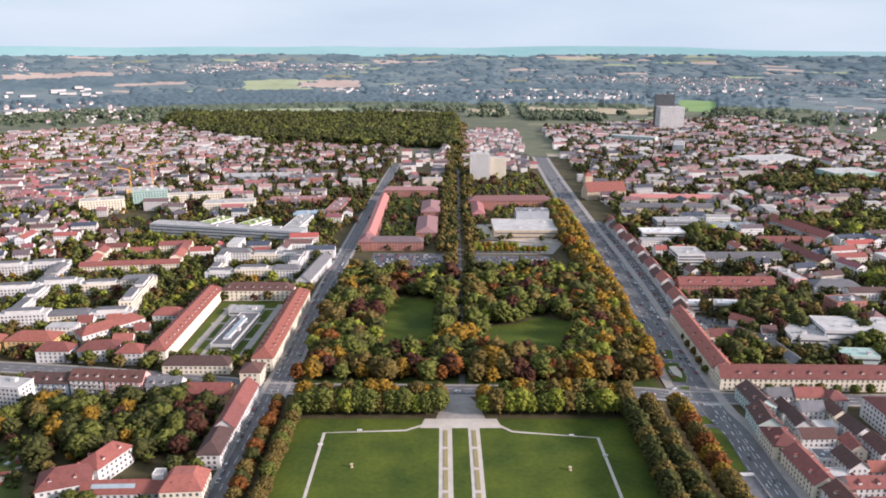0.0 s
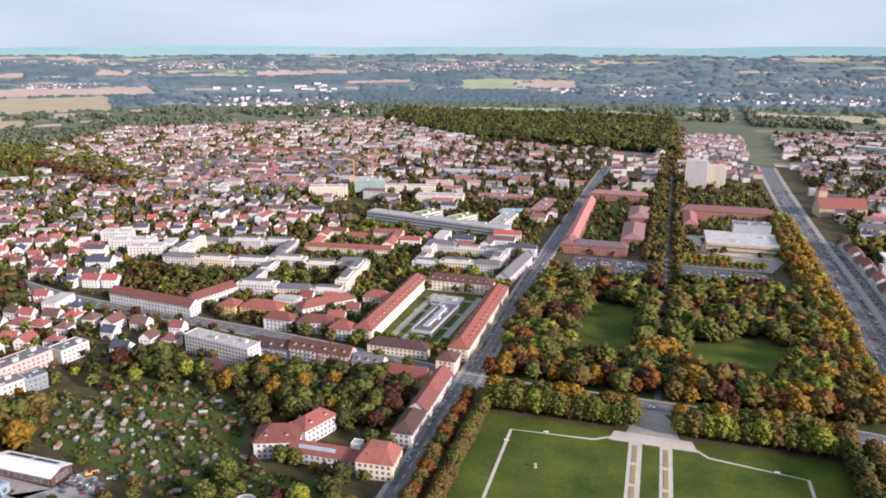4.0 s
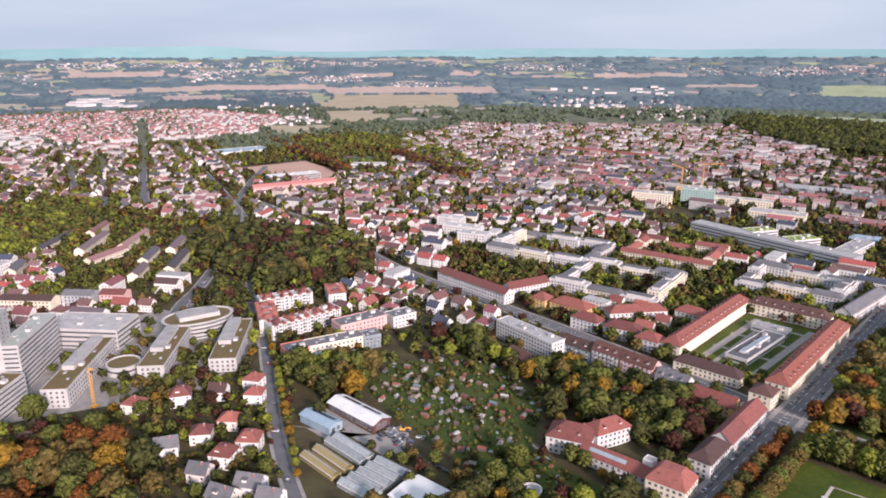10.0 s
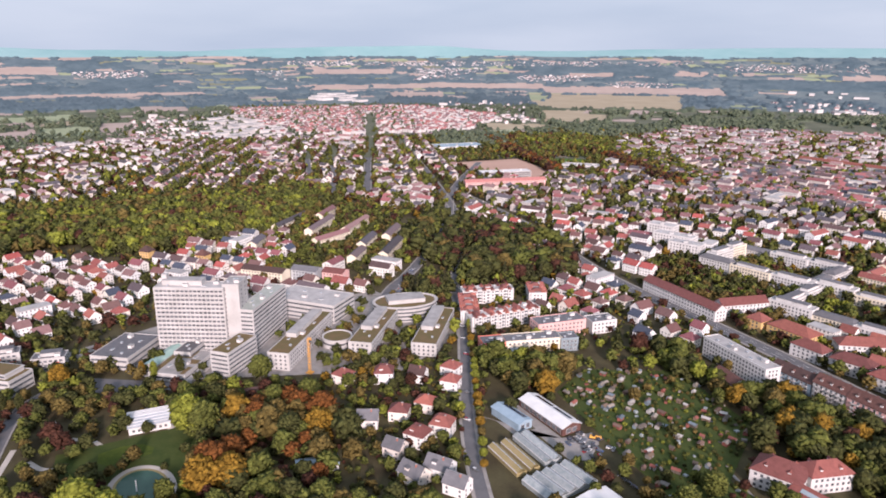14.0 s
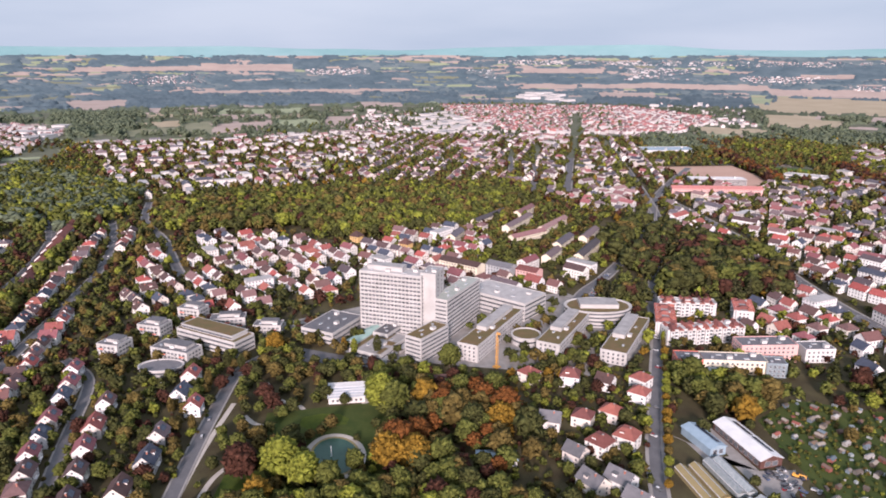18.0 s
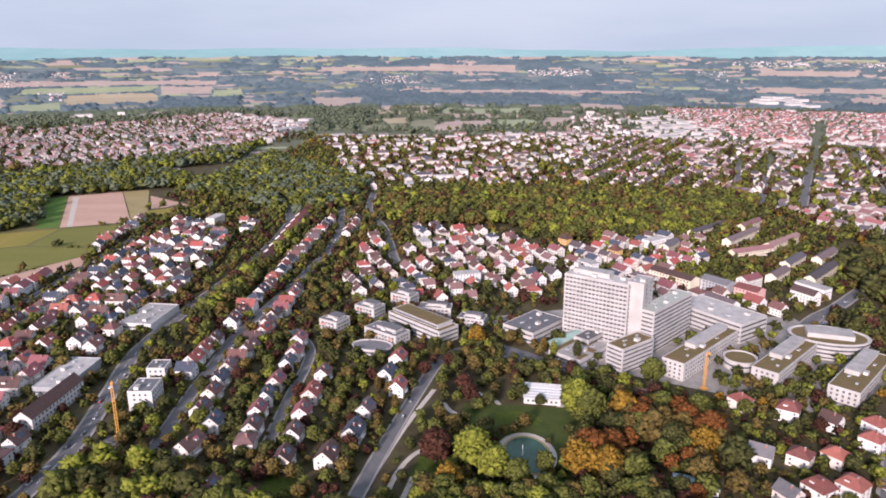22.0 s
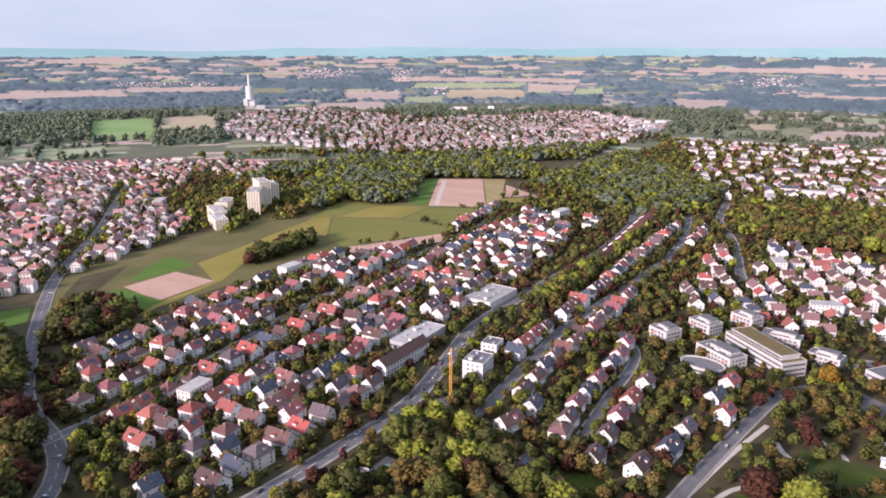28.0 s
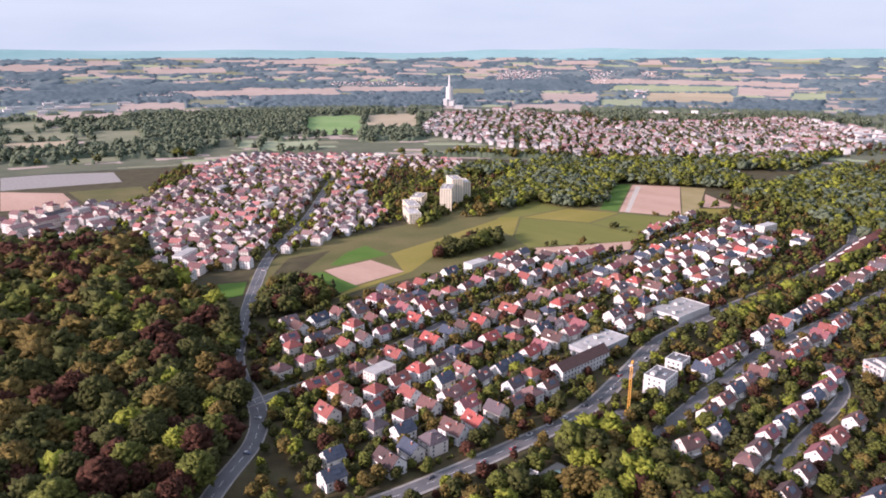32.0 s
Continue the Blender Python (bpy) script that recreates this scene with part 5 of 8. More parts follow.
building("town_hall", "large white building with a broad red hipped roof", 199, 274, 26, 22, 92, 4, "white_wall", "hip", "red_roof", 7.0, faces="yXx", bay=3.2, storey=3.2, each=False)
area("courtyard", [(146, 206), (184, 206), (184, 304), (148, 304)], "pave", 0.05, "grey paved courtyards of the old town block", "yard", keep=False)
building("brick_hall", "long red brick hall with a red roof", 190, 454, 64, 11, 0, 3, "brick", "gable", "red_roof", 5.6, faces="Y", dormers=6, each=False)
building("school", "long white school with a dark roof and a central gable", 222, 516, 66, 10, 0, 3, "white_wall", "gable", "grey_roof", 4.6, faces="Y", each=False)
building("school", "white flat-roofed school block", 186, 585, 36, 16, 0, 4, "white_wall", "flat", "white_roof", faces="YX", band=True)
building("school", "grey flat-roofed school block", 212, 625, 40, 16, 0, 4, "metal", "flat", "flat_roof", faces="YX", band=True)
building("school", "pale office block with a flat roof", 184, 514, 20, 22, 0, 5, "white_wall", "flat", "flat_roof", faces="YX", band=True)
building("works_hall", "long hall with a bright red roof", 314, 605, 74, 16, 104, 3, "white_wall", "gable", "red_roof", 6.0, faces="xXyY", each=False)
building("works_hall", "low hall with a red roof", 284, 570, 46, 14, 0, 2, "white_wall", "gable", "red_roof", 5.0, faces="Y", each=False)
building("library", "white flat-roofed public building with ribbon windows", 232, 372, 42, 22, -4, 3, "white_wall", "flat", "flat_roof", faces="YX", band=True, storey=4.4)
building("library", "white flat-roofed public hall", 202, 370, 20, 20, -4, 2, "white_wall", "flat", "flat_roof", faces="YX", band=True, storey=4.4)
area("parking_lane", [(134, 330), (139, 330), (143.5, 400), (148, 457), (150, 540), (150, 655), (142, 655), (140, 540), (137, 455), (133, 383)], "asphalt", 0.08, "asphalt parking lane in front of the street row", "car park", keep=False)
for y in np.arange(392, 650, 2.1):
    if rng.random() < 0.7:
        lot_car((float(np.interp(y, [383, 455, 540, 650], [139.0, 143.2, 145.6, 146.6]))) * UNIT, y * UNIT, 20 + rng.uniform(-5, 5), 0.14)
building("shop", "low white shop with a flat pale roof", 170, 420, 36, 8, 0, 2, "white_wall", "flat", "white_roof", faces="YX", band=True, storey=3.6)
building("side_wing", "small white gabled house behind the street row", 177, 391, 14, 7, 130, 2, "white_wall", "gable", "red_roof", 3.6, faces="XY", each=False)
building("side_wing", "narrow white gabled wing in the yards", 172, 369, 18, 6, 125, 2, "white_wall", "gable", "grey_roof", 3.2, faces="XY", each=False)
building("side_wing", "long low wing with a grey roof and skylights", 181, 346, 28, 6.5, 97, 2, "white_wall", "gable", "grey_roof", 2.6, faces="XY", each=False)
building("side_wing", "red-roofed rear wing of the street row", 159, 371, 20, 9, 2, 2, "cream_wall", "gable", "red_roof", 4.0, faces="Y", each=False)
building("pavilion_hall", "low hall with a pale green copper roof", 217, 342, 18, 11, -4, 2, "mint_wall", "flat", "teal", faces="YX", band=True, storey=4.0)
building("brick_block", "dark red brick block with a flat grey roof", 250, 415, 20, 13, 8, 4, "brick", "flat", "grey_roof", faces="YX", each=False)
building("grey_villa", "broad white house with a dark grey hipped roof", 262, 451, 30, 13, -4, 3, "white_wall", "hip", "grey_roof", 4.6, faces="YX", each=False)
building("pink_block", "pink flat-roofed school block", 242, 474, 28, 9, 100, 3, "pink_wall", "flat", "flat_roof", faces="xyXY", each=False)
building("red_wing", "long wing with a dark red roof", 279, 523, 46, 11, 99, 3, "cream_wall", "gable", "red_roof", 4.6, faces="XyY", each=False)
building("glass_hall", "low hall with a ribbed grey glass roof", 262, 622, 40, 20, -3, 2, "metal", "flat", "blue_glass", faces="YX", band=True)
building("long_grey_house", "long cream building with a dark roof", 222, 690, 90, 11, -2, 3, "cream_wall", "gable", "grey_roof", 4.5, faces="Y", each=False)
building("long_red_house", "long terrace with a red dormered roof", 240, 735, 84, 11, -2, 3, "cream_wall", "gable", "old_roof", 4.5, faces="Y", each=False)
building("office_block", "white office slab near the railway", 372, 1120, 60, 16, 70, 6, "white_wall", "flat", "flat_roof", faces="xXyY", each=False)
building("office_block", "long white flat-roofed office", 330, 1230, 76, 18, -30, 5, "mint_wall", "flat", "flat_roof", faces="xXyY", each=False)
building("market_hall", "large flat hall with a white roof", 470, 1010, 90, 50, 12, 2, "white_wall", "flat", "flat_roof", faces="Y", each=False, storey=5)
building("market_hall", "hall with a turquoise front and grey roof", 505, 880, 60, 36, 8, 3, "teal", "flat", "flat_roof", faces="Y", each=False, storey=5)
building("market_hall", "long works hall with a striped grey roof", 470, 660, 90, 30, -8, 3, "metal", "flat", "flat_roof", faces="YX", band=True, storey=4)
area("school_lawn", [(190, 487), (216, 490), (216, 475), (190, 471)], "meadow", 0.06, "bright green lawn between school blocks", "lawn")
area("yard", [(150, 412), (158, 410), (172, 395), (170, 378), (152, 380)], "asphalt", 0.06, "asphalt yard with parked cars behind the street row", "yard")
for k in range(24):
    lot_car((153 + rng.uniform(0, 16)) * UNIT, (384 + rng.uniform(0, 22)) * UNIT, 60 + rng.uniform(-5, 5), 0.08)
GROVES = [[(176, 409), (229, 440), (232, 409), (208, 378), (187, 380)], [(150, 358), (172, 358), (163, 335), (148, 335)], [(228, 395), (246, 400), (240, 345), (228, 345)], [(300, 480), (345, 490), (340, 430), (290, 430)], [(290, 640), (420, 660), (440, 600), (340, 590)], [(150, 640), (172, 640), (172, 600), (160, 600)], [(380, 860), (520, 850), (500, 770), (370, 800)], [(215, 612), (240, 600), (240, 560), (205, 560)]]
for grove in GROVES:
    mark(metres(grove))
building("church", "sandstone church with a red roof", 176, 765, 44, 18, 10, 4, "stone", "gable", "red_roof", 12.0, faces="Y", each=False)
building("church_tower", "square sandstone church tower with a flat top", 160, 775, 8, 8, 10, 10, "stone", "hip", "red_roof", 6, faces="")

# ---- hospital ----
tower = building("hospital_tower", "tall white hospital tower with rows of windows", -381.5, 65.4, 37.7, 12, 58, 15, "clinic_wall", "flat", "flat_roof", faces="XYx", storey=3.4, win=(2.6, 1.6), bay=3.2)
for q in range(1, 16):
    child("balcony_band", Shape().box(-26.4, 26.4, -9.3, -8.4, q * 3.4 - 0.15, q * 3.4 + 0.45).mesh("balcony_band", "clinic_wall"), tower)
child("plant_room", Shape().box(-22, 8, -2, 7.5, 51.8, 55.5, 0).box(-22.3, 8.3, -2.3, 7.8, 55.5, 55.8, 1).box(-24, -20, 2, 7, 51.8, 59, 0).mesh("plant_room", "clinic_wall", "flat_roof"), tower, label="white plant room on the roof")
building("stair_tower", "white stair tower beside the hospital slab", -373.5, 86, 9, 15, 58, 16, "clinic_wall", "flat", "flat_roof", faces="x", storey=3.3, bay=9)
building("hospital_wing", "white hospital wing with ribbon windows and a mossy grey roof", -380, 102, 44, 10, 139, 10, "clinic_wall", "flat", "wing_roof", faces="XYx", storey=3.3, band=True, win=(1.5, 1.3))
building("hospital_wing", "white hospital block with a planted roof", -345, 76.5, 25, 10.5, 131, 6, "clinic_wall", "flat", "green_roof", faces="XYx", storey=3.2, band=True, win=(1.5, 1.3))
building("hospital_hall", "low white hall with a dark flat roof and skylights", -389, 30, 31, 21.5, 140, 2, "clinic_wall", "flat", "grey_roof", faces="XYxy", storey=4.2, band=True)
building("hospital_hall", "low white block with a grey roof", -372, 60, 18, 9.5, 139, 2, "clinic_wall", "flat", "grey_roof", faces="XY", storey=4.0, band=True)
building("glass_link", "low link with a pale green copper roof", -372, 47, 27, 6.5, 137, 1, "clinic_wall", "gable", "teal", 1.2, faces="XY", storey=5.5, band=True)
podium = building("hospital_podium", "low white podium with terraces and planted strips", -359, 53, 30, 20, 139, 1, "clinic_wall", "flat", "flat_roof", faces="XY", storey=4.5, band=True)
for u0, u1, v0, v1 in ((-19, 19, 9, 12.5), (6, 19, -3, 7), (-19, -8, -12, -9), (-2, 4, -12, -5)):
    child("planted_bed", Shape().box(u0, u1, v0, v1, 5.3, 5.8).mesh("planted_bed", "green_roof"), podium)
child("terrace_step", Shape().box(-21.8, 21.8, -19, -14.2, 0, 2.6).mesh("terrace_step", "clinic_wall"), podium)
for x, y, lx, ly, a, z in ((-355, 116, 62, 12, 138, 4), (-343, 154.5, 52, 13, 138, 4), (-331, 186.5, 56, 14, 139, 3)):
    b = building("clinic_wing", "white clinic wing with a planted flat roof", x, y, lx, ly, a, z, "clinic_wall", "flat", "green_roof", faces="XYx", bay=3.6, storey=3.1, each=x == -355)
    h = z * 3.1 + 0.6
    child("roof_storey", Shape().box(-lx * 0.22, lx * 0.62, -1.5, ly * 0.55, h + 0.25, h + 3.4, 0).box(-lx * 0.22 - 0.3, lx * 0.62 + 0.3, -1.8, ly * 0.55 + 0.3, h + 3.4, h + 3.7, 1).mesh("roof_storey", "clinic_wall", "flat_roof"), b, label="set-back grey top storey")
building("lecture_hall", "broad hall with a pale grey roof", -402, 140, 44, 25, 38, 4, "clinic_wall", "flat", "flat_roof", faces="Yx", storey=3.8, band=True)


def drum(name, label, x, y, rx, ry, ang, h, wall, top, rings=3, hole=0.0):
    """An oval or round building with window bands and a rim."""
    n = 36
    rx, ry = rx * UNIT, ry * UNIT
    pts = [(rx * math.cos(k * 6.28319 / n), ry * math.sin(k * 6.28319 / n)) for k in range(n)]
    ob = new(name, Shape().prism(pts, 0, h).mesh(name, wall))
    ob.matrix_basis = pose(x * UNIT, y * UNIT, 0, 0, 0, ang)
    tagged(ob, label, "building")
    child("roof", Shape().prism([(a * 0.93, b * 0.93) for a, b in pts], h, h + 0.2).mesh("roof", top), ob)
    for q in range(rings):
        z = h * (q + 0.55) / rings
        child("window_band", Shape().prism([(a * 1.006, b * 1.006) for a, b in pts], z - 0.7, z + 0.7).mesh("window_band", "glass"), ob)
    rim = Shape()
    strip(rim, pts + pts[:1], 0, -0.8, h, h + 0.8)
    child("rim", rim.mesh("rim", wall), ob)
    mark(oblong(x * UNIT, y * UNIT, 2 * rx, 2 * ry, ang))
    return ob


oval = drum("oval_clinic", "oval white clinic building with a planted roof and rim", -370, 188, 20, 13, 75, 13, "clinic_wall", "green_roof", 4)
child("roof_storey", Shape().box(-16, 16, -8, 8, 13.2, 16.6, 0).box(-16.3, 16.3, -8.3, 8.3, 16.6, 16.9, 1).mesh("roof_storey", "clinic_wall", "flat_roof"), oval)
drum("round_hall", "low round white hall with a planted roof", -348, 134, 8, 8, 0, 7, "clinic_wall", "green_roof", 1)
area("hospital_yard", [(-410, 0), (-350, 40), (-300, 150), (-330, 215), (-420, 190), (-430, 60)], "pave", 0.04, "grey paved hospital yard", "yard", keep=False)
area("ambulance_yard", [(-372, 8), (-340, 52), (-330, 58), (-352, 10)], "asphalt", 0.08, "grey asphalt yard in front of the hospital", "yard")

# ---- senior residence ----
home = building("care_home", "white care home with a brown planted roof", -386, -35, 44, 15, 47, 3, "clinic_wall", "flat", "green_roof", faces="XYx", storey=3.6, band=True)
child("roof_storey", Shape().box(-28, 26, -7.5, 8.5, 11.6, 14.6, 0).box(-28.6, 26.6, -8.1, 9.1, 14.6, 14.9, 1).box(-27, 25, -7, 8, 14.9, 15.1, 2).box(-27.6, 25.6, -7.62, -7.5, 12.3, 13.9, 3).mesh("roof_storey", "clinic_wall", "clinic_wall", "green_roof", "glass"), home, label="set-back white top storey with a brown planted roof")
for x, y, lx, ly, a, z in ((-372, -54, 24, 12, 55, 3), (-382, -86, 13, 12, 60, 4), (-405, -69, 15, 11, 60, 4), (-427, -50, 15, 10, 60, 4), (-411, -29, 20, 9, 85, 3), (-394, -6, 16, 9, 75, 3)):
    b = building("care_home", "white terraced apartment house with balconies and coral panels", x, y, lx, ly, a, z, "clinic_wall", "flat", "grey_roof", faces="XYxy", storey=3.0, bay=3.4, win=(2.2, 1.5), each=x == -372)
    for q in range(1, z):
        for k in range(int(lx / 5.5)):
            u = ((k + 0.5) / int(lx / 5.5) - 0.5) * lx * UNIT
            child("balcony", Shape().box(-2.2, 2.2, -1.5, 0.02, 0, 0.2, 0).box(-2.2, 2.2, -1.5, -1.4, 0.2, 1.1, 1 if (k + q) % 2 else 0).box(-2.2, -2.1, -1.4, 0, 0.2, 1.1, 0).box(2.1, 2.2, -1.4, 0, 0.2, 1.1, 0).mesh("balcony", "clinic_wall", "coral_wall"), b, pose(u, -ly * UNIT / 2, q * 3.0 + 0.2))
    child("roof_storey", Shape().box(-lx * 0.35, lx * 0.5, -ly * 0.25, ly * 0.5, z * 3.0 + 0.85, z * 3.0 + 3.4, 0).box(-lx * 0.35 - 0.3, lx * 0.5 + 0.3, -ly * 0.25 - 0.3, ly * 0.5 + 0.3, z * 3.0 + 3.4, z * 3.0 + 3.65, 1).mesh("roof_storey", "clinic_wall", "grey_roof"), b)
drum("fan_pavilion", "low round pavilion with a grey roof and white rim", -357, -60, 11, 7, 80, 4.5, "clinic_wall", "grey_roof", 1)

# ---- clinic quarter: mansard court, coral block ----
BAY = Shape().box(-1.7, 1.7, -1.6, 1.0, 0, 12.4, 0).box(-0.7, 0.7, -1.66, -1.6, 10.0, 11.6, 2).box(-0.7, 0.7, -1.66, -1.6, 6.9, 8.5, 2).box(-0.7, 0.7, -1.66, -1.6, 3.8, 5.4, 2).box(-0.7, 0.7, -1.66, -1.6, 0.9, 2.5, 2).add([(-2.0, -1.9, 12.4), (2.0, -1.9, 12.4), (2.0, 3.4, 12.4), (-2.0, 3.4, 12.4), (0, -1.9, 14.6), (0, 3.4, 14.6)], [(0, 3, 2, 1), (0, 1, 4), (2, 3, 5), (1, 2, 5, 4), (3, 0, 4, 5)], 1).mesh("bay", "white_wall", "red_roof", "glass")
MANSARD = Shape().hip(5.5, 11.0, 0, 2.6, 0.1, flat=2.2, inset=1.2).mesh("mansard_cap", "red_roof")
LOGGIA = Shape().box(-1.3, 1.3, -1.3, 0.02, 0, 0.2, 0).box(-1.3, 1.3, -1.3, -1.2, 0.2, 1.1, 0).box(-1.1, 1.1, -0.05, 0.03, 0.2, 2.3, 1).mesh("balcony", "white_roof", "glass")
for x, y, lx, a in ((-327, 232, 46, 84), (-349, 221, 32, 152), (-366, 246, 34, 69), (-350, 274, 22, 150)):
    b = building("mansard_house", "white apartment house with red mansard roofs, bays and balconies", x, y, lx, 9, a, 4, "white_wall", "flat", "flat_roof", 3.6, faces="xXyY", storey=2.9, bay=3.0, win=(1.4, 1.5), each=False)
    for k in range(int(lx / 9)):
        child("mansard_cap", MANSARD, b, pose(((k + 0.5) / int(lx / 9) - 0.5) * lx * UNIT, 0, 12.4))
    n = int(lx * UNIT / 7)
    for k in range(n):
        u = ((k + 0.5) / n - 0.5) * lx * UNIT
        for sg in (-1, 1):
            child("bay", BAY, b, pose(u, sg * 6.3, 0, 0, 0, 0 if sg < 0 else 180))
            for q in range(4):
                if k < n - 1 and sg < 0:
                    child("balcony", LOGGIA, b, pose(u + lx * UNIT / n / 2, -6.3, q * 2.9 + 0.3))
building("coral_block", "coral-red end of a flat-roofed home", -296, 203, 13, 11, 71, 3, "coral_wall", "flat", "grey_roof", faces="XYxy", bay=3.4)
building("coral_block", "long pale home with a flat grey roof", -289, 224, 32, 10.5, 71, 3, "cream_wall", "flat", "grey_roof", faces="YyX", bay=3.4)
building("coral_block", "glass-walled stair block with a flat roof", -280, 242, 10, 9, 71, 3, "blue_glass", "flat", "grey_roof", faces="Yx", bay=3.0)
building("coral_block", "pale pink home with flat roofs", -298, 250, 30, 12, 78, 4, "pink_wall", "flat", "grey_roof", faces="YX", bay=3.4)
building("coral_block", "white home with a flat roof beside the villas", -291, 276, 16, 11, 78, 3, "white_wall", "flat", "grey_roof", faces="Yx", bay=3.4)
building("low_annex", "low annex with a blue-grey flat roof", -281, 211, 16, 12, 60, 1, "white_wall", "flat", "blue_sheet", faces="XY", storey=4.0, band=True)

# ---- nursery: barn, shed, glasshouses, yard ----
area("nursery_yard", [(-242, 158), (-234, 163), (-219, 163), (-219, 174), (-240, 176), (-240, 180), (-207, 179), (-204, 193), (-196, 190), (-188, 178), (-192, 171), (-218, 172)], "pave", 0.05, "pale gravel nursery yard with tracks", "yard")
for k in range(26):
    lot_car((-206 + rng.uniform(0, 18)) * UNIT, (178 + rng.uniform(0, 14)) * UNIT, rng.uniform(0, 180), 0.0)
barn = building("barn", "long barn with a white metal roof and solar panels", -223.5, 185, 31, 10, 0, 1, "brown_roof", "gable", "white_roof", 2.4, storey=4.6, faces="xY", bay=4.5, win=(3.4, 3.0))
for u in (-9, 9):
    child("solar_panel", Shape().box(-8, 8, -1.6, 1.6, 0, 0.14).mesh("solar_panel", "solar"), barn, pose(u, 3.4, 6.85, -19, 0, 0), "dark solar panels on the roof")
shed = building("shed_hall", "blue-grey metal shed with a solar roof", -230, 169, 19, 7.5, 4, 1, "blue_sheet", "gable", "blue_sheet", 1.6, storey=4.6, faces="x", bay=4, win=(2.6, 2.8))
child("solar_panel", Shape().box(-10, 10, -1.8, 1.8, 0, 0.14).mesh("solar_panel", "solar"), shed, pose(0, 2.7, 6.25, -17, 0, 0), "dark solar panels on the roof")


def glasshouse(x, y, lx, ly, ang, spans, label, mat="blue_glass"):
    """A glasshouse of several ridged spans with glazing bars."""
    x, y, lx, ly = x * UNIT, y * UNIT, lx * UNIT, ly * UNIT
    w = ly / spans
    body = Shape().box(-lx / 2, lx / 2, -ly / 2, ly / 2, 0, 2.6)
    ob = new("glasshouse", body.mesh("glasshouse", mat))
    ob.matrix_basis = pose(x, y, 0, 0, 0, ang)
    tagged(ob, label, "glasshouse")
    for k in range(spans):
        child("glass_roof", Shape().gable(lx, w, 2.6, w * 0.28, 0.05, 0.08).mesh("glass_roof", mat), ob, pose(0, -ly / 2 + w * (k + 0.5), 0))
        child("gutter", Shape().box(-lx / 2, lx / 2, -0.18, 0.18, 2.5, 2.85).mesh("gutter", "white_wall"), ob, pose(0, -ly / 2 + w * k, 0))
        child("ridge_cap", Shape().box(-lx / 2, lx / 2, -0.2, 0.2, 2.55 + w * 0.28, 2.8 + w * 0.28).mesh("ridge_cap", "metal"), ob, pose(0, -ly / 2 + w * (k + 0.5), 0))
    mark(oblong(x, y, lx + 2, ly + 2, ang))


glasshouse(-205, 164, 23, 8.5, -2, 2, "weathered grey ridged glasshouse beside the yard", "old_glass")
glasshouse(-204, 148.3, 22, 4.6, -3, 1, "weathered brown polytunnel in the nursery", "dry")
glasshouse(-204, 154.6, 22, 4.6, -3, 1, "weathered brown polytunnel in the nursery", "dry")
glasshouse(-181.5, 157, 16, 24, 3, 5, "large grey ridged glasshouse with glazing bars", "old_glass")
building("white_hall", "large hall with a bright white sheet roof", -160, 160, 16, 16, 2, 1, "white_wall", "gable", "white_roof", 1.4, storey=3.6, faces="X", bay=6)
for k in range(6):
    p = new("solar_panel", Shape().box(-2.3, 2.3, -1.3, 1.3, 0, 0.1, 0).box(-2.2, -2.05, -0.1, 0.1, -1.2, 0, 1).box(2.05, 2.2, -0.1, 0.1, -1.2, 0, 1).mesh("solar_panel", "solar", "metal"))
    p.matrix_basis = pose((-172.5 + k * 3.8) * UNIT, 180 * UNIT, 1.3, -20, 0, 0)
    tagged(p, "dark ground-mounted solar panel on posts", "solar panel", "solar panels in the nursery")
drum("domed_pavilion", "small round pavilion with a pale domed roof", -131, 189, 3.6, 3.6, 0, 4.5, "white_wall", "flat_roof", 1)
digger = new("excavator", Shape().box(-2.2, 2.2, -1.2, 1.2, 0.3, 1.0, 1).box(-1.8, 1.6, -1.1, 1.1, 1.0, 2.2, 0).box(-0.2, 1.2, -0.9, 0.2, 2.2, 3.2, 1).box(1.4, 5.0, -0.2, 0.3, 2.0, 2.5, 0).box(4.6, 5.1, -0.2, 0.3, 0.5, 2.4, 0).mesh("excavator", "crane", "tyre"))
digger.matrix_basis = pose(-200 * UNIT, 190 * UNIT, 0.05, 0, 0, 40)
tagged(digger, "yellow excavator standing in the nursery yard", "excavator")

# ---- fountain garden ----
n = 40
pond_ring = [(-257.5 + 13.5 * math.cos(k * 6.2832 / n), 18.5 + 9.2 * math.sin(k * 6.2832 / n)) for k in range(n)]
area("garden_lawn", [(-300, -8), (-236, -16), (-226, 40), (-262, 46), (-298, 44)], "park_grass", 0.03, "shaded garden lawn round the pond", "lawn", keep=False)
area("path", [(-257.5 + (x + 257.5) * 1.28, 18.5 + (y - 18.5) * 1.36) for x, y in pond_ring], "gravel", 0.06, "pale curved path round the pond", "path")
area("flower_border", [(-257.5 + (x + 257.5) * 1.1, 18.5 + (y - 18.5) * 1.12) for x, y in pond_ring], "dry", 0.10, "planted border round the pond", "bed")
area("pond", pond_ring, "water", 0.16, "round green pond with a fountain", "water")
jet = new("fountain", Shape().add([(0.5 * math.cos(k), 0.5 * math.sin(k), 0.1) for k in range(6)] + [(0.12 * math.cos(k), 0.12 * math.sin(k), 7) for k in range(6)], [(k, (k + 1) % 6, 6 + (k + 1) % 6, 6 + k) for k in range(6)] + [tuple(range(6, 12))]).mesh("fountain", "jet"))
jet.location = (-257 * UNIT, 17 * UNIT, 0.1)
tagged(jet, "thin white jet of water in the pond", "fountain")
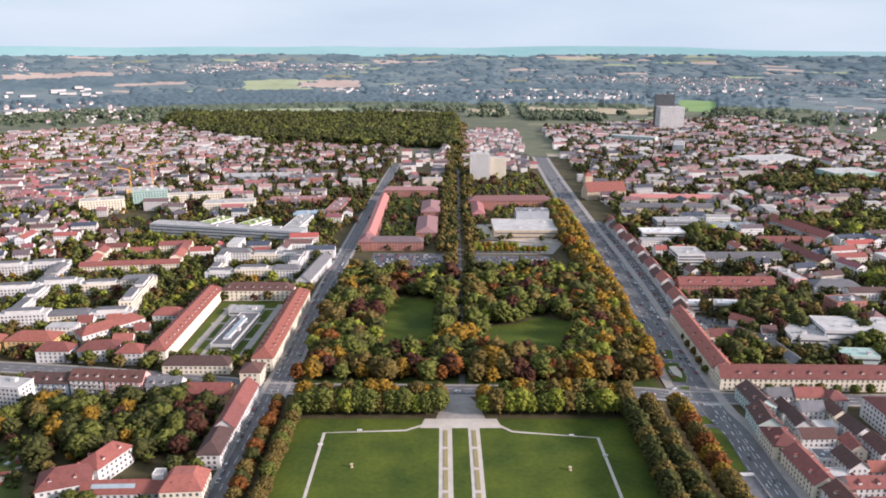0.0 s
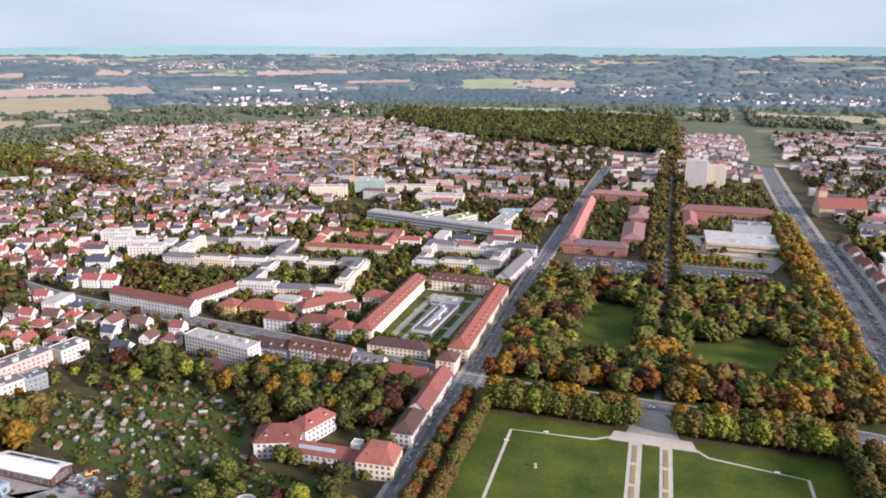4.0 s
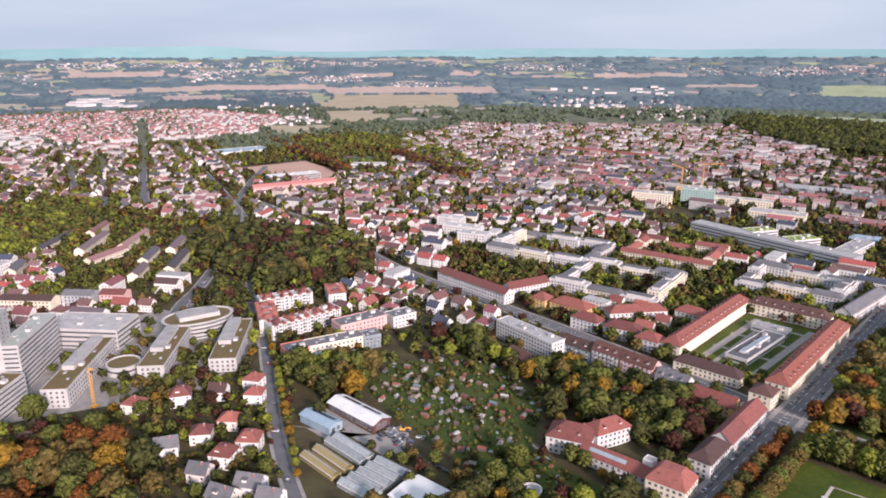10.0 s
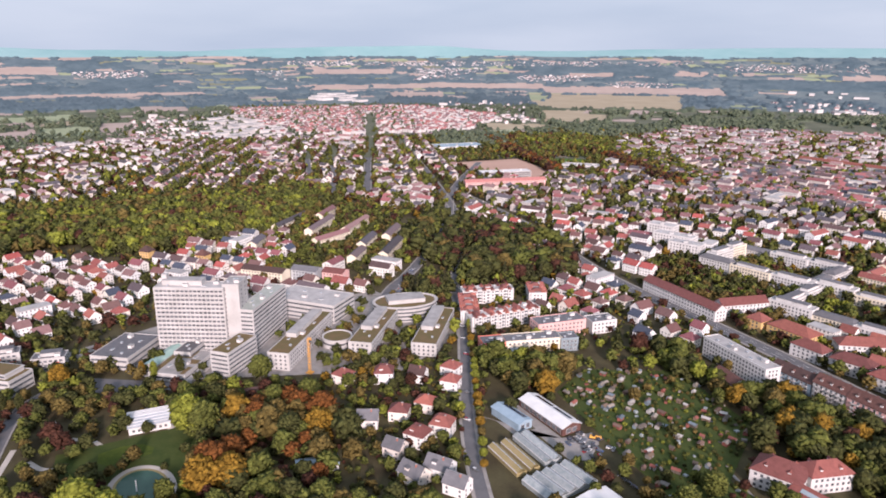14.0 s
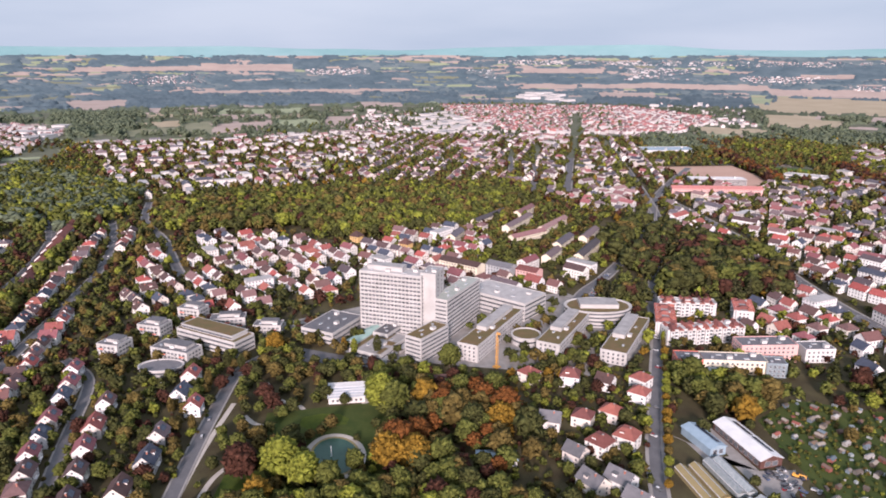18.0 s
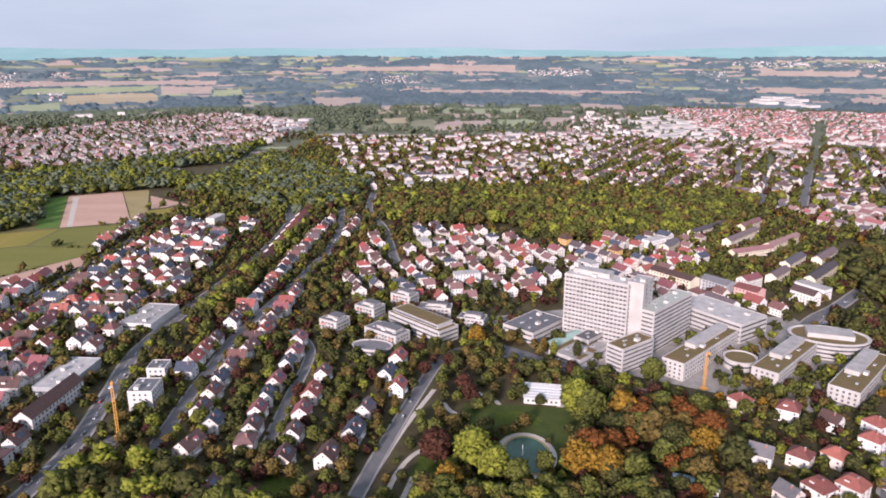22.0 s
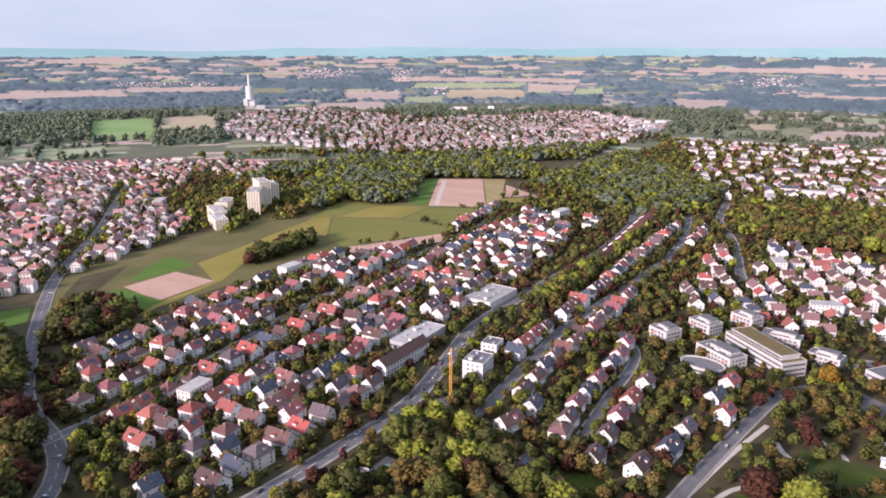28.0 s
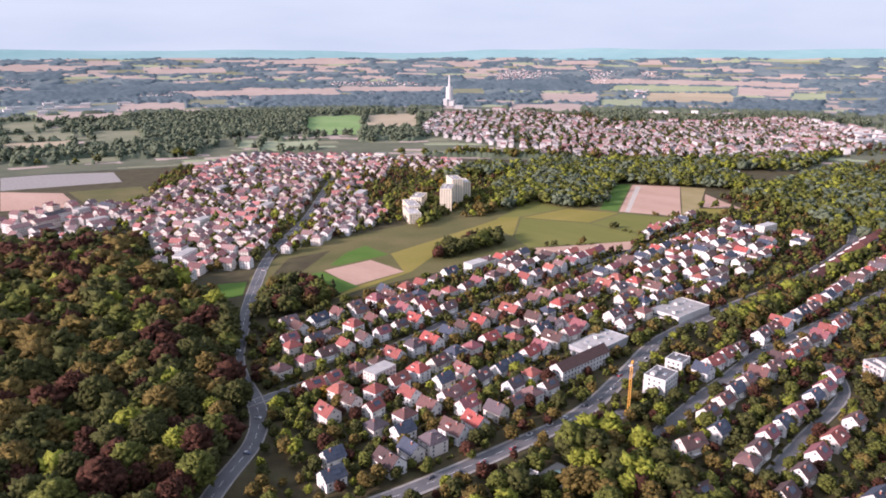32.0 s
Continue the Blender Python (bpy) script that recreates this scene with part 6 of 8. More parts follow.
for line in ([(-276, 10), (-284, 2), (-290, -12), (-300, -18)], [(-276, 24), (-286, 32), (-298, 36), (-306, 40)], [(-268, 32), (-284, 34)], [(-245, -25), (-228, -28), (-215, -30)], [(-313, -23), (-274, -34), (-232, -43), (-215, -46)]):
    s = Shape()
    for p, q in zip(metres(line)[:-1], metres(line)[1:]):
        mark(oblong((p[0] + q[0]) / 2, (p[1] + q[1]) / 2, math.dist(p, q) + 4, 9, math.degrees(math.atan2(q[1] - p[1], q[0] - p[0]))))
    strip(s, rounded(metres(line)), -1.6, 1.6, -0.2, 0.07)
    tagged(new("path", s.mesh("path", "gravel")), "pale gravel garden path", "path", kind="structure")
area("oval_lawn", [(-292, 7), (-293.5, 16), (-291, 24), (-286, 27.5), (-281.5, 26), (-281, 16), (-281, 9), (-285, 6)], "grass", 0.09, "small mown lawn between garden paths", "lawn")
for line in ([(-279, 30), (-288, 31), (-296, 33), (-296.5, 22), (-296, 9), (-290, 3), (-282, 3), (-276, 8)], [(-279, 30), (-268, 34), (-258, 37), (-256, 44)], [(-299, 35), (-303, 46), (-305, 58)], [(-226, -35), (-240, -33), (-252, -29), (-259, -24), (-264, -18)], [(-331, -8), (-318, -5), (-311, -2), (-304, 6), (-297, 9)]):
    s = Shape()
    for p, q in zip(metres(line)[:-1], metres(line)[1:]):
        mark(oblong((p[0] + q[0]) / 2, (p[1] + q[1]) / 2, math.dist(p, q) + 4, 9, math.degrees(math.atan2(q[1] - p[1], q[0] - p[0]))))
    strip(s, rounded(metres(line)), -1.5, 1.5, -0.2, 0.075)
    tagged(new("path", s.mesh("path", "gravel")), "pale gravel garden path", "path", kind="structure")
building("garden_hall", "garden hall with a ribbed white glass roof", -308, 29, 17, 15, 84, 1, "white_wall", "gable", "metal", 1.6, storey=4.0, faces="Y", bay=3)
for k in range(7):
    rib = child("rib", Shape().box(-12, 12, -0.25, 0.25, 0, 0.3).mesh("rib", "white_roof"), bpy.data.objects["garden_hall"], pose(0, (k - 3) * 3.0, 4.95 + 1.6 * (1 - abs(k - 3) / 3.6)))
building("garden_house", "small orange-roofed garden house", -292, 56, 9, 6, 130, 1, "cream_wall", "hip", "red_roof", 2.5, faces="X")
building("long_shed", "long low red-roofed shed along the hedge", -313, 71.5, 20, 4, 72, 1, "brick", "gable", "brown_roof", 2.0, faces="y", each=False)
building("garden_house", "small pale hut with a blue-grey roof", -301, 68, 7, 4, 20, 1, "white_wall", "gable", "blue_sheet", 1.6, faces="Y")
building("blue_pavilion", "low pavilion with a blue-grey sheet roof", -238, 81, 16, 7, 75, 1, "white_wall", "gable", "blue_sheet", 1.6, faces="X")

# ---- pool garden beside the main road ----
pool_ring = [(-199.5 + (4.2 + 1.2 * math.sin(k * 0.9)) * math.cos(k * 6.2832 / 20), -145.5 + 3.4 * math.sin(k * 6.2832 / 20)) for k in range(20)]
area("pool_terrace", [(-206, -152), (-193, -152), (-193, -139), (-206, -139)], "pave", 0.05, "pale paving round a small pool", "terrace")
area("pool", pool_ring, "teal", 0.12, "small turquoise garden pool", "pool")
area("lane_parking", [(-238, -160), (-262, -160), (-262, -153), (-238, -153)], "asphalt", 0.05, "small asphalt parking place", "car park")
for k in range(4):
    put_car(-243 - k * 4.6, -156, 85, 0.3)

building("pool_hut", "small flat grey hut beside the pool", -188.5, -151, 5, 4, 10, 1, "white_wall", "flat", "grey_roof", faces="x", bay=3)
building("pool_hut", "small white garden hut", -222, -155.5, 5, 3.5, 20, 1, "white_wall", "gable", "white_roof", 1.2, faces="x", bay=3)
area("garden_lawn", [(-226, -84), (-236, -82), (-236, -72), (-224, -70)], "grass", 0.06, "small lawn between gardens", "lawn")
area("garden_lawn", [(-240, -28), (-256, -24), (-262, -14), (-246, -10), (-236, -16)], "grass", 0.05, "lawn between large park trees", "lawn")
building("pool_hut", "white garden hut with a red roof", -222, -84, 5, 4, 30, 1, "white_wall", "gable", "red_roof", 1.6, faces="x", bay=3)

# ---- villas below the hospital ----
for x, y, a, k, rf in ((-303, 119, 30, 3, "red_roof"), (-294, 137, 60, 5, "red_roof"), (-286, 152, 40, 2, "brown_roof"), (-284, 170, 30, 3, "red_roof"), (-271, 162, 40, 3, "red_roof"), (-257, 127, 50, 3, "red_roof"), (-258, 141, 40, 3, "red_roof"), (-234, 124, 30, 5, "red_roof"), (-236, 137, 40, 5, "red_roof"), (-258, 112, 60, 0, "grey_roof"), (-231, 112, 30, 2, "grey_roof"), (-211, 110, 20, 1, "grey_roof"), (-210, 121, 30, 1, "grey_roof"), (-197, 121, 30, 0, "grey_roof")):
    lone_house(x, y, a, k, rf)

# ---- high flats, chimney, cranes ----
for x, y, lx, a, st in ((-500, -525, 30, 40, 10), (-525, -540, 26, 60, 12), (-545, -548, 24, 60, 9), (-478, -545, 26, 35, 6), (-455, -530, 34, 60, 5), (-440, -512, 34, 60, 4)):
    building("flat_block", "pale stepped block of flats", x, y, lx, 12, a, st, "cream_wall", "flat", "flat_roof", faces="xXyY", each=False, bay=3.6)
stack = new("power_station", Shape().box(-30, 30, -20, 20, 0, 20).box(-16, 34, -22, -6, 0, 28).mesh("power_station", "white_wall"))
stack.matrix_basis = pose(-1480 * UNIT, -1545 * UNIT, 0, 0, 0, 40)
tagged(stack, "pale power station block in the valley", "power station")
for nm, z0, z1, w0, w1, lb in (("boiler_tower", 20, 76, 15.5, 14.0, "broad pale round tower"), ("chimney", 76, 122, 5.0, 3.8, "tall pale chimney")):
    ring = [(math.cos(k * 0.3927), math.sin(k * 0.3927)) for k in range(16)]
    child(nm, Shape().add([(a * w0, b * w0, z0) for a, b in ring] + [(a * w1, b * w1, z1) for a, b in ring], [(k, (k + 1) % 16, 16 + (k + 1) % 16, 16 + k) for k in range(16)] + [tuple(range(16, 32))]).mesh(nm, "white_wall"), stack, pose(0, 0, 0), lb)


def crane(x, y, h, jib, ang):
    """A tower crane: lattice mast, jib, counter-jib, cab."""
    x, y = x * UNIT, y * UNIT
    mast = Shape().box(-2.2, 2.2, -2.2, 2.2, 0, 0.8)
    for sx in (-0.6, 0.6):
        for sy in (-0.6, 0.6):
            mast.box(sx - 0.11, sx + 0.11, sy - 0.11, sy + 0.11, 0, h)
    for z in np.arange(1.5, h, 2.2):
        mast.box(-0.6, 0.6, -0.7, -0.5, z, z + 0.25).box(-0.7, -0.5, -0.6, 0.6, z, z + 0.25).box(-0.6, 0.6, 0.5, 0.7, z, z + 0.25)
    ob = new("tower_crane", mast.mesh("tower_crane", "crane"))
    ob.matrix_basis = pose(x, y, 0, 0, 0, ang)
    tagged(ob, "tall orange tower crane on a building site", "crane")
    arm = Shape().box(-jib * 0.3, jib, -0.6, -0.35, h, h + 0.25).box(-jib * 0.3, jib, 0.35, 0.6, h, h + 0.25).box(0, jib, -0.12, 0.12, h + 1.3, h + 1.55)
    for u in np.arange(0, jib, 2.0):
        arm.box(u, u + 0.2, -0.5, 0.5, h, h + 1.4)
    child("jib", arm.mesh("jib", "crane"), ob)
    child("counterweight", Shape().box(-jib * 0.3, -jib * 0.2, -0.8, 0.8, h - 1.5, h).mesh("counterweight", "flat_roof"), ob)
    child("cab", Shape().box(0.9, 2.3, -0.7, 0.7, h - 2, h).mesh("cab", "glass"), ob)


crane(-262, -155, 34, 3, 200)
crane(-321, 108, 26, 3, 30)
crane(-341, 765, 42, 40, 140)
crane(-323, 780, 48, 36, 60)
crane(58, 905, 40, 34, 170)
building("market_hall", "low white market with a grey flat roof and car park", -395, -203, 34, 20, -4, 1, "white_wall", "flat", "flat_roof", storey=5, faces="xY", band=True)
building("market_hall", "low grey works building with glass roofs", -312, -206, 34, 16, 0, 1, "metal", "flat", "flat_roof", storey=6, faces="xY", band=True)
building("brown_terrace", "dark red-roofed terrace along the road", -281, -196, 38, 8.5, -2, 3, "white_wall", "gable", "brown_roof", 4.5, faces="xy", bay=3.6)
building("flat_house", "white flats with flat grey roofs beside the crane", -291, -156, 14, 11, 5, 4, "white_wall", "flat", "grey_roof", faces="xyY", bay=3.6)
building("flat_house", "small yellow-white block of flats", -318, -162, 10, 9, 5, 3, "white_wall", "flat", "grey_roof", faces="xy", bay=3.6)

for x, y in ((-586, 69), (-553, 105)):
    building("gate_house", "small orange brick gate house with a steep roof", x, y, 9, 8, 40, 2, "ochre_wall", "hip", "brown_roof", 6, faces="XY", each=False)
for x, y, lx, a, w, t in ((-484, 134, 34, 40, "cream_wall", "brown_roof"), (-470, 160, 20, 40, "metal", "grey_roof"), (-455, 176, 16, 40, "pink_wall", "red_roof")):
    building("side_block", "plain block behind the hospital", x, y, lx, 11, a, 3, w, "gable", t, 3.0, faces="XY", each=False)
area("plaza", [(22, 545), (88, 545), (100, 575), (40, 585), (24, 570)], "pave", 0.05, "pale paved square in front of the hall", "square")
area("forum_yard", [(24, 640), (36, 590), (104, 575), (110, 660)], "gravel", 0.04, "pale yard round the hall", "yard", keep=False)
for pts in ([(-54, 572), (-26, 572), (-26, 640), (-54, 640)], [(-54, 655), (-26, 655), (-26, 760), (-54, 760)]):
    area("barrack_court", pts, "grass", 0.05, "green court between brick wings", "lawn", keep=False)

for x in range(9):
    building("terrace_house", "dark red-roofed terrace house along the main road", -518 - x * 21, -168.5 - x * 1.2, 20, 8, -3, 2, "white_wall", "gable", "red_roof", 4.5, faces="xy", each=False)
building("housing_slab", "long pink apartment slab with a red roof", -680, 480, 98, 10, 72, 4, "pink_wall", "gable", "old_roof", 3.5, faces="xXyY", each=False)
building("school_site", "long unfinished concrete building with open storeys", -745, 525, 66, 18, 72, 3, "flat_roof", "flat", "white_roof", faces="xXyY", band=True)
building("sports_hall", "flat white sports hall", -1000, 610, 80, 40, 80, 2, "white_wall", "flat", "blue_sheet", faces="", storey=4)
building("sports_hall", "low hall beside the running track", -742, 650, 50, 22, 40, 2, "white_wall", "flat", "flat_roof", faces="XY", band=True, storey=4)
for x, y, lx, ly, a, st, w, r in ((-338, 690, 40, 16, 20, 6, "cream_wall", "flat_roof"), (-305, 728, 34, 14, 20, 7, "teal", "flat_roof"), (-322, 748, 30, 14, 20, 6, "ochre_wall", "flat_roof"), (-262, 742, 56, 14, 14, 4, "cream_wall", "flat_roof"), (-215, 702, 50, 20, 10, 4, "cream_wall", "flat_roof"), (-235, 765, 30, 16, 10, 5, "pink_wall", "flat_roof"), (-228, 870, 80, 22, 8, 3, "metal", "flat_roof"), (-165, 846, 40, 30, 8, 4, "brick", "grey_roof"), (-131, 624, 56, 14, 85, 3, "white_wall", "flat_roof"), (-128, 672, 34, 16, 12, 2, "blue_sheet", "blue_sheet"), (-150, 730, 60, 16, 6, 3, "brick", "old_roof"), (-105, 700, 60, 14, 86, 3, "brick", "old_roof")):
    building("institute", "large flat-roofed institute block", x, y, lx, ly, a, st, w, "flat", r, faces="XYx", each=False, bay=3.8, win=(2.0, 1.6))
for x, y, lx in ((-395, 452, 34), (-372, 440, 26), (-425, 470, 24)):
    building("flat_block", "plain white block of flats", x, y, lx, 12, 18, 5, "white_wall", "flat", "flat_roof", faces="XYx", each=False, bay=3.6)
building("terrace_bar", "long white bar with a bright red roof", -556, 968, 140, 11, 4, 3, "white_wall", "gable", "red_roof", 4, faces="Y", each=False)

# ---- fields and sports ground ----
area("meadow", [(-190, -385), (-330, -372), (-430, -360), (-520, -330), (-650, -315), (-760, -470), (-620, -560), (-420, -500), (-300, -505), (-235, -455)], "rough_meadow", 0.02, "rough olive meadow between fields and gardens", "meadow", keep=False)
for nm, pts, mt, lb in (
        ("vineyard", [(-475, -437), (-506, -459), (-540, -468), (-524, -447), (-462, -401)], "stubble", "yellow-green vineyard on the slope"),
        ("vineyard", [(-509, -460), (-595, -488), (-591, -441), (-526, -447)], "vines", "green vineyard on the slope"),
        ("vineyard", [(-460, -397), (-522, -443), (-552, -385), (-551, -328), (-528, -318), (-445, -368)], "vines", "green vineyard on the slope"),
        ("vineyard", [(-525, -444), (-590, -438), (-612, -390), (-555, -386)], "stubble", "yellow-green vineyard on the slope"),
        ("vineyard", [(-555, -383), (-611, -387), (-634, -332), (-554, -328)], "vines", "green vineyard on the slope"),
        ("vineyard", [(-690, -344), (-720, -312), (-705, -290), (-660, -328)], "stubble", "yellow-green vineyard on the slope"),
        ("yellow_field", [(-788, -419), (-799, -393), (-666, -333), (-647, -339)], "dry", "ripe yellow field beside the bare field"),
        ("dry_field", [(-766, -376), (-722, -314), (-699, -344)], "crop", "small pale reddish field"),
        ("brown_field", [(-757, -466), (-788, -420), (-642, -338), (-617, -393)], "crop", "reddish bare field"),
        ("field_track", [(-752, -458), (-755, -453), (-622, -384), (-620, -388)], "gravel", "pale track across the bare field"),
        ("green_field", [(-611, -413), (-617, -395), (-757, -468), (-745, -482)], "meadow", "bright green strip of field"),
        ("dry_field", [(-439, -368), (-528, -318), (-500, -306), (-430, -340)], "crop", "pale reddish field edge"),
        ("dry_meadow", [(-349, -433), (-401, -440), (-511, -457), (-469, -420), (-383, -411), (-330, -385), (-273, -378), (-252, -375), (-276, -385), (-325, -388)], "stubble", "dry yellow meadow"),
        ("vivid_field", [(-294, -440), (-324, -460), (-349, -467), (-346, -432), (-300, -435)], "meadow", "vivid green field"),
        ("bare_field", [(-284, -432), (-326, -430), (-326, -389), (-278, -388)], "crop", "pale reddish bare field"),
        ("bare_field", [(-248, -447), (-281, -478), (-318, -474), (-272, -442)], "soil", "dark brown ploughed field"),
        ("green_strip", [(-248, -436), (-281, -430), (-280, -384), (-262, -382), (-253, -422)], "meadow", "green strip beside the road"),
        ("green_strip", [(-165, -450), (-200, -462), (-228, -447), (-212, -423), (-177, -429)], "meadow", "green strip at the wood's edge"),
        ("sports_pitch", [(-803, 650), (-767, 679), (-800, 715), (-850, 690)], "meadow", "vivid green sports pitch"),
        ("bare_ground", [(-879, 509), (-690, 530), (-740, 600), (-861, 629)], "crop", "bare building ground")):
    area(nm, pts, mt, 0.05, lb, "field")
track = [(-785 + 44 * math.cos(k * 6.2832 / 24), 690 + 30 * math.sin(k * 6.2832 / 24)) for k in range(24)]
area("running_track", track, "coral_wall", 0.03, "red running track round the pitch", "track", keep=False)


# ---- house rows of the eastern slope ----
row((-160, -268), (-560, -284), 30)
row((-152, -243), (-420, -262), 19)
row((-176, -216), (-330, -228), 12)
row((-146, -194), (-256, -192), 9)
lone_house(-131, -201, 175, 0)
lone_house(-139, -212, 175, 2)
row((-160, -296), (-620, -321), 34)
row((-178, -316), (-600, -341), 30)
row((-196, -338), (-330, -352), 9)
row((-306, -128.5), (-650, -119), 28)
row((-300, -150), (-650, -145), 26)



for x, y, a, k in ((-362, -102, 172, 2), (-345, -100, 176, 0), (-331, -100, 178, 2), (-310, -100, 178, 0), (-295, -100, 180, 2), (-281, -100, 182, 2), (-267, -98, 180, 0), (-255, -97, 184, 3),
                   (-299, -80, 178, 1), (-281, -80, 182, 0), (-263, -79, 178, 2), (-244, -78, 180, 0), (-247, -61, 172, 1), (-266, -54, 172, 1), (-285, -52, 170, 2), (-322, -47, 165, 0), (-341, -44, 168, 0), (-320, -79, 176, 2),
                   (-251, -119, 165, 4), (-281, -126, 176, 0), (-270, -116, 178, 2), (-297, -127, 178, 0), (-222, -100, 170, 0), (-308, -40, 170, 2)):
    lone_house(x, y, a, k)

# ---- quarters of the town ----
quarter([(-165, -200), (-640, -210), (-640, -290), (-400, -270), (-165, -262)], -2, 14.5, 16, 0.95)
quarter([(-165, -305), (-640, -325), (-640, -350), (-330, -365), (-200, -350)], -3, 15, 15, 0.9)
quarter([(-444, -98), (-640, -100), (-610, 9), (-555, 63), (-452, 45), (-431, -23)], 25, 17, 20, 0.9)
quarter([(-655, 610), (-960, 930), (-997, 1169), (-566, 1517), (-326, 1247), (-230, 830), (-353, 640), (-493, 616)], 12, 17, 24, 0.78, long=0.12, flat=0.10)
quarter([(-572, 348), (-800, 443), (-720, 600), (-559, 640), (-360, 600), (-350, 446), (-399, 380)], 25, 18, 22, 0.8, long=0.12)
for x, y, ln, a in ((-566, 151, 30, 146), (-597, 218, 66, 138), (-581, 246, 60, 134), (-550, 210, 46, 116), (-623, 199, 66, 133), (-491, 208, 32, 139), (-496, 240, 58, 139), (-525, 232, 40, 139), (-540, 262, 44, 139), (-640, 240, 44, 138)):
    building("housing_slab", "long pale apartment slab with a muted brown roof", x, y, ln * 0.85, 7.5, a, 3, "cream_wall", "gable", "town_roof", 3.2, faces="Yy", each=False, bay=3.6)
halls([(-928, 1193), (-857, 1294), (-768, 1237), (-710, 1009), (-757, 972)], 30, 62)
halls([(-2460, 900), (-2310, 1020), (-1990, 876), (-2120, 770)], 20, 90)
halls([(-1492, -459), (-1665, -407), (-1483, -368), (-1316, -395)], 70, 70)
halls([(-354, 1024), (-318, 1230), (-391, 1290), (-430, 1080)], 10, 50)
terrace_rows([(-871, 105), (-1280, 204), (-1258, 441), (-978, 427), (-806, 308), (-817, 193)], 153, 43)
terrace_rows([(-715, 385), (-1010, 460), (-1239, 641), (-1180, 660), (-760, 470)], 158, 38)
terrace_rows([(-520, 640), (-640, 720), (-600, 900), (-430, 960), (-330, 860), (-400, 700)], 25, 32)
halls([(-1640, 300), (-1720, 440), (-1320, 432), (-1280, 290)], 27, 46)
quarter([(-968, 257), (-1295, 352), (-1194, 560), (-726, 520), (-495, 422), (-589, 336), (-749, 288)], 25, 18, 23, 0.9, long=0.2)
quarter([(-1958, 472), (-1795, 948), (-1433, 996), (-1209, 765), (-1233, 558), (-1340, 389)], 30, 18, 24, 0.9, roof="old_roof")
quarter([(-924, -203), (-1286, -273), (-1366, 176), (-1074, 330), (-784, 297), (-851, 106), (-800, -118)], 15, 22, 27, 0.66, long=0.3, flat=0.16)
quarter([(-938, -1064), (-1244, -1346), (-1471, -1290), (-1372, -870), (-1768, -641), (-1538, -370), (-1214, -376), (-1027, -423), (-863, -692)], 40, 19, 24, 1.0, long=0.08, flat=0.06)
quarter([(-227, -726), (-314, -800), (-444, -957), (-525, -1009), (-659, -883), (-725, -728), (-640, -660), (-610, -740), (-484, -663), (-431, -534), (-374, -505), (-307, -494), (-242, -470), (-196, -476), (-195, -534), (-218, -603), (-230, -675)], 35, 13.5, 18, 1.0, roof="old_roof")
quarter([(-147, -785), (-222, -815), (-256, -745), (-219, -686), (-193, -626), (-115, -589), (-106, -597)], 20, 12, 20, 0.95, roof="old_roof", long=0.2)

quarter([(198, 1427), (674, 1662), (737, 1182), (500, 640), (166, 639)], 3, 19, 24, 0.74, long=0.26, flat=0.16)
quarter([(166, 639), (411, 640), (300, 420), (300, 325), (148, 325), (154, 475)], 3, 21, 24, 0.85, long=0.45, flat=0.2)
quarter([(30, 930), (140, 930), (155, 1400), (40, 1400)], 3, 17, 22, 0.9)
quarter([(-70, 800), (0, 800), (10, 1130), (-350, 1200), (-230, 830)], 8, 20, 26, 0.6, long=0.2)
quarter([(-240, 640), (-80, 640), (-80, 820), (-230, 830), (-320, 700)], 5, 34, 34, 0.7, long=0.6)
quarter([(-350, 330), (-560, 350), (-540, 410), (-400, 400), (-330, 380)], 15, 17, 20, 0.92)
quarter([(-300, 250), (-380, 285), (-370, 335), (-250, 328), (-240, 300)], 5, 18, 22, 0.85)
quarter([(-420, 120), (-480, 150), (-470, 230), (-420, 215)], 40, 24, 22, 0.8, long=0.3)


quarter([(-330, 505), (-420, 500), (-480, 600), (-350, 640), (-250, 600), (-270, 555)], 8, 22, 25, 1.0, long=0.5)
quarter([(-195, 528), (-90, 522), (-85, 578), (-190, 575)], 5, 20, 22, 1.0, long=0.4)
quarter([(-180, 330), (-260, 330), (-260, 390), (-160, 410)], 5, 18, 20, 1.0, roof="red_roof")
for pts, mt, lb in (([(-182, -947), (-233, -890), (-223, -798), (-157, -831)], "crop", "pale reddish field beside the village"), ([(-240, -893), (-316, -870), (-301, -790), (-232, -800)], "rough_meadow", "olive field beside the village"), ([(-209, -1070), (-328, -1000), (-310, -918), (-184, -955)], "pave", "grey works yard beside the country road")):
    area("valley_field", pts, mt, 0.05, lb, "field")
row((-530, -62), (-640, -86), 8)
row((-530, -78), (-640, -102), 8)
quarter([(-430, 60), (-560, 70), (-600, 110), (-600, 200), (-500, 150), (-440, 128)], 35, 18, 19, 0.85)


# ---- far land: fields, woods, villages and works on the plain and the rising land ----
# each row: bearing to the left of north from and to in degrees, distance from and to in metres, and a kind
WOODS_NORTH = [
    (1.1, 27.1, 2660, 3780), (15.8, 31.3, 3990, 4210), (-11.8, -6.6, 2280, 2470), (-2.1, 3.8, 2760, 3490), (-16.3, -2.5, 3790, 3900),
    (-23.5, -20.8, 2410, 3830), (-6.5, -2.5, 2770, 3420), (27.2, 31.7, 2470, 2750), (9.4, 26.9, 2670, 3770), (24.9, 38.6, 3890, 4080),
    (33.4, 41.5, 2110, 2430),
]
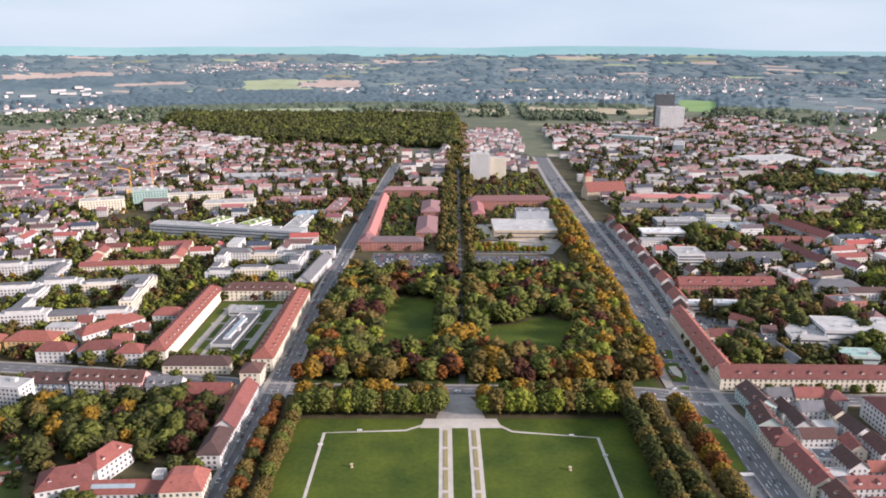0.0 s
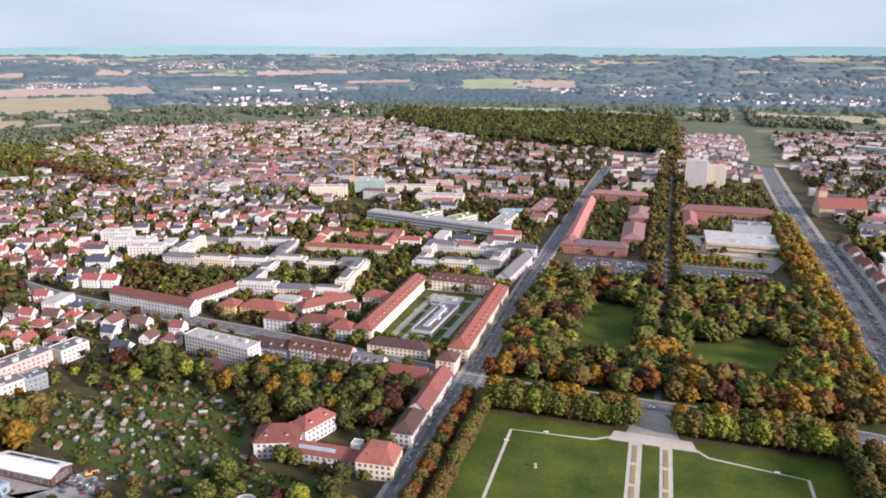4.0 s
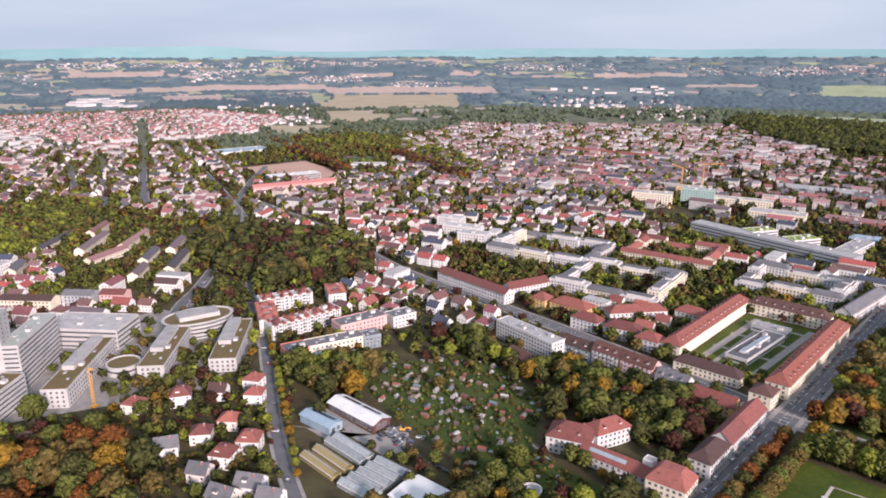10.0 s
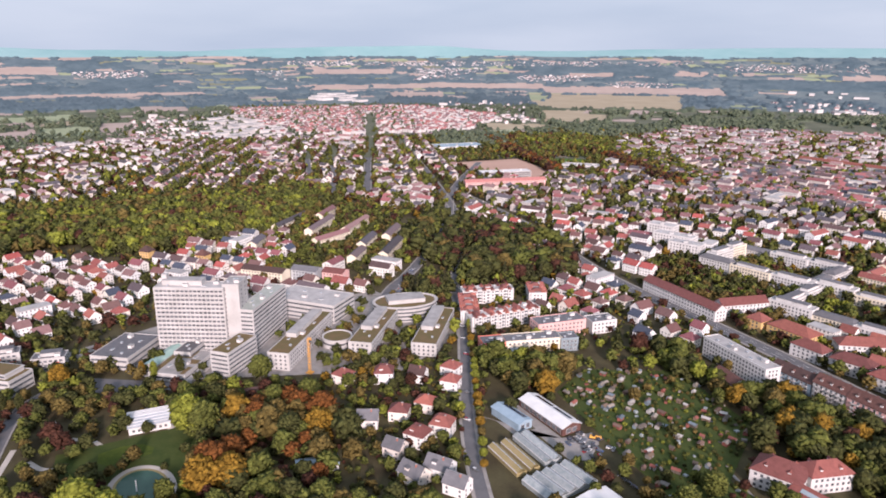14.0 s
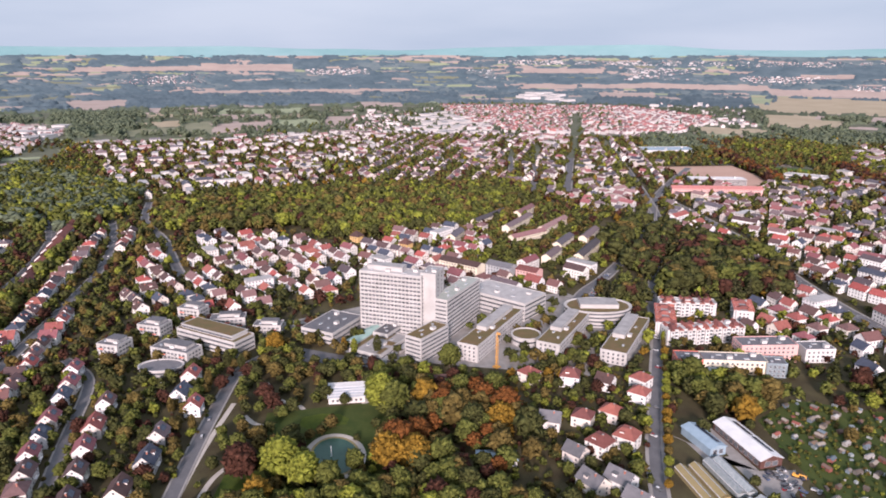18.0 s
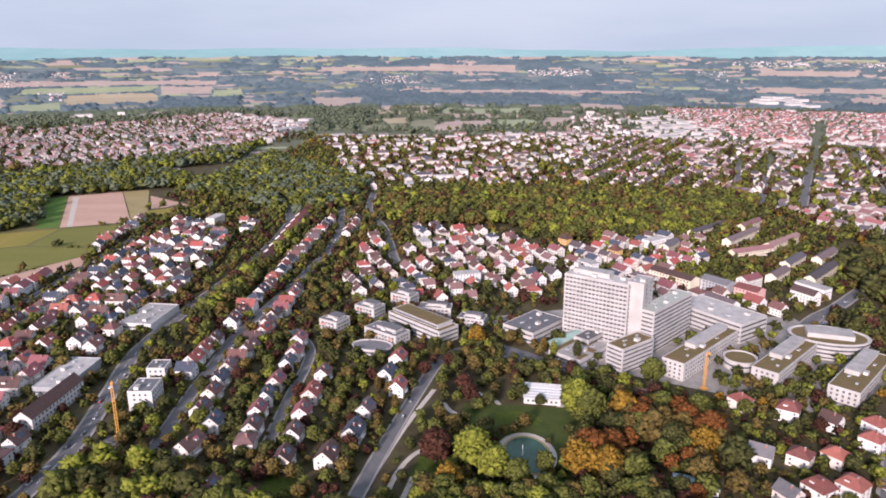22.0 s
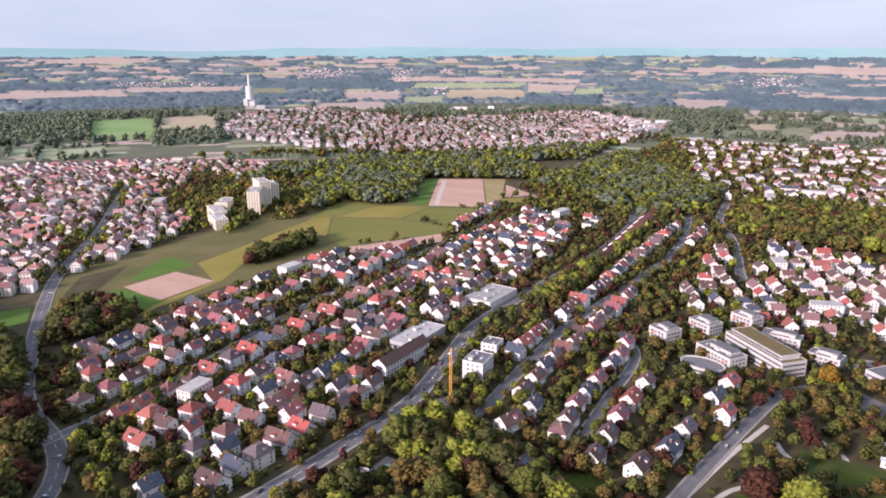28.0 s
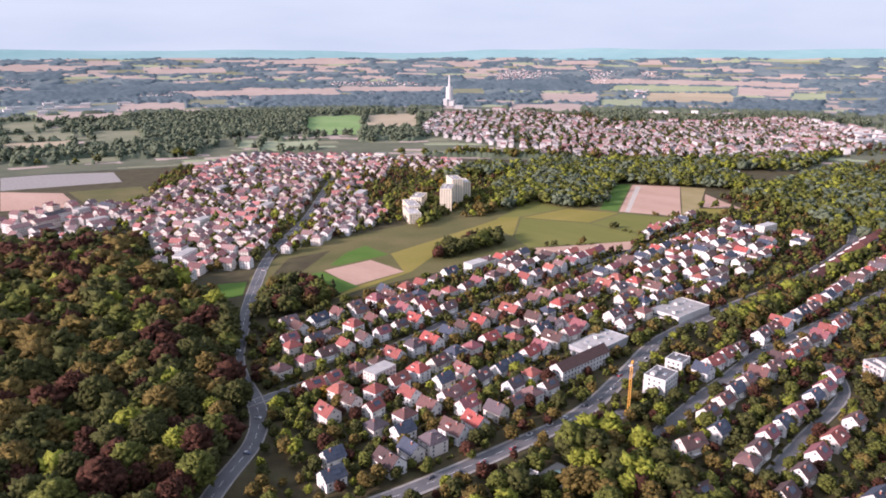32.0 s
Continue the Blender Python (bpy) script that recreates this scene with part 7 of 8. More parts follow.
WOODS_WEST = [
    (59.4, 65.0, 2870, 3360), (52.0, 58.2, 2690, 3350), (42.8, 53.9, 4150, 4410), (58.1, 70.0, 3920, 4070), (41.5, 52.1, 1890, 2180),
    (54.4, 61.6, 1630, 1890), (94.3, 101.5, 2730, 3810), (99.3, 103.8, 2040, 2810), (84.5, 95.4, 3010, 3450), (81.9, 92.6, 3810, 3950),
    (98.0, 101.5, 4430, 4650), (92.4, 97.3, 4380, 4540), (84.3, 90.5, 4360, 4560), (80.1, 85.7, 3930, 4140),
]
WOODS_SOUTH = [
    (123.7, 136.4, 3820, 4030), (130.3, 136.5, 3310, 3680), (115.0, 123.8, 2380, 2950), (109.2, 115.0, 2480, 3490), (125.6, 132.3, 4020, 4150),
    (111.6, 137.1, 1450, 1570), (146.8, 162.9, 1960, 2920), (141.4, 150.1, 2560, 3670), (156.2, 168.2, 3590, 3920), (144.9, 164.7, 3900, 4040),
    (136.7, 141.4, 2910, 3750), (155.8, 168.7, 1640, 1870), (137.8, 143.2, 1810, 2050), (164.6, 168.0, 4180, 4330),
]
VILLAGES_NORTH = [
    (0.0, 4.2, 3330, 3890, 0), (6.4, 9.9, 3520, 3800, 0), (-15.5, -2.5, 3160, 3760, 0), (-31.0, -6.5, 3950, 4110, 0), (-25.3, -17.1, 3570, 3950, 0),
    (6.3, 16.5, 4220, 4400, 0), (23.1, 31.6, 2570, 2890, 0), (-31.7, -27.7, 2150, 2900, 0), (24.7, 35.2, 2870, 3320, 0), (7.7, 24.9, 4200, 4420, 0),
    (29.2, 38.6, 4290, 4470, 0), (20.5, 29.0, 2400, 2550, 0),
]
VILLAGES_WEST = [
    (56.8, 62.2, 4030, 4320, 0), (48.5, 54.0, 4010, 4160, 0), (42.4, 47.2, 3880, 3980, 0), (52.9, 59.9, 2140, 2980, 0), (93.0, 100.3, 3960, 4190, 1),
    (72.0, 83.8, 1780, 2570, 0), (81.8, 86.9, 4140, 4280, 0), (72.0, 74.8, 4060, 4270, 0), (41.1, 72.0, 4390, 4500, 0),
]
VILLAGES_SOUTH = [
    (127.5, 132.6, 4080, 4280, 1), (120.8, 125.6, 4010, 4320, 1), (120.9, 122.5, 3620, 3840, 1), (99.8, 103.4, 1660, 1870, 1),
    (137.8, 145.7, 3940, 4040, 1), (166.1, 168.0, 4090, 4210, 0), (156.2, 159.7, 3740, 3840, 0), (129.0, 132.5, 4110, 4330, 0),
]
FIELDS_NORTH = [
    (7.3, 18.8, 2520, 2640, 1), (0.0, 7.3, 2400, 2590, 4), (-6.1, -2.1, 2530, 2690, 4), (-6.1, -2.1, 2400, 2530, 1), (-16.4, -6.5, 2530, 2770, 4),
    (-20.8, -18.0, 2720, 3300, 3), (9.9, 15.4, 3770, 4010, 1), (6.4, 9.9, 3810, 4000, 0), (24.3, 31.3, 4140, 4250, 0), (19.4, 24.4, 3930, 4010, 0),
    (4.2, 6.4, 2620, 2770, 1), (7.0, 18.9, 2570, 2750, 1), (7.2, 11.2, 3820, 3950, 0),
]
FIELDS_WEST = [
    (41.5, 52.8, 2810, 3690, 4), (46.9, 52.1, 2280, 2730, 4), (41.5, 48.6, 2600, 2770, 0), (51.9, 65.6, 3820, 3960, 0), (38.6, 51.9, 3710, 3890, 0),
    (51.6, 53.2, 3200, 3620, 1), (46.7, 50.2, 4130, 4250, 0), (59.7, 64.2, 3390, 3740, 0), (65.6, 70.0, 3790, 3920, 0), (51.3, 57.1, 2030, 2210, 4),
    (52.2, 55.2, 1710, 1840, 3), (63.7, 69.9, 4170, 4320, 0),
]
FIELDS_PLATEAU = [
    (94.0, 98.4, 2710, 2930, 0), (94.0, 98.5, 2500, 2660, 4), (95.6, 100.0, 2210, 2390, 4), (96.4, 100.1, 2000, 2170, 2), (94.0, 96.2, 1950, 2330, 2),
    (91.3, 93.9, 1940, 2280, 0), (89.5, 91.3, 1990, 2310, 0), (89.2, 94.2, 2380, 2560, 0), (86.7, 93.6, 2560, 2790, 1), (83.7, 89.4, 2390, 2530, 4),
    (85.9, 89.2, 2070, 2340, 1), (82.9, 85.7, 2040, 2440, 0), (86.0, 90.2, 1840, 1990, 0), (82.9, 86.0, 1810, 1920, 0), (99.8, 103.6, 2950, 3460, 0),
    (77.9, 95.3, 3710, 3800, 0), (79.3, 82.8, 2790, 3040, 0), (94.0, 103.2, 4270, 4400, 0), (87.7, 94.4, 4240, 4440, 0),
]
FIELDS_SOUTH = [
    (124.6, 129.2, 3230, 3760, 0), (125.8, 131.5, 2740, 3120, 0), (121.3, 124.6, 3030, 3480, 1), (114.9, 120.9, 3320, 3810, 4),
    (114.9, 123.7, 3830, 3970, 1), (111.0, 114.5, 3760, 3950, 0), (108.8, 111.0, 3650, 3870, 1), (124.7, 127.8, 4470, 4600, 0),
    (133.5, 136.5, 3720, 3870, 2), (110.5, 125.6, 3980, 4100, 0), (143.2, 147.6, 1950, 2530, 3), (138.7, 142.8, 2150, 2580, 4),
    (144.9, 156.2, 3710, 3870, 0), (136.7, 144.9, 3800, 3940, 0),
]
FIELDS_VALLEY = [
    (165.8, 168.5, 2350, 2690, 2), (164.1, 168.6, 2080, 2280, 2), (164.2, 168.7, 1850, 2060, 4), (160.6, 166.4, 2650, 2910, 0),
    (159.7, 163.0, 1930, 2250, 2), (156.3, 160.9, 2960, 3400, 0), (153.4, 156.3, 3190, 3550, 2), (151.6, 152.9, 1740, 1880, 1),
    (146.8, 151.2, 1660, 1850, 1), (161.4, 165.4, 1610, 1700, 2), (156.7, 161.4, 1460, 1520, 2), (164.7, 169.2, 1180, 1290, 0),
    (160.1, 165.0, 1190, 1290, 2), (153.3, 158.8, 4290, 4420, 0), (143.1, 149.9, 4470, 4610, 0),
]
WORKS_NORTH = [
    (24.9, 31.4, 3540, 3880), (-31.5, -25.7, 2880, 3730), (-29.6, -22.3, 1810, 2150), (-32.0, -29.1, 1550, 1970), (33.4, 38.6, 1800, 2110),
    (23.6, 35.7, 3710, 3860), (29.0, 33.0, 2700, 3010), (7.2, 9.8, 3630, 3800),
]
WORKS_SOUTH = [
    (65.0, 70.2, 3010, 3520), (132.7, 136.7, 2200, 2990), (115.0, 121.0, 2550, 2790), (105.0, 108.8, 1970, 2390), (161.0, 168.3, 2940, 3460),
    (113.4, 115.4, 1350, 1400),
]


def row_of(r):
    """How steeply one looks down to the land at a distance."""
    r = np.asarray(r, dtype=float)
    return np.where(r < 3700, 281300 / np.maximum(r, 1.0), (4850 - r) * 0.0661)


def value_noise(x, y, seed):
    """Smooth noise between -1 and 1 over a plane."""
    i, j = np.floor(x), np.floor(y)

    def corner(a, b):
        h = np.sin((i + a) * 127.1 + (j + b) * 311.7 + seed * 74.7) * 43758.5453
        return (h - np.floor(h)) * 2 - 1
    u, v = x - i, y - j
    u, v = u * u * (3 - 2 * u), v * v * (3 - 2 * v)
    return (corner(0, 0) * (1 - u) + corner(1, 0) * u) * (1 - v) + (corner(0, 1) * (1 - u) + corner(1, 1) * u) * v


def within(rows, a, r, wobble, seed):
    """Which kind of the rows each place lies in, or -1; the outlines waver."""
    kind = np.full(np.shape(a), -1)
    y = row_of(r)
    n1 = value_noise(a * 1.1, y / 5.0, seed)
    n2 = value_noise(a * 3.5, y / 2.2, seed + 5)
    for k, (a0, a1, r0, r1, *what) in enumerate(rows):
        y0, y1 = row_of(r1), row_of(r0)
        u = np.abs((a - (a0 + a1) / 2) / ((a1 - a0) / 2) + (y - (y0 + y1) / 2) / max(y1 - y0, 1) * 0.12 * ((k % 3) - 1))
        v = np.abs((y - (y0 + y1) / 2) / ((y1 - y0) / 2))
        kind[np.maximum(u, v) + wobble * (0.7 * n1 + 0.4 * n2) < 1] = what[0] if what else 0
    return kind


ALL_WOODS = WOODS_NORTH + WOODS_WEST + WOODS_SOUTH
ALL_VILLAGES = VILLAGES_NORTH + VILLAGES_WEST + VILLAGES_SOUTH
ALL_FIELDS = FIELDS_NORTH + FIELDS_WEST + FIELDS_PLATEAU + FIELDS_SOUTH + FIELDS_VALLEY
ALL_WORKS = WORKS_NORTH + WORKS_SOUTH


def in_town(x, y):
    ok = np.zeros(np.shape(x), dtype=bool)
    for pts in QUARTERS:
        ok |= inside(pts, x, y)
    i, j = ((x - X0) / CELL).astype(int), ((y - Y0) / CELL).astype(int)
    on = (i >= 0) & (j >= 0) & (i < TAKEN.shape[0]) & (j < TAKEN.shape[1])
    ok[on] |= TAKEN[i[on], j[on]]
    return ok


def far_country():
    rows = np.arange(187.0, 76.5, -0.95)
    radii = np.concatenate([281300 / rows, np.arange(3706, 4640, 14.0)])
    angles = np.arange(-36, 177, 0.15)
    a, r = np.meshgrid(angles, radii, indexing="xy")
    x, y = -r * np.sin(np.radians(a)), r * np.cos(np.radians(a))
    look_down = row_of(r)
    rise = np.where(r > 3700, HEIGHT - r * 0.0605 * (4850 - r) / 1150, 0.0)
    rise += 6 * value_noise(a * 0.35, r / 160, 3) * np.clip((r - 3700) / 300, 0, 1)
    # narrow strips of farmland, more of it tilled to the west and south
    band = np.floor(look_down / 3.1 + 0.5 * value_noise(a * 0.4, look_down / 9, 1))
    plot = np.floor(a * 0.42 + 7.3 * np.sin(band * 12.9) + look_down * 0.02)
    h = np.sin(plot * 12.9898 + band * 78.233) * 43758.5453
    h = h - np.floor(h)
    tilled = np.clip((a - 20) / 40, 0.25, 1.0) * np.where(look_down < 45, 1.0, 0.45)
    kind = np.where(h < 0.34 * tilled, 1, np.where(h < 0.48 * tilled, 2, np.where(h < 0.6 * tilled, 3, 0)))
    fields = within(ALL_FIELDS, a, r, 0.05, 2)
    kind = np.where(fields >= 0, fields + 1, kind)
    villages = within(ALL_VILLAGES, a, r, 0.45, 8) >= 0
    town = in_town(x, y)
    kind = np.where(town | (villages & (fields < 0)), 0, kind)
    # woods, copses and hedges between the plots
    copse = value_noise(a * 1.3, look_down / 3.2, 11) + 0.6 * value_noise(a * 4.0, look_down / 1.6, 12)
    woods = (within(ALL_WOODS, a, r, 0.4, 6) >= 0) | ((copse > 0.42) & (look_down < 120))
    woods |= (fields < 0) & (kind == 0) & (copse > 0.0) & (look_down < 100)
    edge = np.zeros_like(woods)
    edge[:-1] |= fields[:-1] != fields[1:]
    edge[:, :-1] |= fields[:, :-1] != fields[:, 1:]
    woods = np.where(fields >= 0, edge & (copse > -0.15), woods | (edge & (copse > 0.0)))
    woods &= ~town & ~(villages & (copse < 0.25)) & ~(within(ALL_WORKS, a, r, 0.0, 1) >= 0) & (r > 1525)
    n, m = a.shape
    verts = np.stack([x, y, rise + 0.9], 2).reshape(-1, 3)
    q = np.arange(n * m).reshape(n, m)
    quads = np.stack([q[:-1, :-1], q[:-1, 1:], q[1:, 1:], q[1:, :-1]], 2).reshape(-1, 4)
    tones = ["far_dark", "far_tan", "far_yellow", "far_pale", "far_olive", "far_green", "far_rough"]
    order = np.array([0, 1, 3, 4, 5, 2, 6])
    # Only pasture beyond 2900 m keeps the haze-blue tone.
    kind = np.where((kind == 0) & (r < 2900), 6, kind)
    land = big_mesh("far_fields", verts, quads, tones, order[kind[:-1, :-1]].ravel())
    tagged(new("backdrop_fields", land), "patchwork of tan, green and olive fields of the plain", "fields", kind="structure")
    tall = np.where(r < 2700, 7.0, np.where(r < 3700, 8.0, 5.0))
    jag = rng.uniform(-0.5, 0.75, a.shape) * tall
    top = np.where(woods, rise + tall + jag, rise - 2.5)
    any_wood = (woods[:-1, :-1] | woods[1:, :-1] | woods[:-1, 1:] | woods[1:, 1:]).ravel()
    shift = rng.uniform(-0.45, 0.45, (2, n, m)) * np.array([281300 / 187 * 0.0019, 3.0])[:, None, None]
    verts = np.stack([x + shift[0], y + shift[1], top], 2).reshape(-1, 3)
    pick = quads[any_wood]
    used, flat = np.unique(pick, return_inverse=True)
    # Woods past 2900 m get the haze-blue material, nearer ones the paled green.
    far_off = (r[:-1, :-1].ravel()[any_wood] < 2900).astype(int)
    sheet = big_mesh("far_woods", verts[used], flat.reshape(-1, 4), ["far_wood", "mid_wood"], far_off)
    tagged(new("far_woods", sheet), "distant woods, copses and hedges on the plain, haze blue in their colour", "trees", kind="stuff")
    near = woods & (r < 2700) & (rng.random(a.shape) < np.clip((r * 0.00192) * (r * r / 375000) / 150, 0, 1))
    for px, py, rr in zip(x[near], y[near], r[near]):
        # Trees beyond 1640 m wear the leaf colour paled for haze.
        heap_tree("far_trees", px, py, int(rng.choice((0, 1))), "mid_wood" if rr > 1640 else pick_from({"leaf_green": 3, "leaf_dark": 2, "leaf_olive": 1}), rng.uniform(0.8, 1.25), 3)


def far_spots(a0, a1, r0, r1, step_y, step_a):
    """Jittered places of a stretch of land that lie outside the town."""
    rows = np.arange(float(row_of(r1)), float(row_of(r0)), step_y)
    v, a = np.meshgrid(rows, np.arange(a0, a1, step_a), indexing="ij")
    v = v + rng.uniform(-0.5, 0.5, v.shape) * step_y
    a = a + rng.uniform(-0.5, 0.5, a.shape) * step_a
    r = np.where(v > 76, 281300 / np.maximum(v, 1), 4850 - v / 0.0661)
    x, y = -r * np.sin(np.radians(a)), r * np.cos(np.radians(a))
    ok = ~in_town(x, y) & (within([(a0, a1, r0, r1)], a, r, 0.45, 8) >= 0)
    z = np.where(r > 3700, HEIGHT - r * 0.0605 * (4850 - r) / 1150, 0.0)
    return zip(x[ok], y[ok], z[ok], a[ok], r[ok])


def far_villages():
    """Closely set small houses of the villages, a few larger blocks, halls at the works."""
    for a0, a1, r0, r1, kind in ALL_VILLAGES:
        far = r0 > 3650
        s = 0.6 if far else 1.0
        for x, y, z, a, r in far_spots(a0, a1, r0, r1, *((0.85, 0.36) if far else (2.6, 0.75))):
            q = rng.random()
            if q < 0.3:
                continue
            if q < (0.43 if kind == 0 else 0.34):
                far_house(x, y, rng.uniform(0, 180), rng.uniform(16, 34) * s, 11 * s, rng.uniform(7, 13) * s, 3, 3, False, False, z, True)
            else:
                far_house(x, y, rng.uniform(0, 180), rng.uniform(10, 17) * s, 10 * s, 5.5 * s, 3.8 * s, 1, False, False, z, True)
    for a0, a1, r0, r1 in ALL_WORKS:
        for x, y, z, a, r in far_spots(a0, a1, r0, r1, 3.4, 80 / r0 * 57.3):
            if rng.random() < 0.5:
                w = rng.uniform(22, 80)
                far_house(x, y, a + rng.choice([0, 90]) + rng.uniform(-6, 6), w, rng.uniform(0.4, 0.7) * w, rng.uniform(6, 11), 0, 3, False, False, z, rng.random() < 0.6)


far_country()
far_villages()

# ---- cars standing along the boulevard and the side streets ----
for y in np.arange(326, 900, 4.3):
    x = np.interp(y, [300, 383, 455, 540, 620, 766, 1001], [121, 124, 128, 130.5, 131.5, 135, 143])
    for dx in (-6.5, 6.6):
        if rng.random() < 0.7:
            lot_car((x + dx) * UNIT, y * UNIT, 88 + rng.uniform(-2, 2), 0.32)
    if rng.random() < 0.45:
        lot_car((x + rng.choice([-3, 0.5, 3.5])) * UNIT, y * UNIT, 88, 0.32)
for x in np.arange(-330, -700, -8.0):
    if rng.random() < 0.7:
        lot_car(x * UNIT, (np.interp(-x, [326, 370, 425, 492, 560, 646], [-140, -142, -137, -131, -127, -135]) + rng.choice([-1.7, 1.7])) * UNIT, 178, 0.35)
for x in np.arange(-170, -560, -9.0):
    if rng.random() < 0.6:
        lot_car(x * UNIT, (np.interp(-x, [152, 203, 255, 335, 424, 568], [-281, -282, -290, -300, -301, -305]) + rng.choice([-1.4, 1.4])) * UNIT, 178, 0.35)
for y in np.arange(330, 560, 4.2):
    for x in (-83.8, -76.4):
        if rng.random() < 0.75:
            lot_car(x * UNIT, y * UNIT, 90, 0.35)
for k in range(40):
    t = k / 40
    lot_car((-362 - 90 * t + rng.uniform(-2, 2)) * UNIT, (162 + 76 * t + rng.uniform(-1, 1)) * UNIT, 42, 0.35)

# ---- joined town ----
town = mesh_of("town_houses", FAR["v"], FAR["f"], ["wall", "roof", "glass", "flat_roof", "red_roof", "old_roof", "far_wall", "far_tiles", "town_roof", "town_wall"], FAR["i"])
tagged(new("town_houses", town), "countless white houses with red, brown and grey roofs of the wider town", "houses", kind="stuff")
tagged(new("parked_cars", LOT.mesh("parked_cars", "car", "glass")), "rows of parked cars in the car parks", "cars", kind="stuff")

# ---- trees ----
HEAP_LABEL = {"shrubs": "dense garden bushes and hedges round the houses", "woods": "dense mixed wood in early autumn colours", "park_trees": "dense park trees in green, gold and rust", "garden_trees": "garden trees and shrubs between the houses", "far_trees": "distant woodland trees on the plain"}
AUTUMN = {"leaf_olive": 2.0, "leaf_gold": 0.5, "leaf_rust": 0.25, "leaf_green": 4.0, "leaf_dark": 2.2, "leaf_maroon": 0.9, "leaf_lime": 0.8}
FALL = {"leaf_rust": 0.6, "leaf_olive": 3.2, "leaf_gold": 1.2, "leaf_dark": 0.4, "leaf_green": 1.6, "leaf_lime": 0.5}
GREEN = {"leaf_green": 4, "leaf_lime": 1.0, "leaf_dark": 2.4, "leaf_olive": 2.4, "leaf_maroon": 1.1, "leaf_gold": 0.2}
WOODLAND = {"leaf_green": 4, "leaf_dark": 1.2, "leaf_olive": 2.2, "leaf_lime": 1.5, "leaf_maroon": 0.3}
# The mid_wood share lightens these woods in place of haze.
VALLEY = {"leaf_green": 3.5, "mid_wood": 2.6, "leaf_dark": 0.5, "leaf_lime": 0.9}
DARK = {"leaf_dark": 4, "leaf_green": 1.5, "leaf_maroon": 1.2, "leaf_conifer": 2, "leaf_olive": 1}
belt = "trees of the garden belt"
for y, mixes in ((288, {"leaf_green": 3, "leaf_olive": 1, "leaf_lime": 1.2}), (297, {"leaf_olive": 2, "leaf_green": 1, "leaf_gold": 1})):
    tree_row((-64, y), (-2, y), 13, mixes, (0, 1), (0.95, 1.12), belt, "in the belt beside the lawn")
    tree_row((19, y), (83, y), 13, mixes, (0, 1), (0.95, 1.12), belt, "in the belt beside the lawn")
for x, mixed in ((-66, {"leaf_olive": 3, "leaf_green": 2}), (-75, {"leaf_olive": 3, "leaf_rust": 1.0, "leaf_dark": 0.6})):
    tree_row((x, 292), (x, 200), 19, mixed, (2, 0), (0.85, 1.05), "avenue trees", "in the avenue along the street")
for x, mixed in ((83, {"leaf_olive": 3, "leaf_dark": 3}), (92, {"leaf_olive": 3, "leaf_dark": 3}), (105, {"leaf_olive": 3, "leaf_gold": 0.8, "leaf_rust": 1.0})):
    tree_row((x, 288), (x, 195), 16, mixed, (0,), (1.1, 1.3), "avenue trees", "in the avenue along the main road")
wood("park_trees", [(-73, 321), (8, 319), (60, 317), (108, 314), (107, 333), (-72, 333)], 8.0, {"leaf_olive": 3.4, "leaf_gold": 1.2, "leaf_rust": 0.8, "leaf_maroon": 0.7, "leaf_green": 0.8}, (0, 1), (0.85, 1.05))
wood("park_trees", [(-73, 333), (-58, 333), (-57, 490), (-70, 490)], 8.0, FALL, (0, 1), (0.8, 1.0))
wood("park_trees", [(-58, 333), (91, 333), (96, 490), (-57, 490)], 8.2, AUTUMN, (0, 1, 2, 4), (0.75, 1.05))
for dx, golds in ((0, {"leaf_gold": 2.6, "leaf_lime": 0.9, "leaf_olive": 1.6}), (-6.5, {"leaf_gold": 2.2, "leaf_lime": 1.0, "leaf_olive": 2.0}), (-13, {"leaf_gold": 1.0, "leaf_rust": 0.8, "leaf_olive": 2.4, "leaf_green": 0.6})):
    for y in np.arange(330, 720, 5.4):
        x = float(np.interp(y, [327, 391, 462, 537, 620, 723], [107, 110.5, 114, 115.5, 117, 120])) + dx
        heap_tree("park_trees", (x + rng.uniform(-0.5, 0.5)) * UNIT, (y + rng.uniform(-0.6, 0.6)) * UNIT, int(rng.choice((0, 1))), pick_from(golds), rng.uniform(0.85, 1.02), 0 if y < 420 else 1)
for grove in GROVES:
    wood("garden_trees", grove, 9, {"leaf_dark": 3, "leaf_green": 2.5, "leaf_olive": 2, "leaf_maroon": 0.8, "leaf_lime": 0.4}, (0, 1), (0.8, 1.15), 0.95, keep=True)
wood("park_trees", [(-6, 500), (26, 500), (48, 1500), (14, 1500)], 9.0, {"leaf_olive": 3, "leaf_dark": 2}, (0,), (0.7, 0.9))
wood("woods", [(20, -300), (-60, -640), (-160, -640), (-208, -596), (-172, -503), (-196, -425), (-171, -359), (-147, -295), (-130, -259), (-93, -226), (-40, -215)], 11.5, {"leaf_dark": 4.5, "leaf_maroon": 2.0, "leaf_olive": 2.4, "leaf_green": 1.8, "leaf_lime": 0.7}, (0, 1, 4), (0.85, 1.5))
wood("woods", [(-589, 1506), (-353, 1234), (26, 1137), (34, 1687), (-642, 1719)], 13, {"leaf_dark": 4, "leaf_conifer": 2.5, "leaf_green": 1.2}, (1, 4), (0.9, 1.2))
wood("woods", [(-527, 264), (-583, 327), (-471, 375), (-390, 348), (-368, 312), (-405, 261), (-433, 252)], 9, DARK, (0, 1, 4), (0.9, 1.2))
wood("woods", [(-789, -109), (-813, 290), (-735, 282), (-616, 213), (-590, 67), (-641, 20), (-643, -64), (-655, -92)], 10, WOODLAND, (0, 1), (0.8, 1.1))
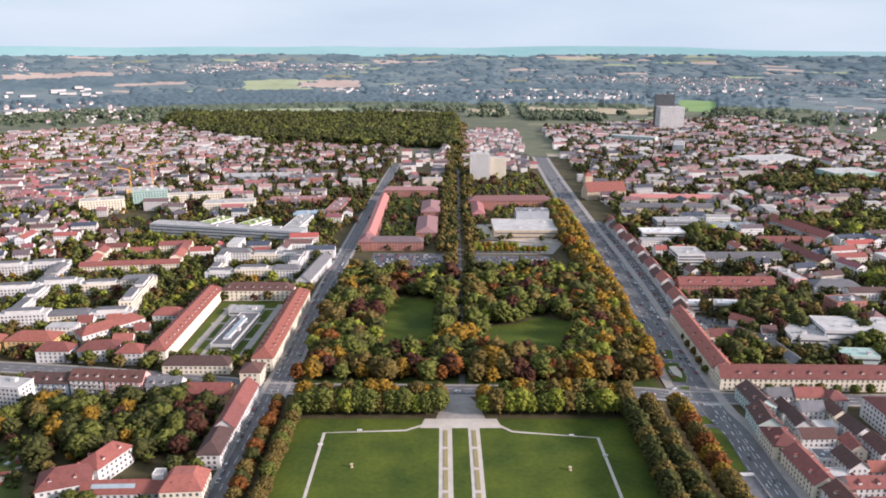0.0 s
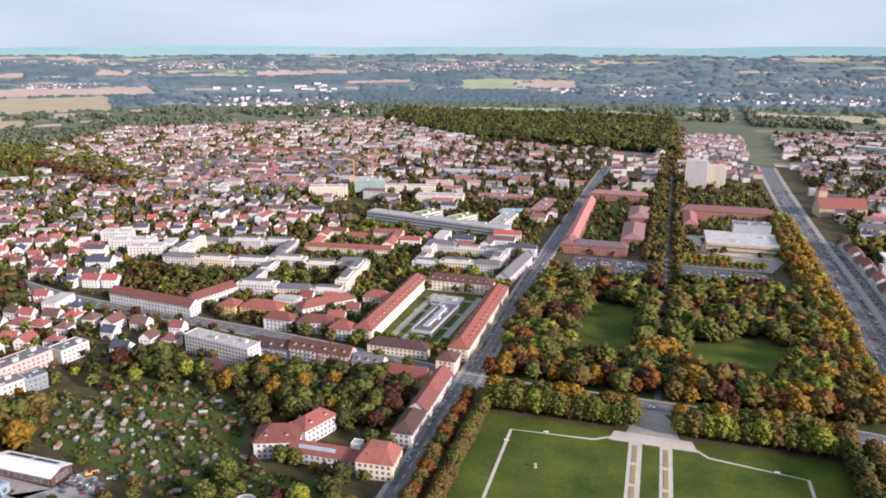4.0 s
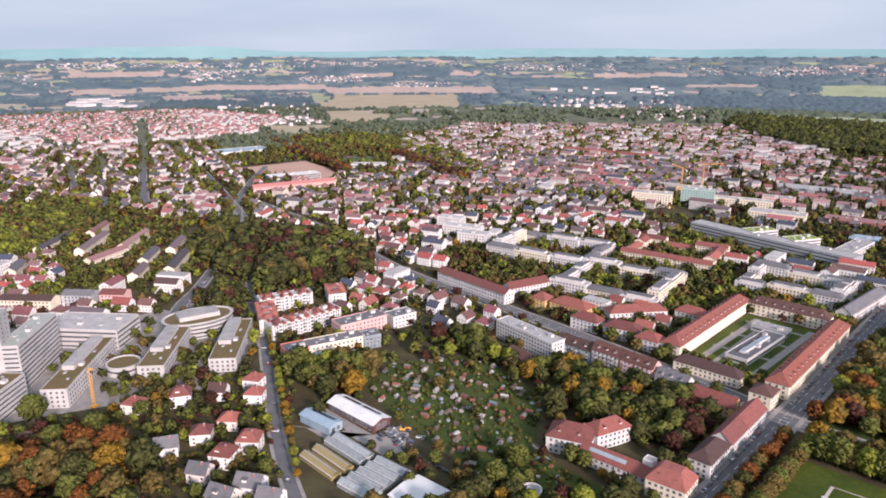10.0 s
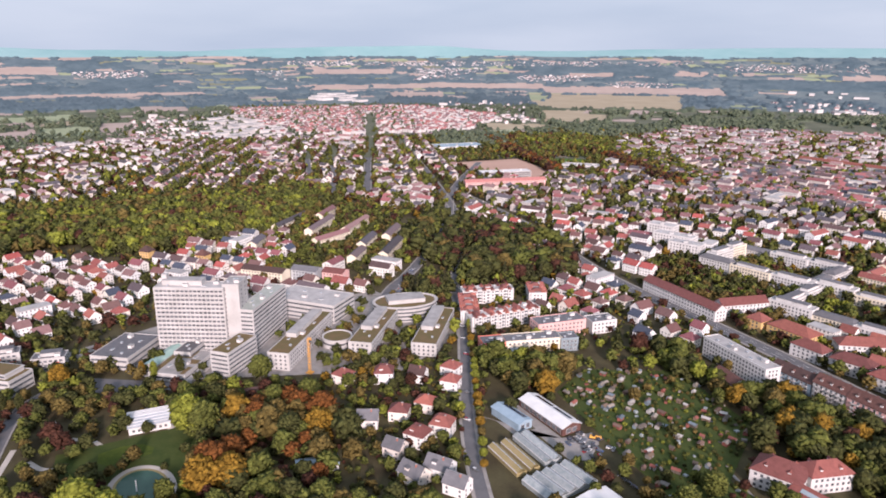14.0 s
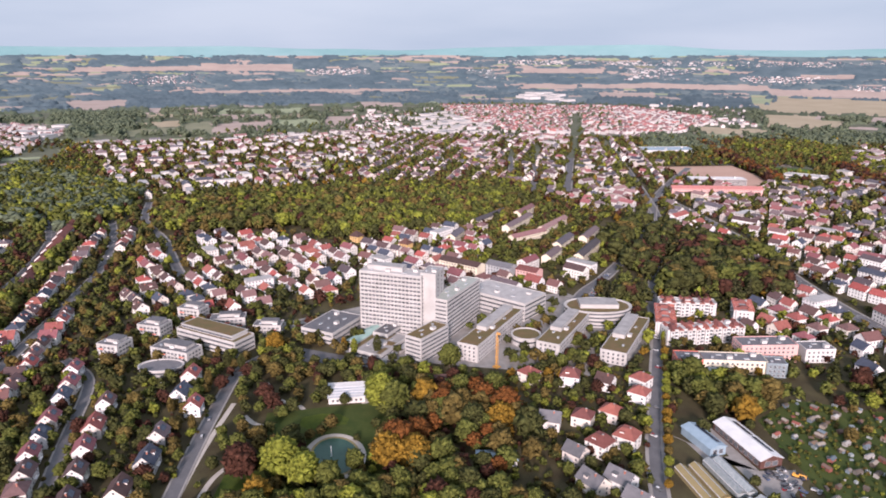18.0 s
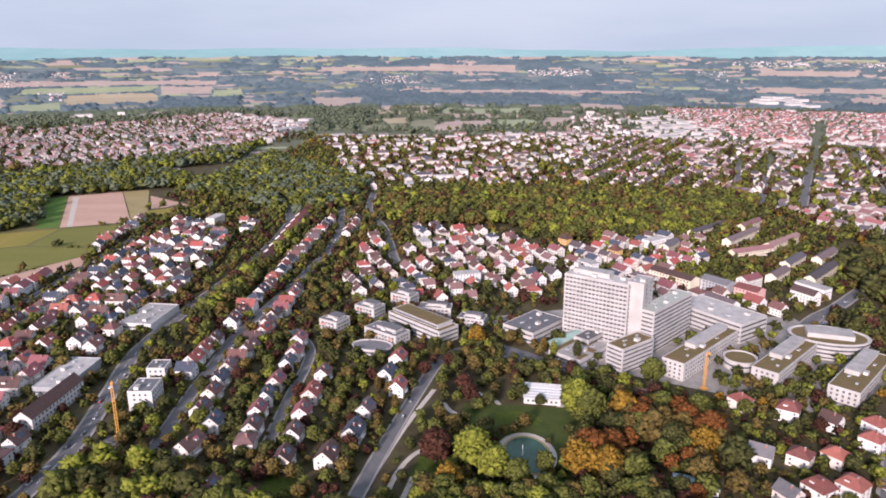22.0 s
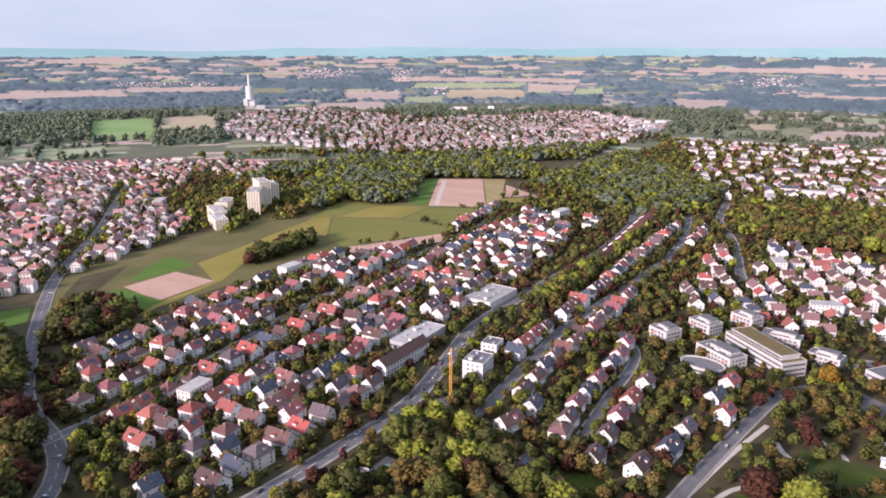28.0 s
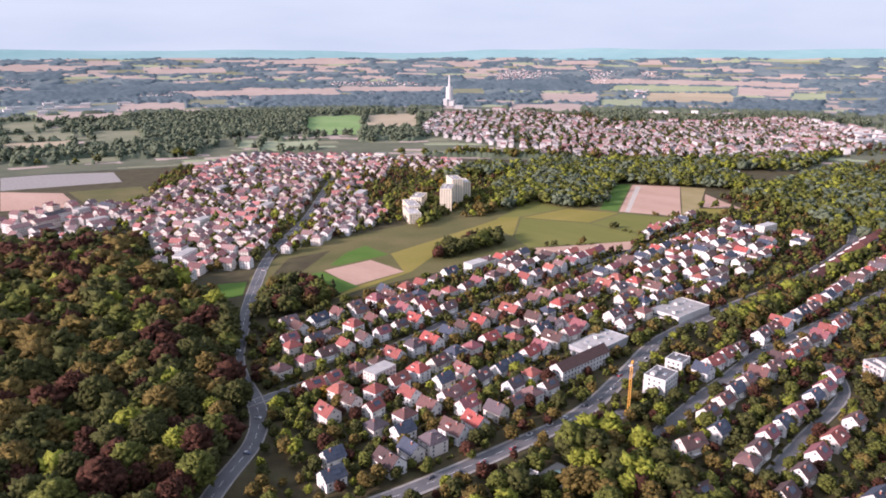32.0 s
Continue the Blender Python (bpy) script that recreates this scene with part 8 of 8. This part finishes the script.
wood("woods", [(-777, -345), (-1083, -332), (-945, -217), (-839, -136), (-705, -149), (-657, -178), (-733, -258)], 12, VALLEY, (1,), (0.8, 1.1))
wood("woods", [(-611, -564), (-817, -651), (-929, -447), (-825, -320), (-755, -487), (-625, -419), (-532, -474)], 12, VALLEY, (1,), (0.8, 1.1))
wood("woods", [(-190, -372), (-214, -402), (-240, -428), (-255, -426), (-264, -388), (-241, -364)], 9, DARK, (0, 1), (0.8, 1.1))
wood("woods", [(-379, -416), (-462, -418), (-431, -388), (-362, -388)], 9, DARK, (0, 1), (0.8, 1.1))
wood("woods", [(-600, -640), (-700, -700), (-1000, -500), (-1200, -380), (-1000, -360), (-860, -560)], 14, VALLEY, (1,), (0.8, 1.2), 0.8)
wood("garden_trees", [(-420, -480), (-600, -545), (-640, -620), (-520, -650), (-430, -520)], 10, GREEN, (0, 2), (0.6, 1.0), 0.8)
wood("garden_trees", [(-60, -172), (-150, -160), (-236, -153), (-236, -110), (-214, -60), (-222, -30), (-220, 0), (-150, 0)], 9.5, {"leaf_green": 3, "leaf_lime": 1.6, "leaf_dark": 3, "leaf_olive": 2.5, "leaf_maroon": 0.5}, (0, 1, 4), (0.65, 1.0), 0.8)
wood("garden_trees", [(-236, -110), (-236, -160), (-300, -162), (-300, -45), (-226, -48), (-214, -60)], 11.5, {"leaf_green": 3, "leaf_lime": 0.8, "leaf_dark": 3, "leaf_olive": 2.5, "leaf_maroon": 0.6}, (0, 2, 2), (0.5, 0.85), 0.8)
wood("garden_trees", [(-150, -30), (-232, -26), (-228, 60), (-190, 110), (-130, 80)], 9, GREEN, (0, 1), (0.8, 1.1), 0.95)
wood("garden_trees", [(-228, 40), (-262, 48), (-290, 60), (-300, 100), (-262, 105), (-225, 92)], 9, {"leaf_rust": 1.1, "leaf_gold": 0.5, "leaf_olive": 2.4, "leaf_green": 1.5, "leaf_dark": 2, "leaf_maroon": 0.6}, (0, 1, 4), (0.7, 1.05), 0.75)
wood("garden_trees", [(-190, 100), (-262, 105), (-310, 110), (-300, 175), (-270, 185), (-200, 130)], 10, GREEN, (0, 2, 2), (0.45, 0.8), 0.8)
wood("garden_trees", [(-262, 105), (-310, 100), (-330, 60), (-372, -8), (-340, -20), (-310, 48)], 9, GREEN, (0, 2), (0.6, 0.95), 0.9)
wood("garden_trees", [(-300, -8), (-345, -18), (-310, 16), (-300, 12)], 10, GREEN, (0, 2), (0.6, 0.95), 0.8)
wood("garden_trees", [(-170, 285), (-165, 245), (-120, 250), (-100, 250), (-100, 292), (-135, 300)], 9, {"leaf_dark": 3, "leaf_green": 2, "leaf_gold": 0.7, "leaf_maroon": 0.8}, (0, 1), (0.8, 1.1), 0.95)
wood("garden_trees", [(-252, 182), (-300, 192), (-285, 212), (-255, 225), (-240, 195)], 9, GREEN, (0, 1), (0.8, 1.1), 0.95)
wood("garden_trees", [(-160, 290), (-250, 285), (-262, 270), (-180, 262)], 9, GREEN, (0, 1), (0.7, 1.0), 0.85)
wood("garden_trees", [(-90, 100), (-100, 215), (-150, 200), (-150, 150)], 9, GREEN, (0, 1), (0.7, 1.0), 0.9)
tree_row((147, 306.5), (204, 306.5), 8, {"leaf_green": 2, "leaf_olive": 1}, (2,), (0.7, 0.9), "street trees at the crossing", "in front of the long yellow building")
tree_row((133, 330), (136, 372), 5, {"leaf_green": 1, "leaf_olive": 1}, (2,), (0.6, 0.8), "street trees at the crossing", "along the main road")
wood("garden_trees", [(-90, 60), (-300, 90), (-420, 20), (-660, -100), (-660, -360), (-140, -360)], 9.2, {"leaf_green": 2.8, "leaf_dark": 3.2, "leaf_olive": 3.0, "leaf_maroon": 1.6, "leaf_lime": 0.6}, (0, 2, 2), (0.45, 0.85), 0.9)
wood("garden_trees", [(-90, 120), (-150, 120), (-270, 190), (-420, 60), (-560, 300), (-460, 620), (-90, 700)], 11, GREEN, (0, 2, 2), (0.5, 0.85), 0.75)
wood("garden_trees", [(-470, 130), (-600, 130), (-680, 230), (-640, 300), (-470, 270)], 9.5, GREEN, (0, 2), (0.6, 0.95), 0.9)
wood("garden_trees", [(-300, 700), (-560, 1500), (-326, 1247), (-70, 1130), (-70, 640), (-240, 640)], 11, DARK, (0, 2), (0.6, 1.0), 0.8)
wood("garden_trees", [(-95, -200), (-150, -215), (-175, -260), (-142, -272), (-120, -240)], 10, GREEN, (0, 2), (0.5, 0.85), 0.7)
wood("garden_trees", [(-600, 300), (-1300, 250), (-1000, 1170), (-560, 1500), (-300, 700)], 11, GREEN, (0, 2), (0.6, 1.0), 0.85)
wood("garden_trees", [(150, 320), (420, 320), (740, 1200), (680, 1660), (200, 1450)], 10.5, DARK, (0, 2), (0.6, 1.0), 0.85)
wood("garden_trees", [(-660, -360), (-660, 300), (-1300, 300), (-1300, -300)], 11, GREEN, (0, 2), (0.6, 1.0), 0.85)
wood("garden_trees", [(-110, -560), (-230, -480), (-700, -560), (-700, -800), (-400, -960)], 11, GREEN, (0, 2), (0.6, 0.95), 0.7)
wood("garden_trees", [(-800, -600), (-1300, -1350), (-1800, -700), (-1300, -300)], 15, DARK, (0, 2), (0.6, 1.1), 0.7)
wood("garden_trees", [(-430, -20), (-640, -90), (-610, 210), (-480, 150), (-430, 60)], 13, GREEN, (0, 2), (0.5, 0.85), 0.8)
wood("garden_trees", [(-200, 330), (-400, 400), (-380, 560), (-90, 640), (-85, 330)], 9.5, GREEN, (0, 2), (0.5, 0.85), 0.8)
wood("garden_trees", [(-70, 550), (10, 550), (20, 900), (-70, 900)], 12, DARK, (0, 2), (0.6, 0.9), 0.6)
wood("garden_trees", [(22, 545), (112, 545), (120, 900), (30, 900)], 13, GREEN, (0, 2), (0.6, 0.9), 0.6)
for x, y, leaf, form, sz in ((-246, -3, "leaf_lime", 4, 1.35), (-239, 5, "leaf_lime", 4, 1.1), (-235, 14, "leaf_green", 4, 0.9), (-245, 25, "leaf_green", 1, 0.8), (-250, -18, "leaf_maroon", 4, 1.15), (-291, 43, "leaf_lime", 4, 1.35), (-286, 48, "leaf_green", 4, 1.2),
                              (-250, 43, "leaf_rust", 4, 1.25), (-244, 38, "leaf_gold", 4, 1.15), (-240, 48, "leaf_gold", 4, 1.15), (-256, 52, "leaf_rust", 4, 1.0), (-278, 69, "leaf_rust", 1, 1.2), (-272, 62, "leaf_olive", 1, 1.0), (-293, 81, "leaf_green", 4, 0.9), (-268, 95, "leaf_rust", 4, 1.2), (-259, 90, "leaf_gold", 4, 1.05), (-289, 96, "leaf_green", 4, 1.0), (-280, 88, "leaf_rust", 4, 1.0), (-276, 77, "leaf_olive", 4, 1.0), (-262, 78, "leaf_dark", 4, 1.0), (-368, -3, "leaf_gold", 4, 0.85), (-350, -27, "leaf_dark", 3, 1.2), (-346, -20, "leaf_dark", 3, 1.1), (-289, -39, "leaf_olive", 3, 1.0), (-331, -35, "leaf_olive", 3, 1.1), (-309, -50, "leaf_olive", 3, 0.9), (-349, 50, "leaf_dark", 3, 1.3), (-352, 38, "leaf_lime", 3, 1.1), (-357, 33, "leaf_gold", 3, 1.0), (-326, 84, "leaf_green", 4, 1.0)):
    tree_thing(x * UNIT, y * UNIT, form, leaf, sz, "", "standing free in the garden park")
tree_row((-205, 138), (-300, 193), 15, {"leaf_gold": 1, "leaf_lime": 2, "leaf_olive": 1}, (2,), (0.55, 0.75), "street trees", "in a row along the street")
tree_row((-305, 195), (-400, 248), 13, {"leaf_gold": 2, "leaf_lime": 1, "leaf_olive": 1}, (2, 3), (0.6, 0.8), "street trees", "in a row along the street")
wood("garden_trees", [(-470, -480), (-600, -560), (-600, -500), (-500, -470)], 10, GREEN, (0, 1), (0.6, 0.9), 0.8)
wood("garden_trees", [(-420, -480), (-480, -500), (-620, -640), (-480, -600)], 12, GREEN, (0, 1), (0.6, 0.9), 0.8)
wood("garden_trees", [(-296, 130), (-330, 110), (-345, 150), (-305, 165)], 8, GREEN, (0, 2), (0.5, 0.8), 0.7)
wood("garden_trees", [(-308, 165), (-345, 150), (-370, 170), (-330, 180)], 9, GREEN, (0, 2), (0.5, 0.8), 0.6)
wood("garden_trees", [(-400, 205), (-420, 215), (-400, 260), (-370, 240)], 9, DARK, (0, 1), (0.7, 1.0), 0.8)
tree_row((26, 548), (82, 548), 14, {"leaf_gold": 1, "leaf_lime": 1}, (2,), (0.75, 0.95), "trees of the square", "in a row on the square")
tree_row((26, 560), (60, 562), 9, {"leaf_gold": 1, "leaf_lime": 1}, (2,), (0.75, 0.95), "trees of the square", "in a row on the square")
wood("woods", [(-390, -176), (-473, -178), (-640, -166), (-720, -156), (-720, -163), (-500, -160), (-390, -160)], 8, WOODLAND, (0, 1), (0.7, 0.95))
wood("woods", [(-1076, 705), (-739, 596), (-735, 610), (-1072, 722)], 9, {"leaf_maroon": 3, "leaf_rust": 1.5, "leaf_olive": 2}, (1,), (0.8, 1.0), keep=True)
wood("woods", [(-800, 743), (-577, 645), (-572, 668), (-796, 768)], 9, {"leaf_maroon": 3, "leaf_rust": 1.5, "leaf_olive": 2}, (1,), (0.8, 1.0), keep=True)
wood("woods", [(-560, 660), (-800, 770), (-1060, 740), (-1100, 900), (-800, 850), (-560, 720)], 14, WOODLAND, (1,), (0.8, 1.0), 0.6)
shrubs("shrubs", [(-140, -185), (-240, -178), (-300, -190), (-650, -200), (-650, -350), (-160, -350)], 6.0, GREEN)
shrubs("shrubs", [(-225, -160), (-660, -160), (-660, -100), (-440, -40), (-225, -30)], 6.5, GREEN)
shrubs("shrubs", [(-430, -20), (-640, -90), (-610, 210), (-480, 150), (-430, 60)], 7.5, GREEN)
shrubs("shrubs", [(-185, 105), (-300, 95), (-320, 120), (-300, 180), (-270, 185), (-215, 140)], 5.5, GREEN)
shrubs("shrubs", [(-230, 270), (-380, 240), (-420, 340), (-240, 340)], 7, GREEN)
shrubs("shrubs", [(-150, -20), (-226, -30), (-300, 60), (-262, 105), (-185, 112), (-130, 80)], 6.0, GREEN, (0.2, 0.45), 0.8)
wood("garden_trees", [(-1300, -120), (-1260, 700), (-1900, 950), (-2000, 450), (-1640, 280), (-1480, -60)], 24, {"mid_wood": 3, "leaf_green": 1}, (0, 2), (0.7, 1.1), 0.9)
wood("garden_trees", [(-900, -1000), (-1240, -1340), (-1470, -1290), (-1372, -870), (-1768, -641), (-1214, -376)], 24, {"mid_wood": 3, "leaf_green": 1}, (0, 2), (0.7, 1.1), 0.9)
shrubs("shrubs", [(-90, 120), (-130, 215), (-150, 215), (-150, 180)], 6, GREEN)
build_heaps()

# ---- allotments: huts, beds and bushes ----
area("allotment_ground", plot, "park_grass", 0.03, "rough grass and soil between allotment beds", "ground", keep=False)
beds = Shape()
for x, y in spread(metres(plot), 5.5):
    if taken(x, y):
        continue
    a = radians(rng.choice([15, 105]) + rng.uniform(-8, 8))
    w, d = rng.uniform(1.5, 3.4), rng.uniform(0.8, 2.2)
    c, s = math.cos(a), math.sin(a)
    beds.prism([(x + c * p - s * q, y + s * p + c * q) for p, q in ((-w, -d), (w, -d), (w, d), (-w, d))], -0.1, rng.uniform(0.08, 0.2), int(rng.integers(4)))
tagged(new("garden_beds", beds.mesh("garden_beds", "grass", "vines", "leaf_lime", "meadow")), "small vegetable beds and lawns of the allotments", "beds", kind="stuff")
for line in ([(-118, 205), (-160, 222), (-200, 232), (-246, 240)], [(-150, 192), (-165, 222), (-185, 254)], [(-196, 196), (-208, 228), (-222, 264)], [(-172, 190), (-184, 226)]):
    s = Shape()
    strip(s, rounded(metres(line)), -0.8, 0.8, -0.2, 0.22)
    tagged(new("path", s.mesh("path", "pave")), "narrow pale path between allotments", "path", kind="structure")
clutter = Shape()
for x, y in spread(metres(plot), 7.5):
    if not taken(x, y) and rng.random() < 0.4:
        w, d, h = rng.uniform(0.5, 1.6), rng.uniform(0.4, 1.2), rng.uniform(0.4, 1.9)
        a = rng.uniform(0, 3)
        c, s = math.cos(a), math.sin(a)
        clutter.prism([(x + c * p - s * q, y + s * p + c * q) for p, q in ((-w, -d), (w, -d), (w, d), (-w, d))], 0, h, int(rng.integers(3)))
tagged(new("garden_clutter", clutter.mesh("garden_clutter", "shed", "shed", "old_glass")), "small frames, tubs and covers between the allotment beds", "clutter", kind="stuff")
hut_count = 0
huts = {}
for x, y in spread(metres(plot), 11.0):
    if taken(x, y) or rng.random() < 0.2 or hut_count > 74:
        continue
    hut_count += 1
    k = int(rng.integers(4))
    m = pose(x, y, 0, 0, 0, 15 + 90 * int(rng.integers(2)) + rng.uniform(-12, 12))
    if k not in huts:
        lx, ly, h = ((3.2, 2.6, 2.1), (4.2, 3.0, 2.2), (2.6, 2.2, 2.0), (5.0, 2.6, 2.3))[k]
        t = new("garden_hut", Shape().walls_gable(lx, ly, h, 0.7).mesh("garden_hut", "shed"))
        child("roof", Shape().gable(lx, ly, h, 0.7, 0.3, 0.1).mesh("roof", "shed"), t)
        child("door", Shape().box(-0.4, 0.4, -0.03, 0.04, 0, 1.9).mesh("door", "bark"), t, pose(0, -ly / 2, 0))
        huts[k] = tagged(t, "small wooden garden hut on an allotment", "hut", "huts on the allotments")
        t.matrix_basis = m
    else:
        copy_thing(huts[k], m)
HEAP.clear()
for x, y in spread(metres(plot), 4.2):
    if not taken(x, y) and rng.random() < 0.6:
        heap_tree("allotment_bushes", x, y, 2, pick_from({"leaf_green": 3, "leaf_olive": 2, "leaf_lime": 1, "leaf_dark": 1}), rng.uniform(0.10, 0.30), 2, -0.3)
HEAP_LABEL["allotment_bushes"] = "bushes and small fruit trees on the allotments"
build_heaps()

# ---- cars ----
for y in np.arange(190, 306, 2.3):
    if rng.random() < 0.85:
        put_car(-79.0, y, rng.uniform(-4, 4) + 28)
for y in np.arange(170, 300, 5.5):
    if rng.random() < 0.7:
        put_car(-85.6, y, 90 + rng.uniform(-2, 2))
for x, y, a in ((-60, 313, 0), (-30, 310, 180), (100, 306, 2), (112, 312, 15), (128, 320, 88), (119, 350, 92), (128, 360, 90), (121, 400, 90), (131, 420, 90), (124, 252, 90), (127, 236, 90), (120, 280, 100), (134, 470, 88), (126, 445, 88), (7, 309, 0)):
    put_car(x, y, a)
for x in np.arange(-160, -330, -13):
    put_car(x + rng.uniform(-3, 3), np.interp(-x, [149, 200, 245, 296, 351], [-178, -172, -169, -178, -189]) + rng.choice([-1.6, 1.6]), 178)
for x in np.arange(-300, -420, -8):
    if rng.random() < 0.6:
        put_car(x, np.interp(-x, [300, 355, 425], [-135, -140, -135]) + 2.2, 178)
for x, y, a in ((-118, -243, 130), (-136, -266, 120), (-150, -305, 108), (-165, -340, 115), (-205, -402, 122), (-250, -462, 125), (-285, -35, 172), (-300, -33, 172), (-240, 152, 30), (-262, 166, 32), (-300, 189, 30), (-320, 199, 32), (-335, 208, 30), (-205, 134, 25)):
    put_car(x, y, a)
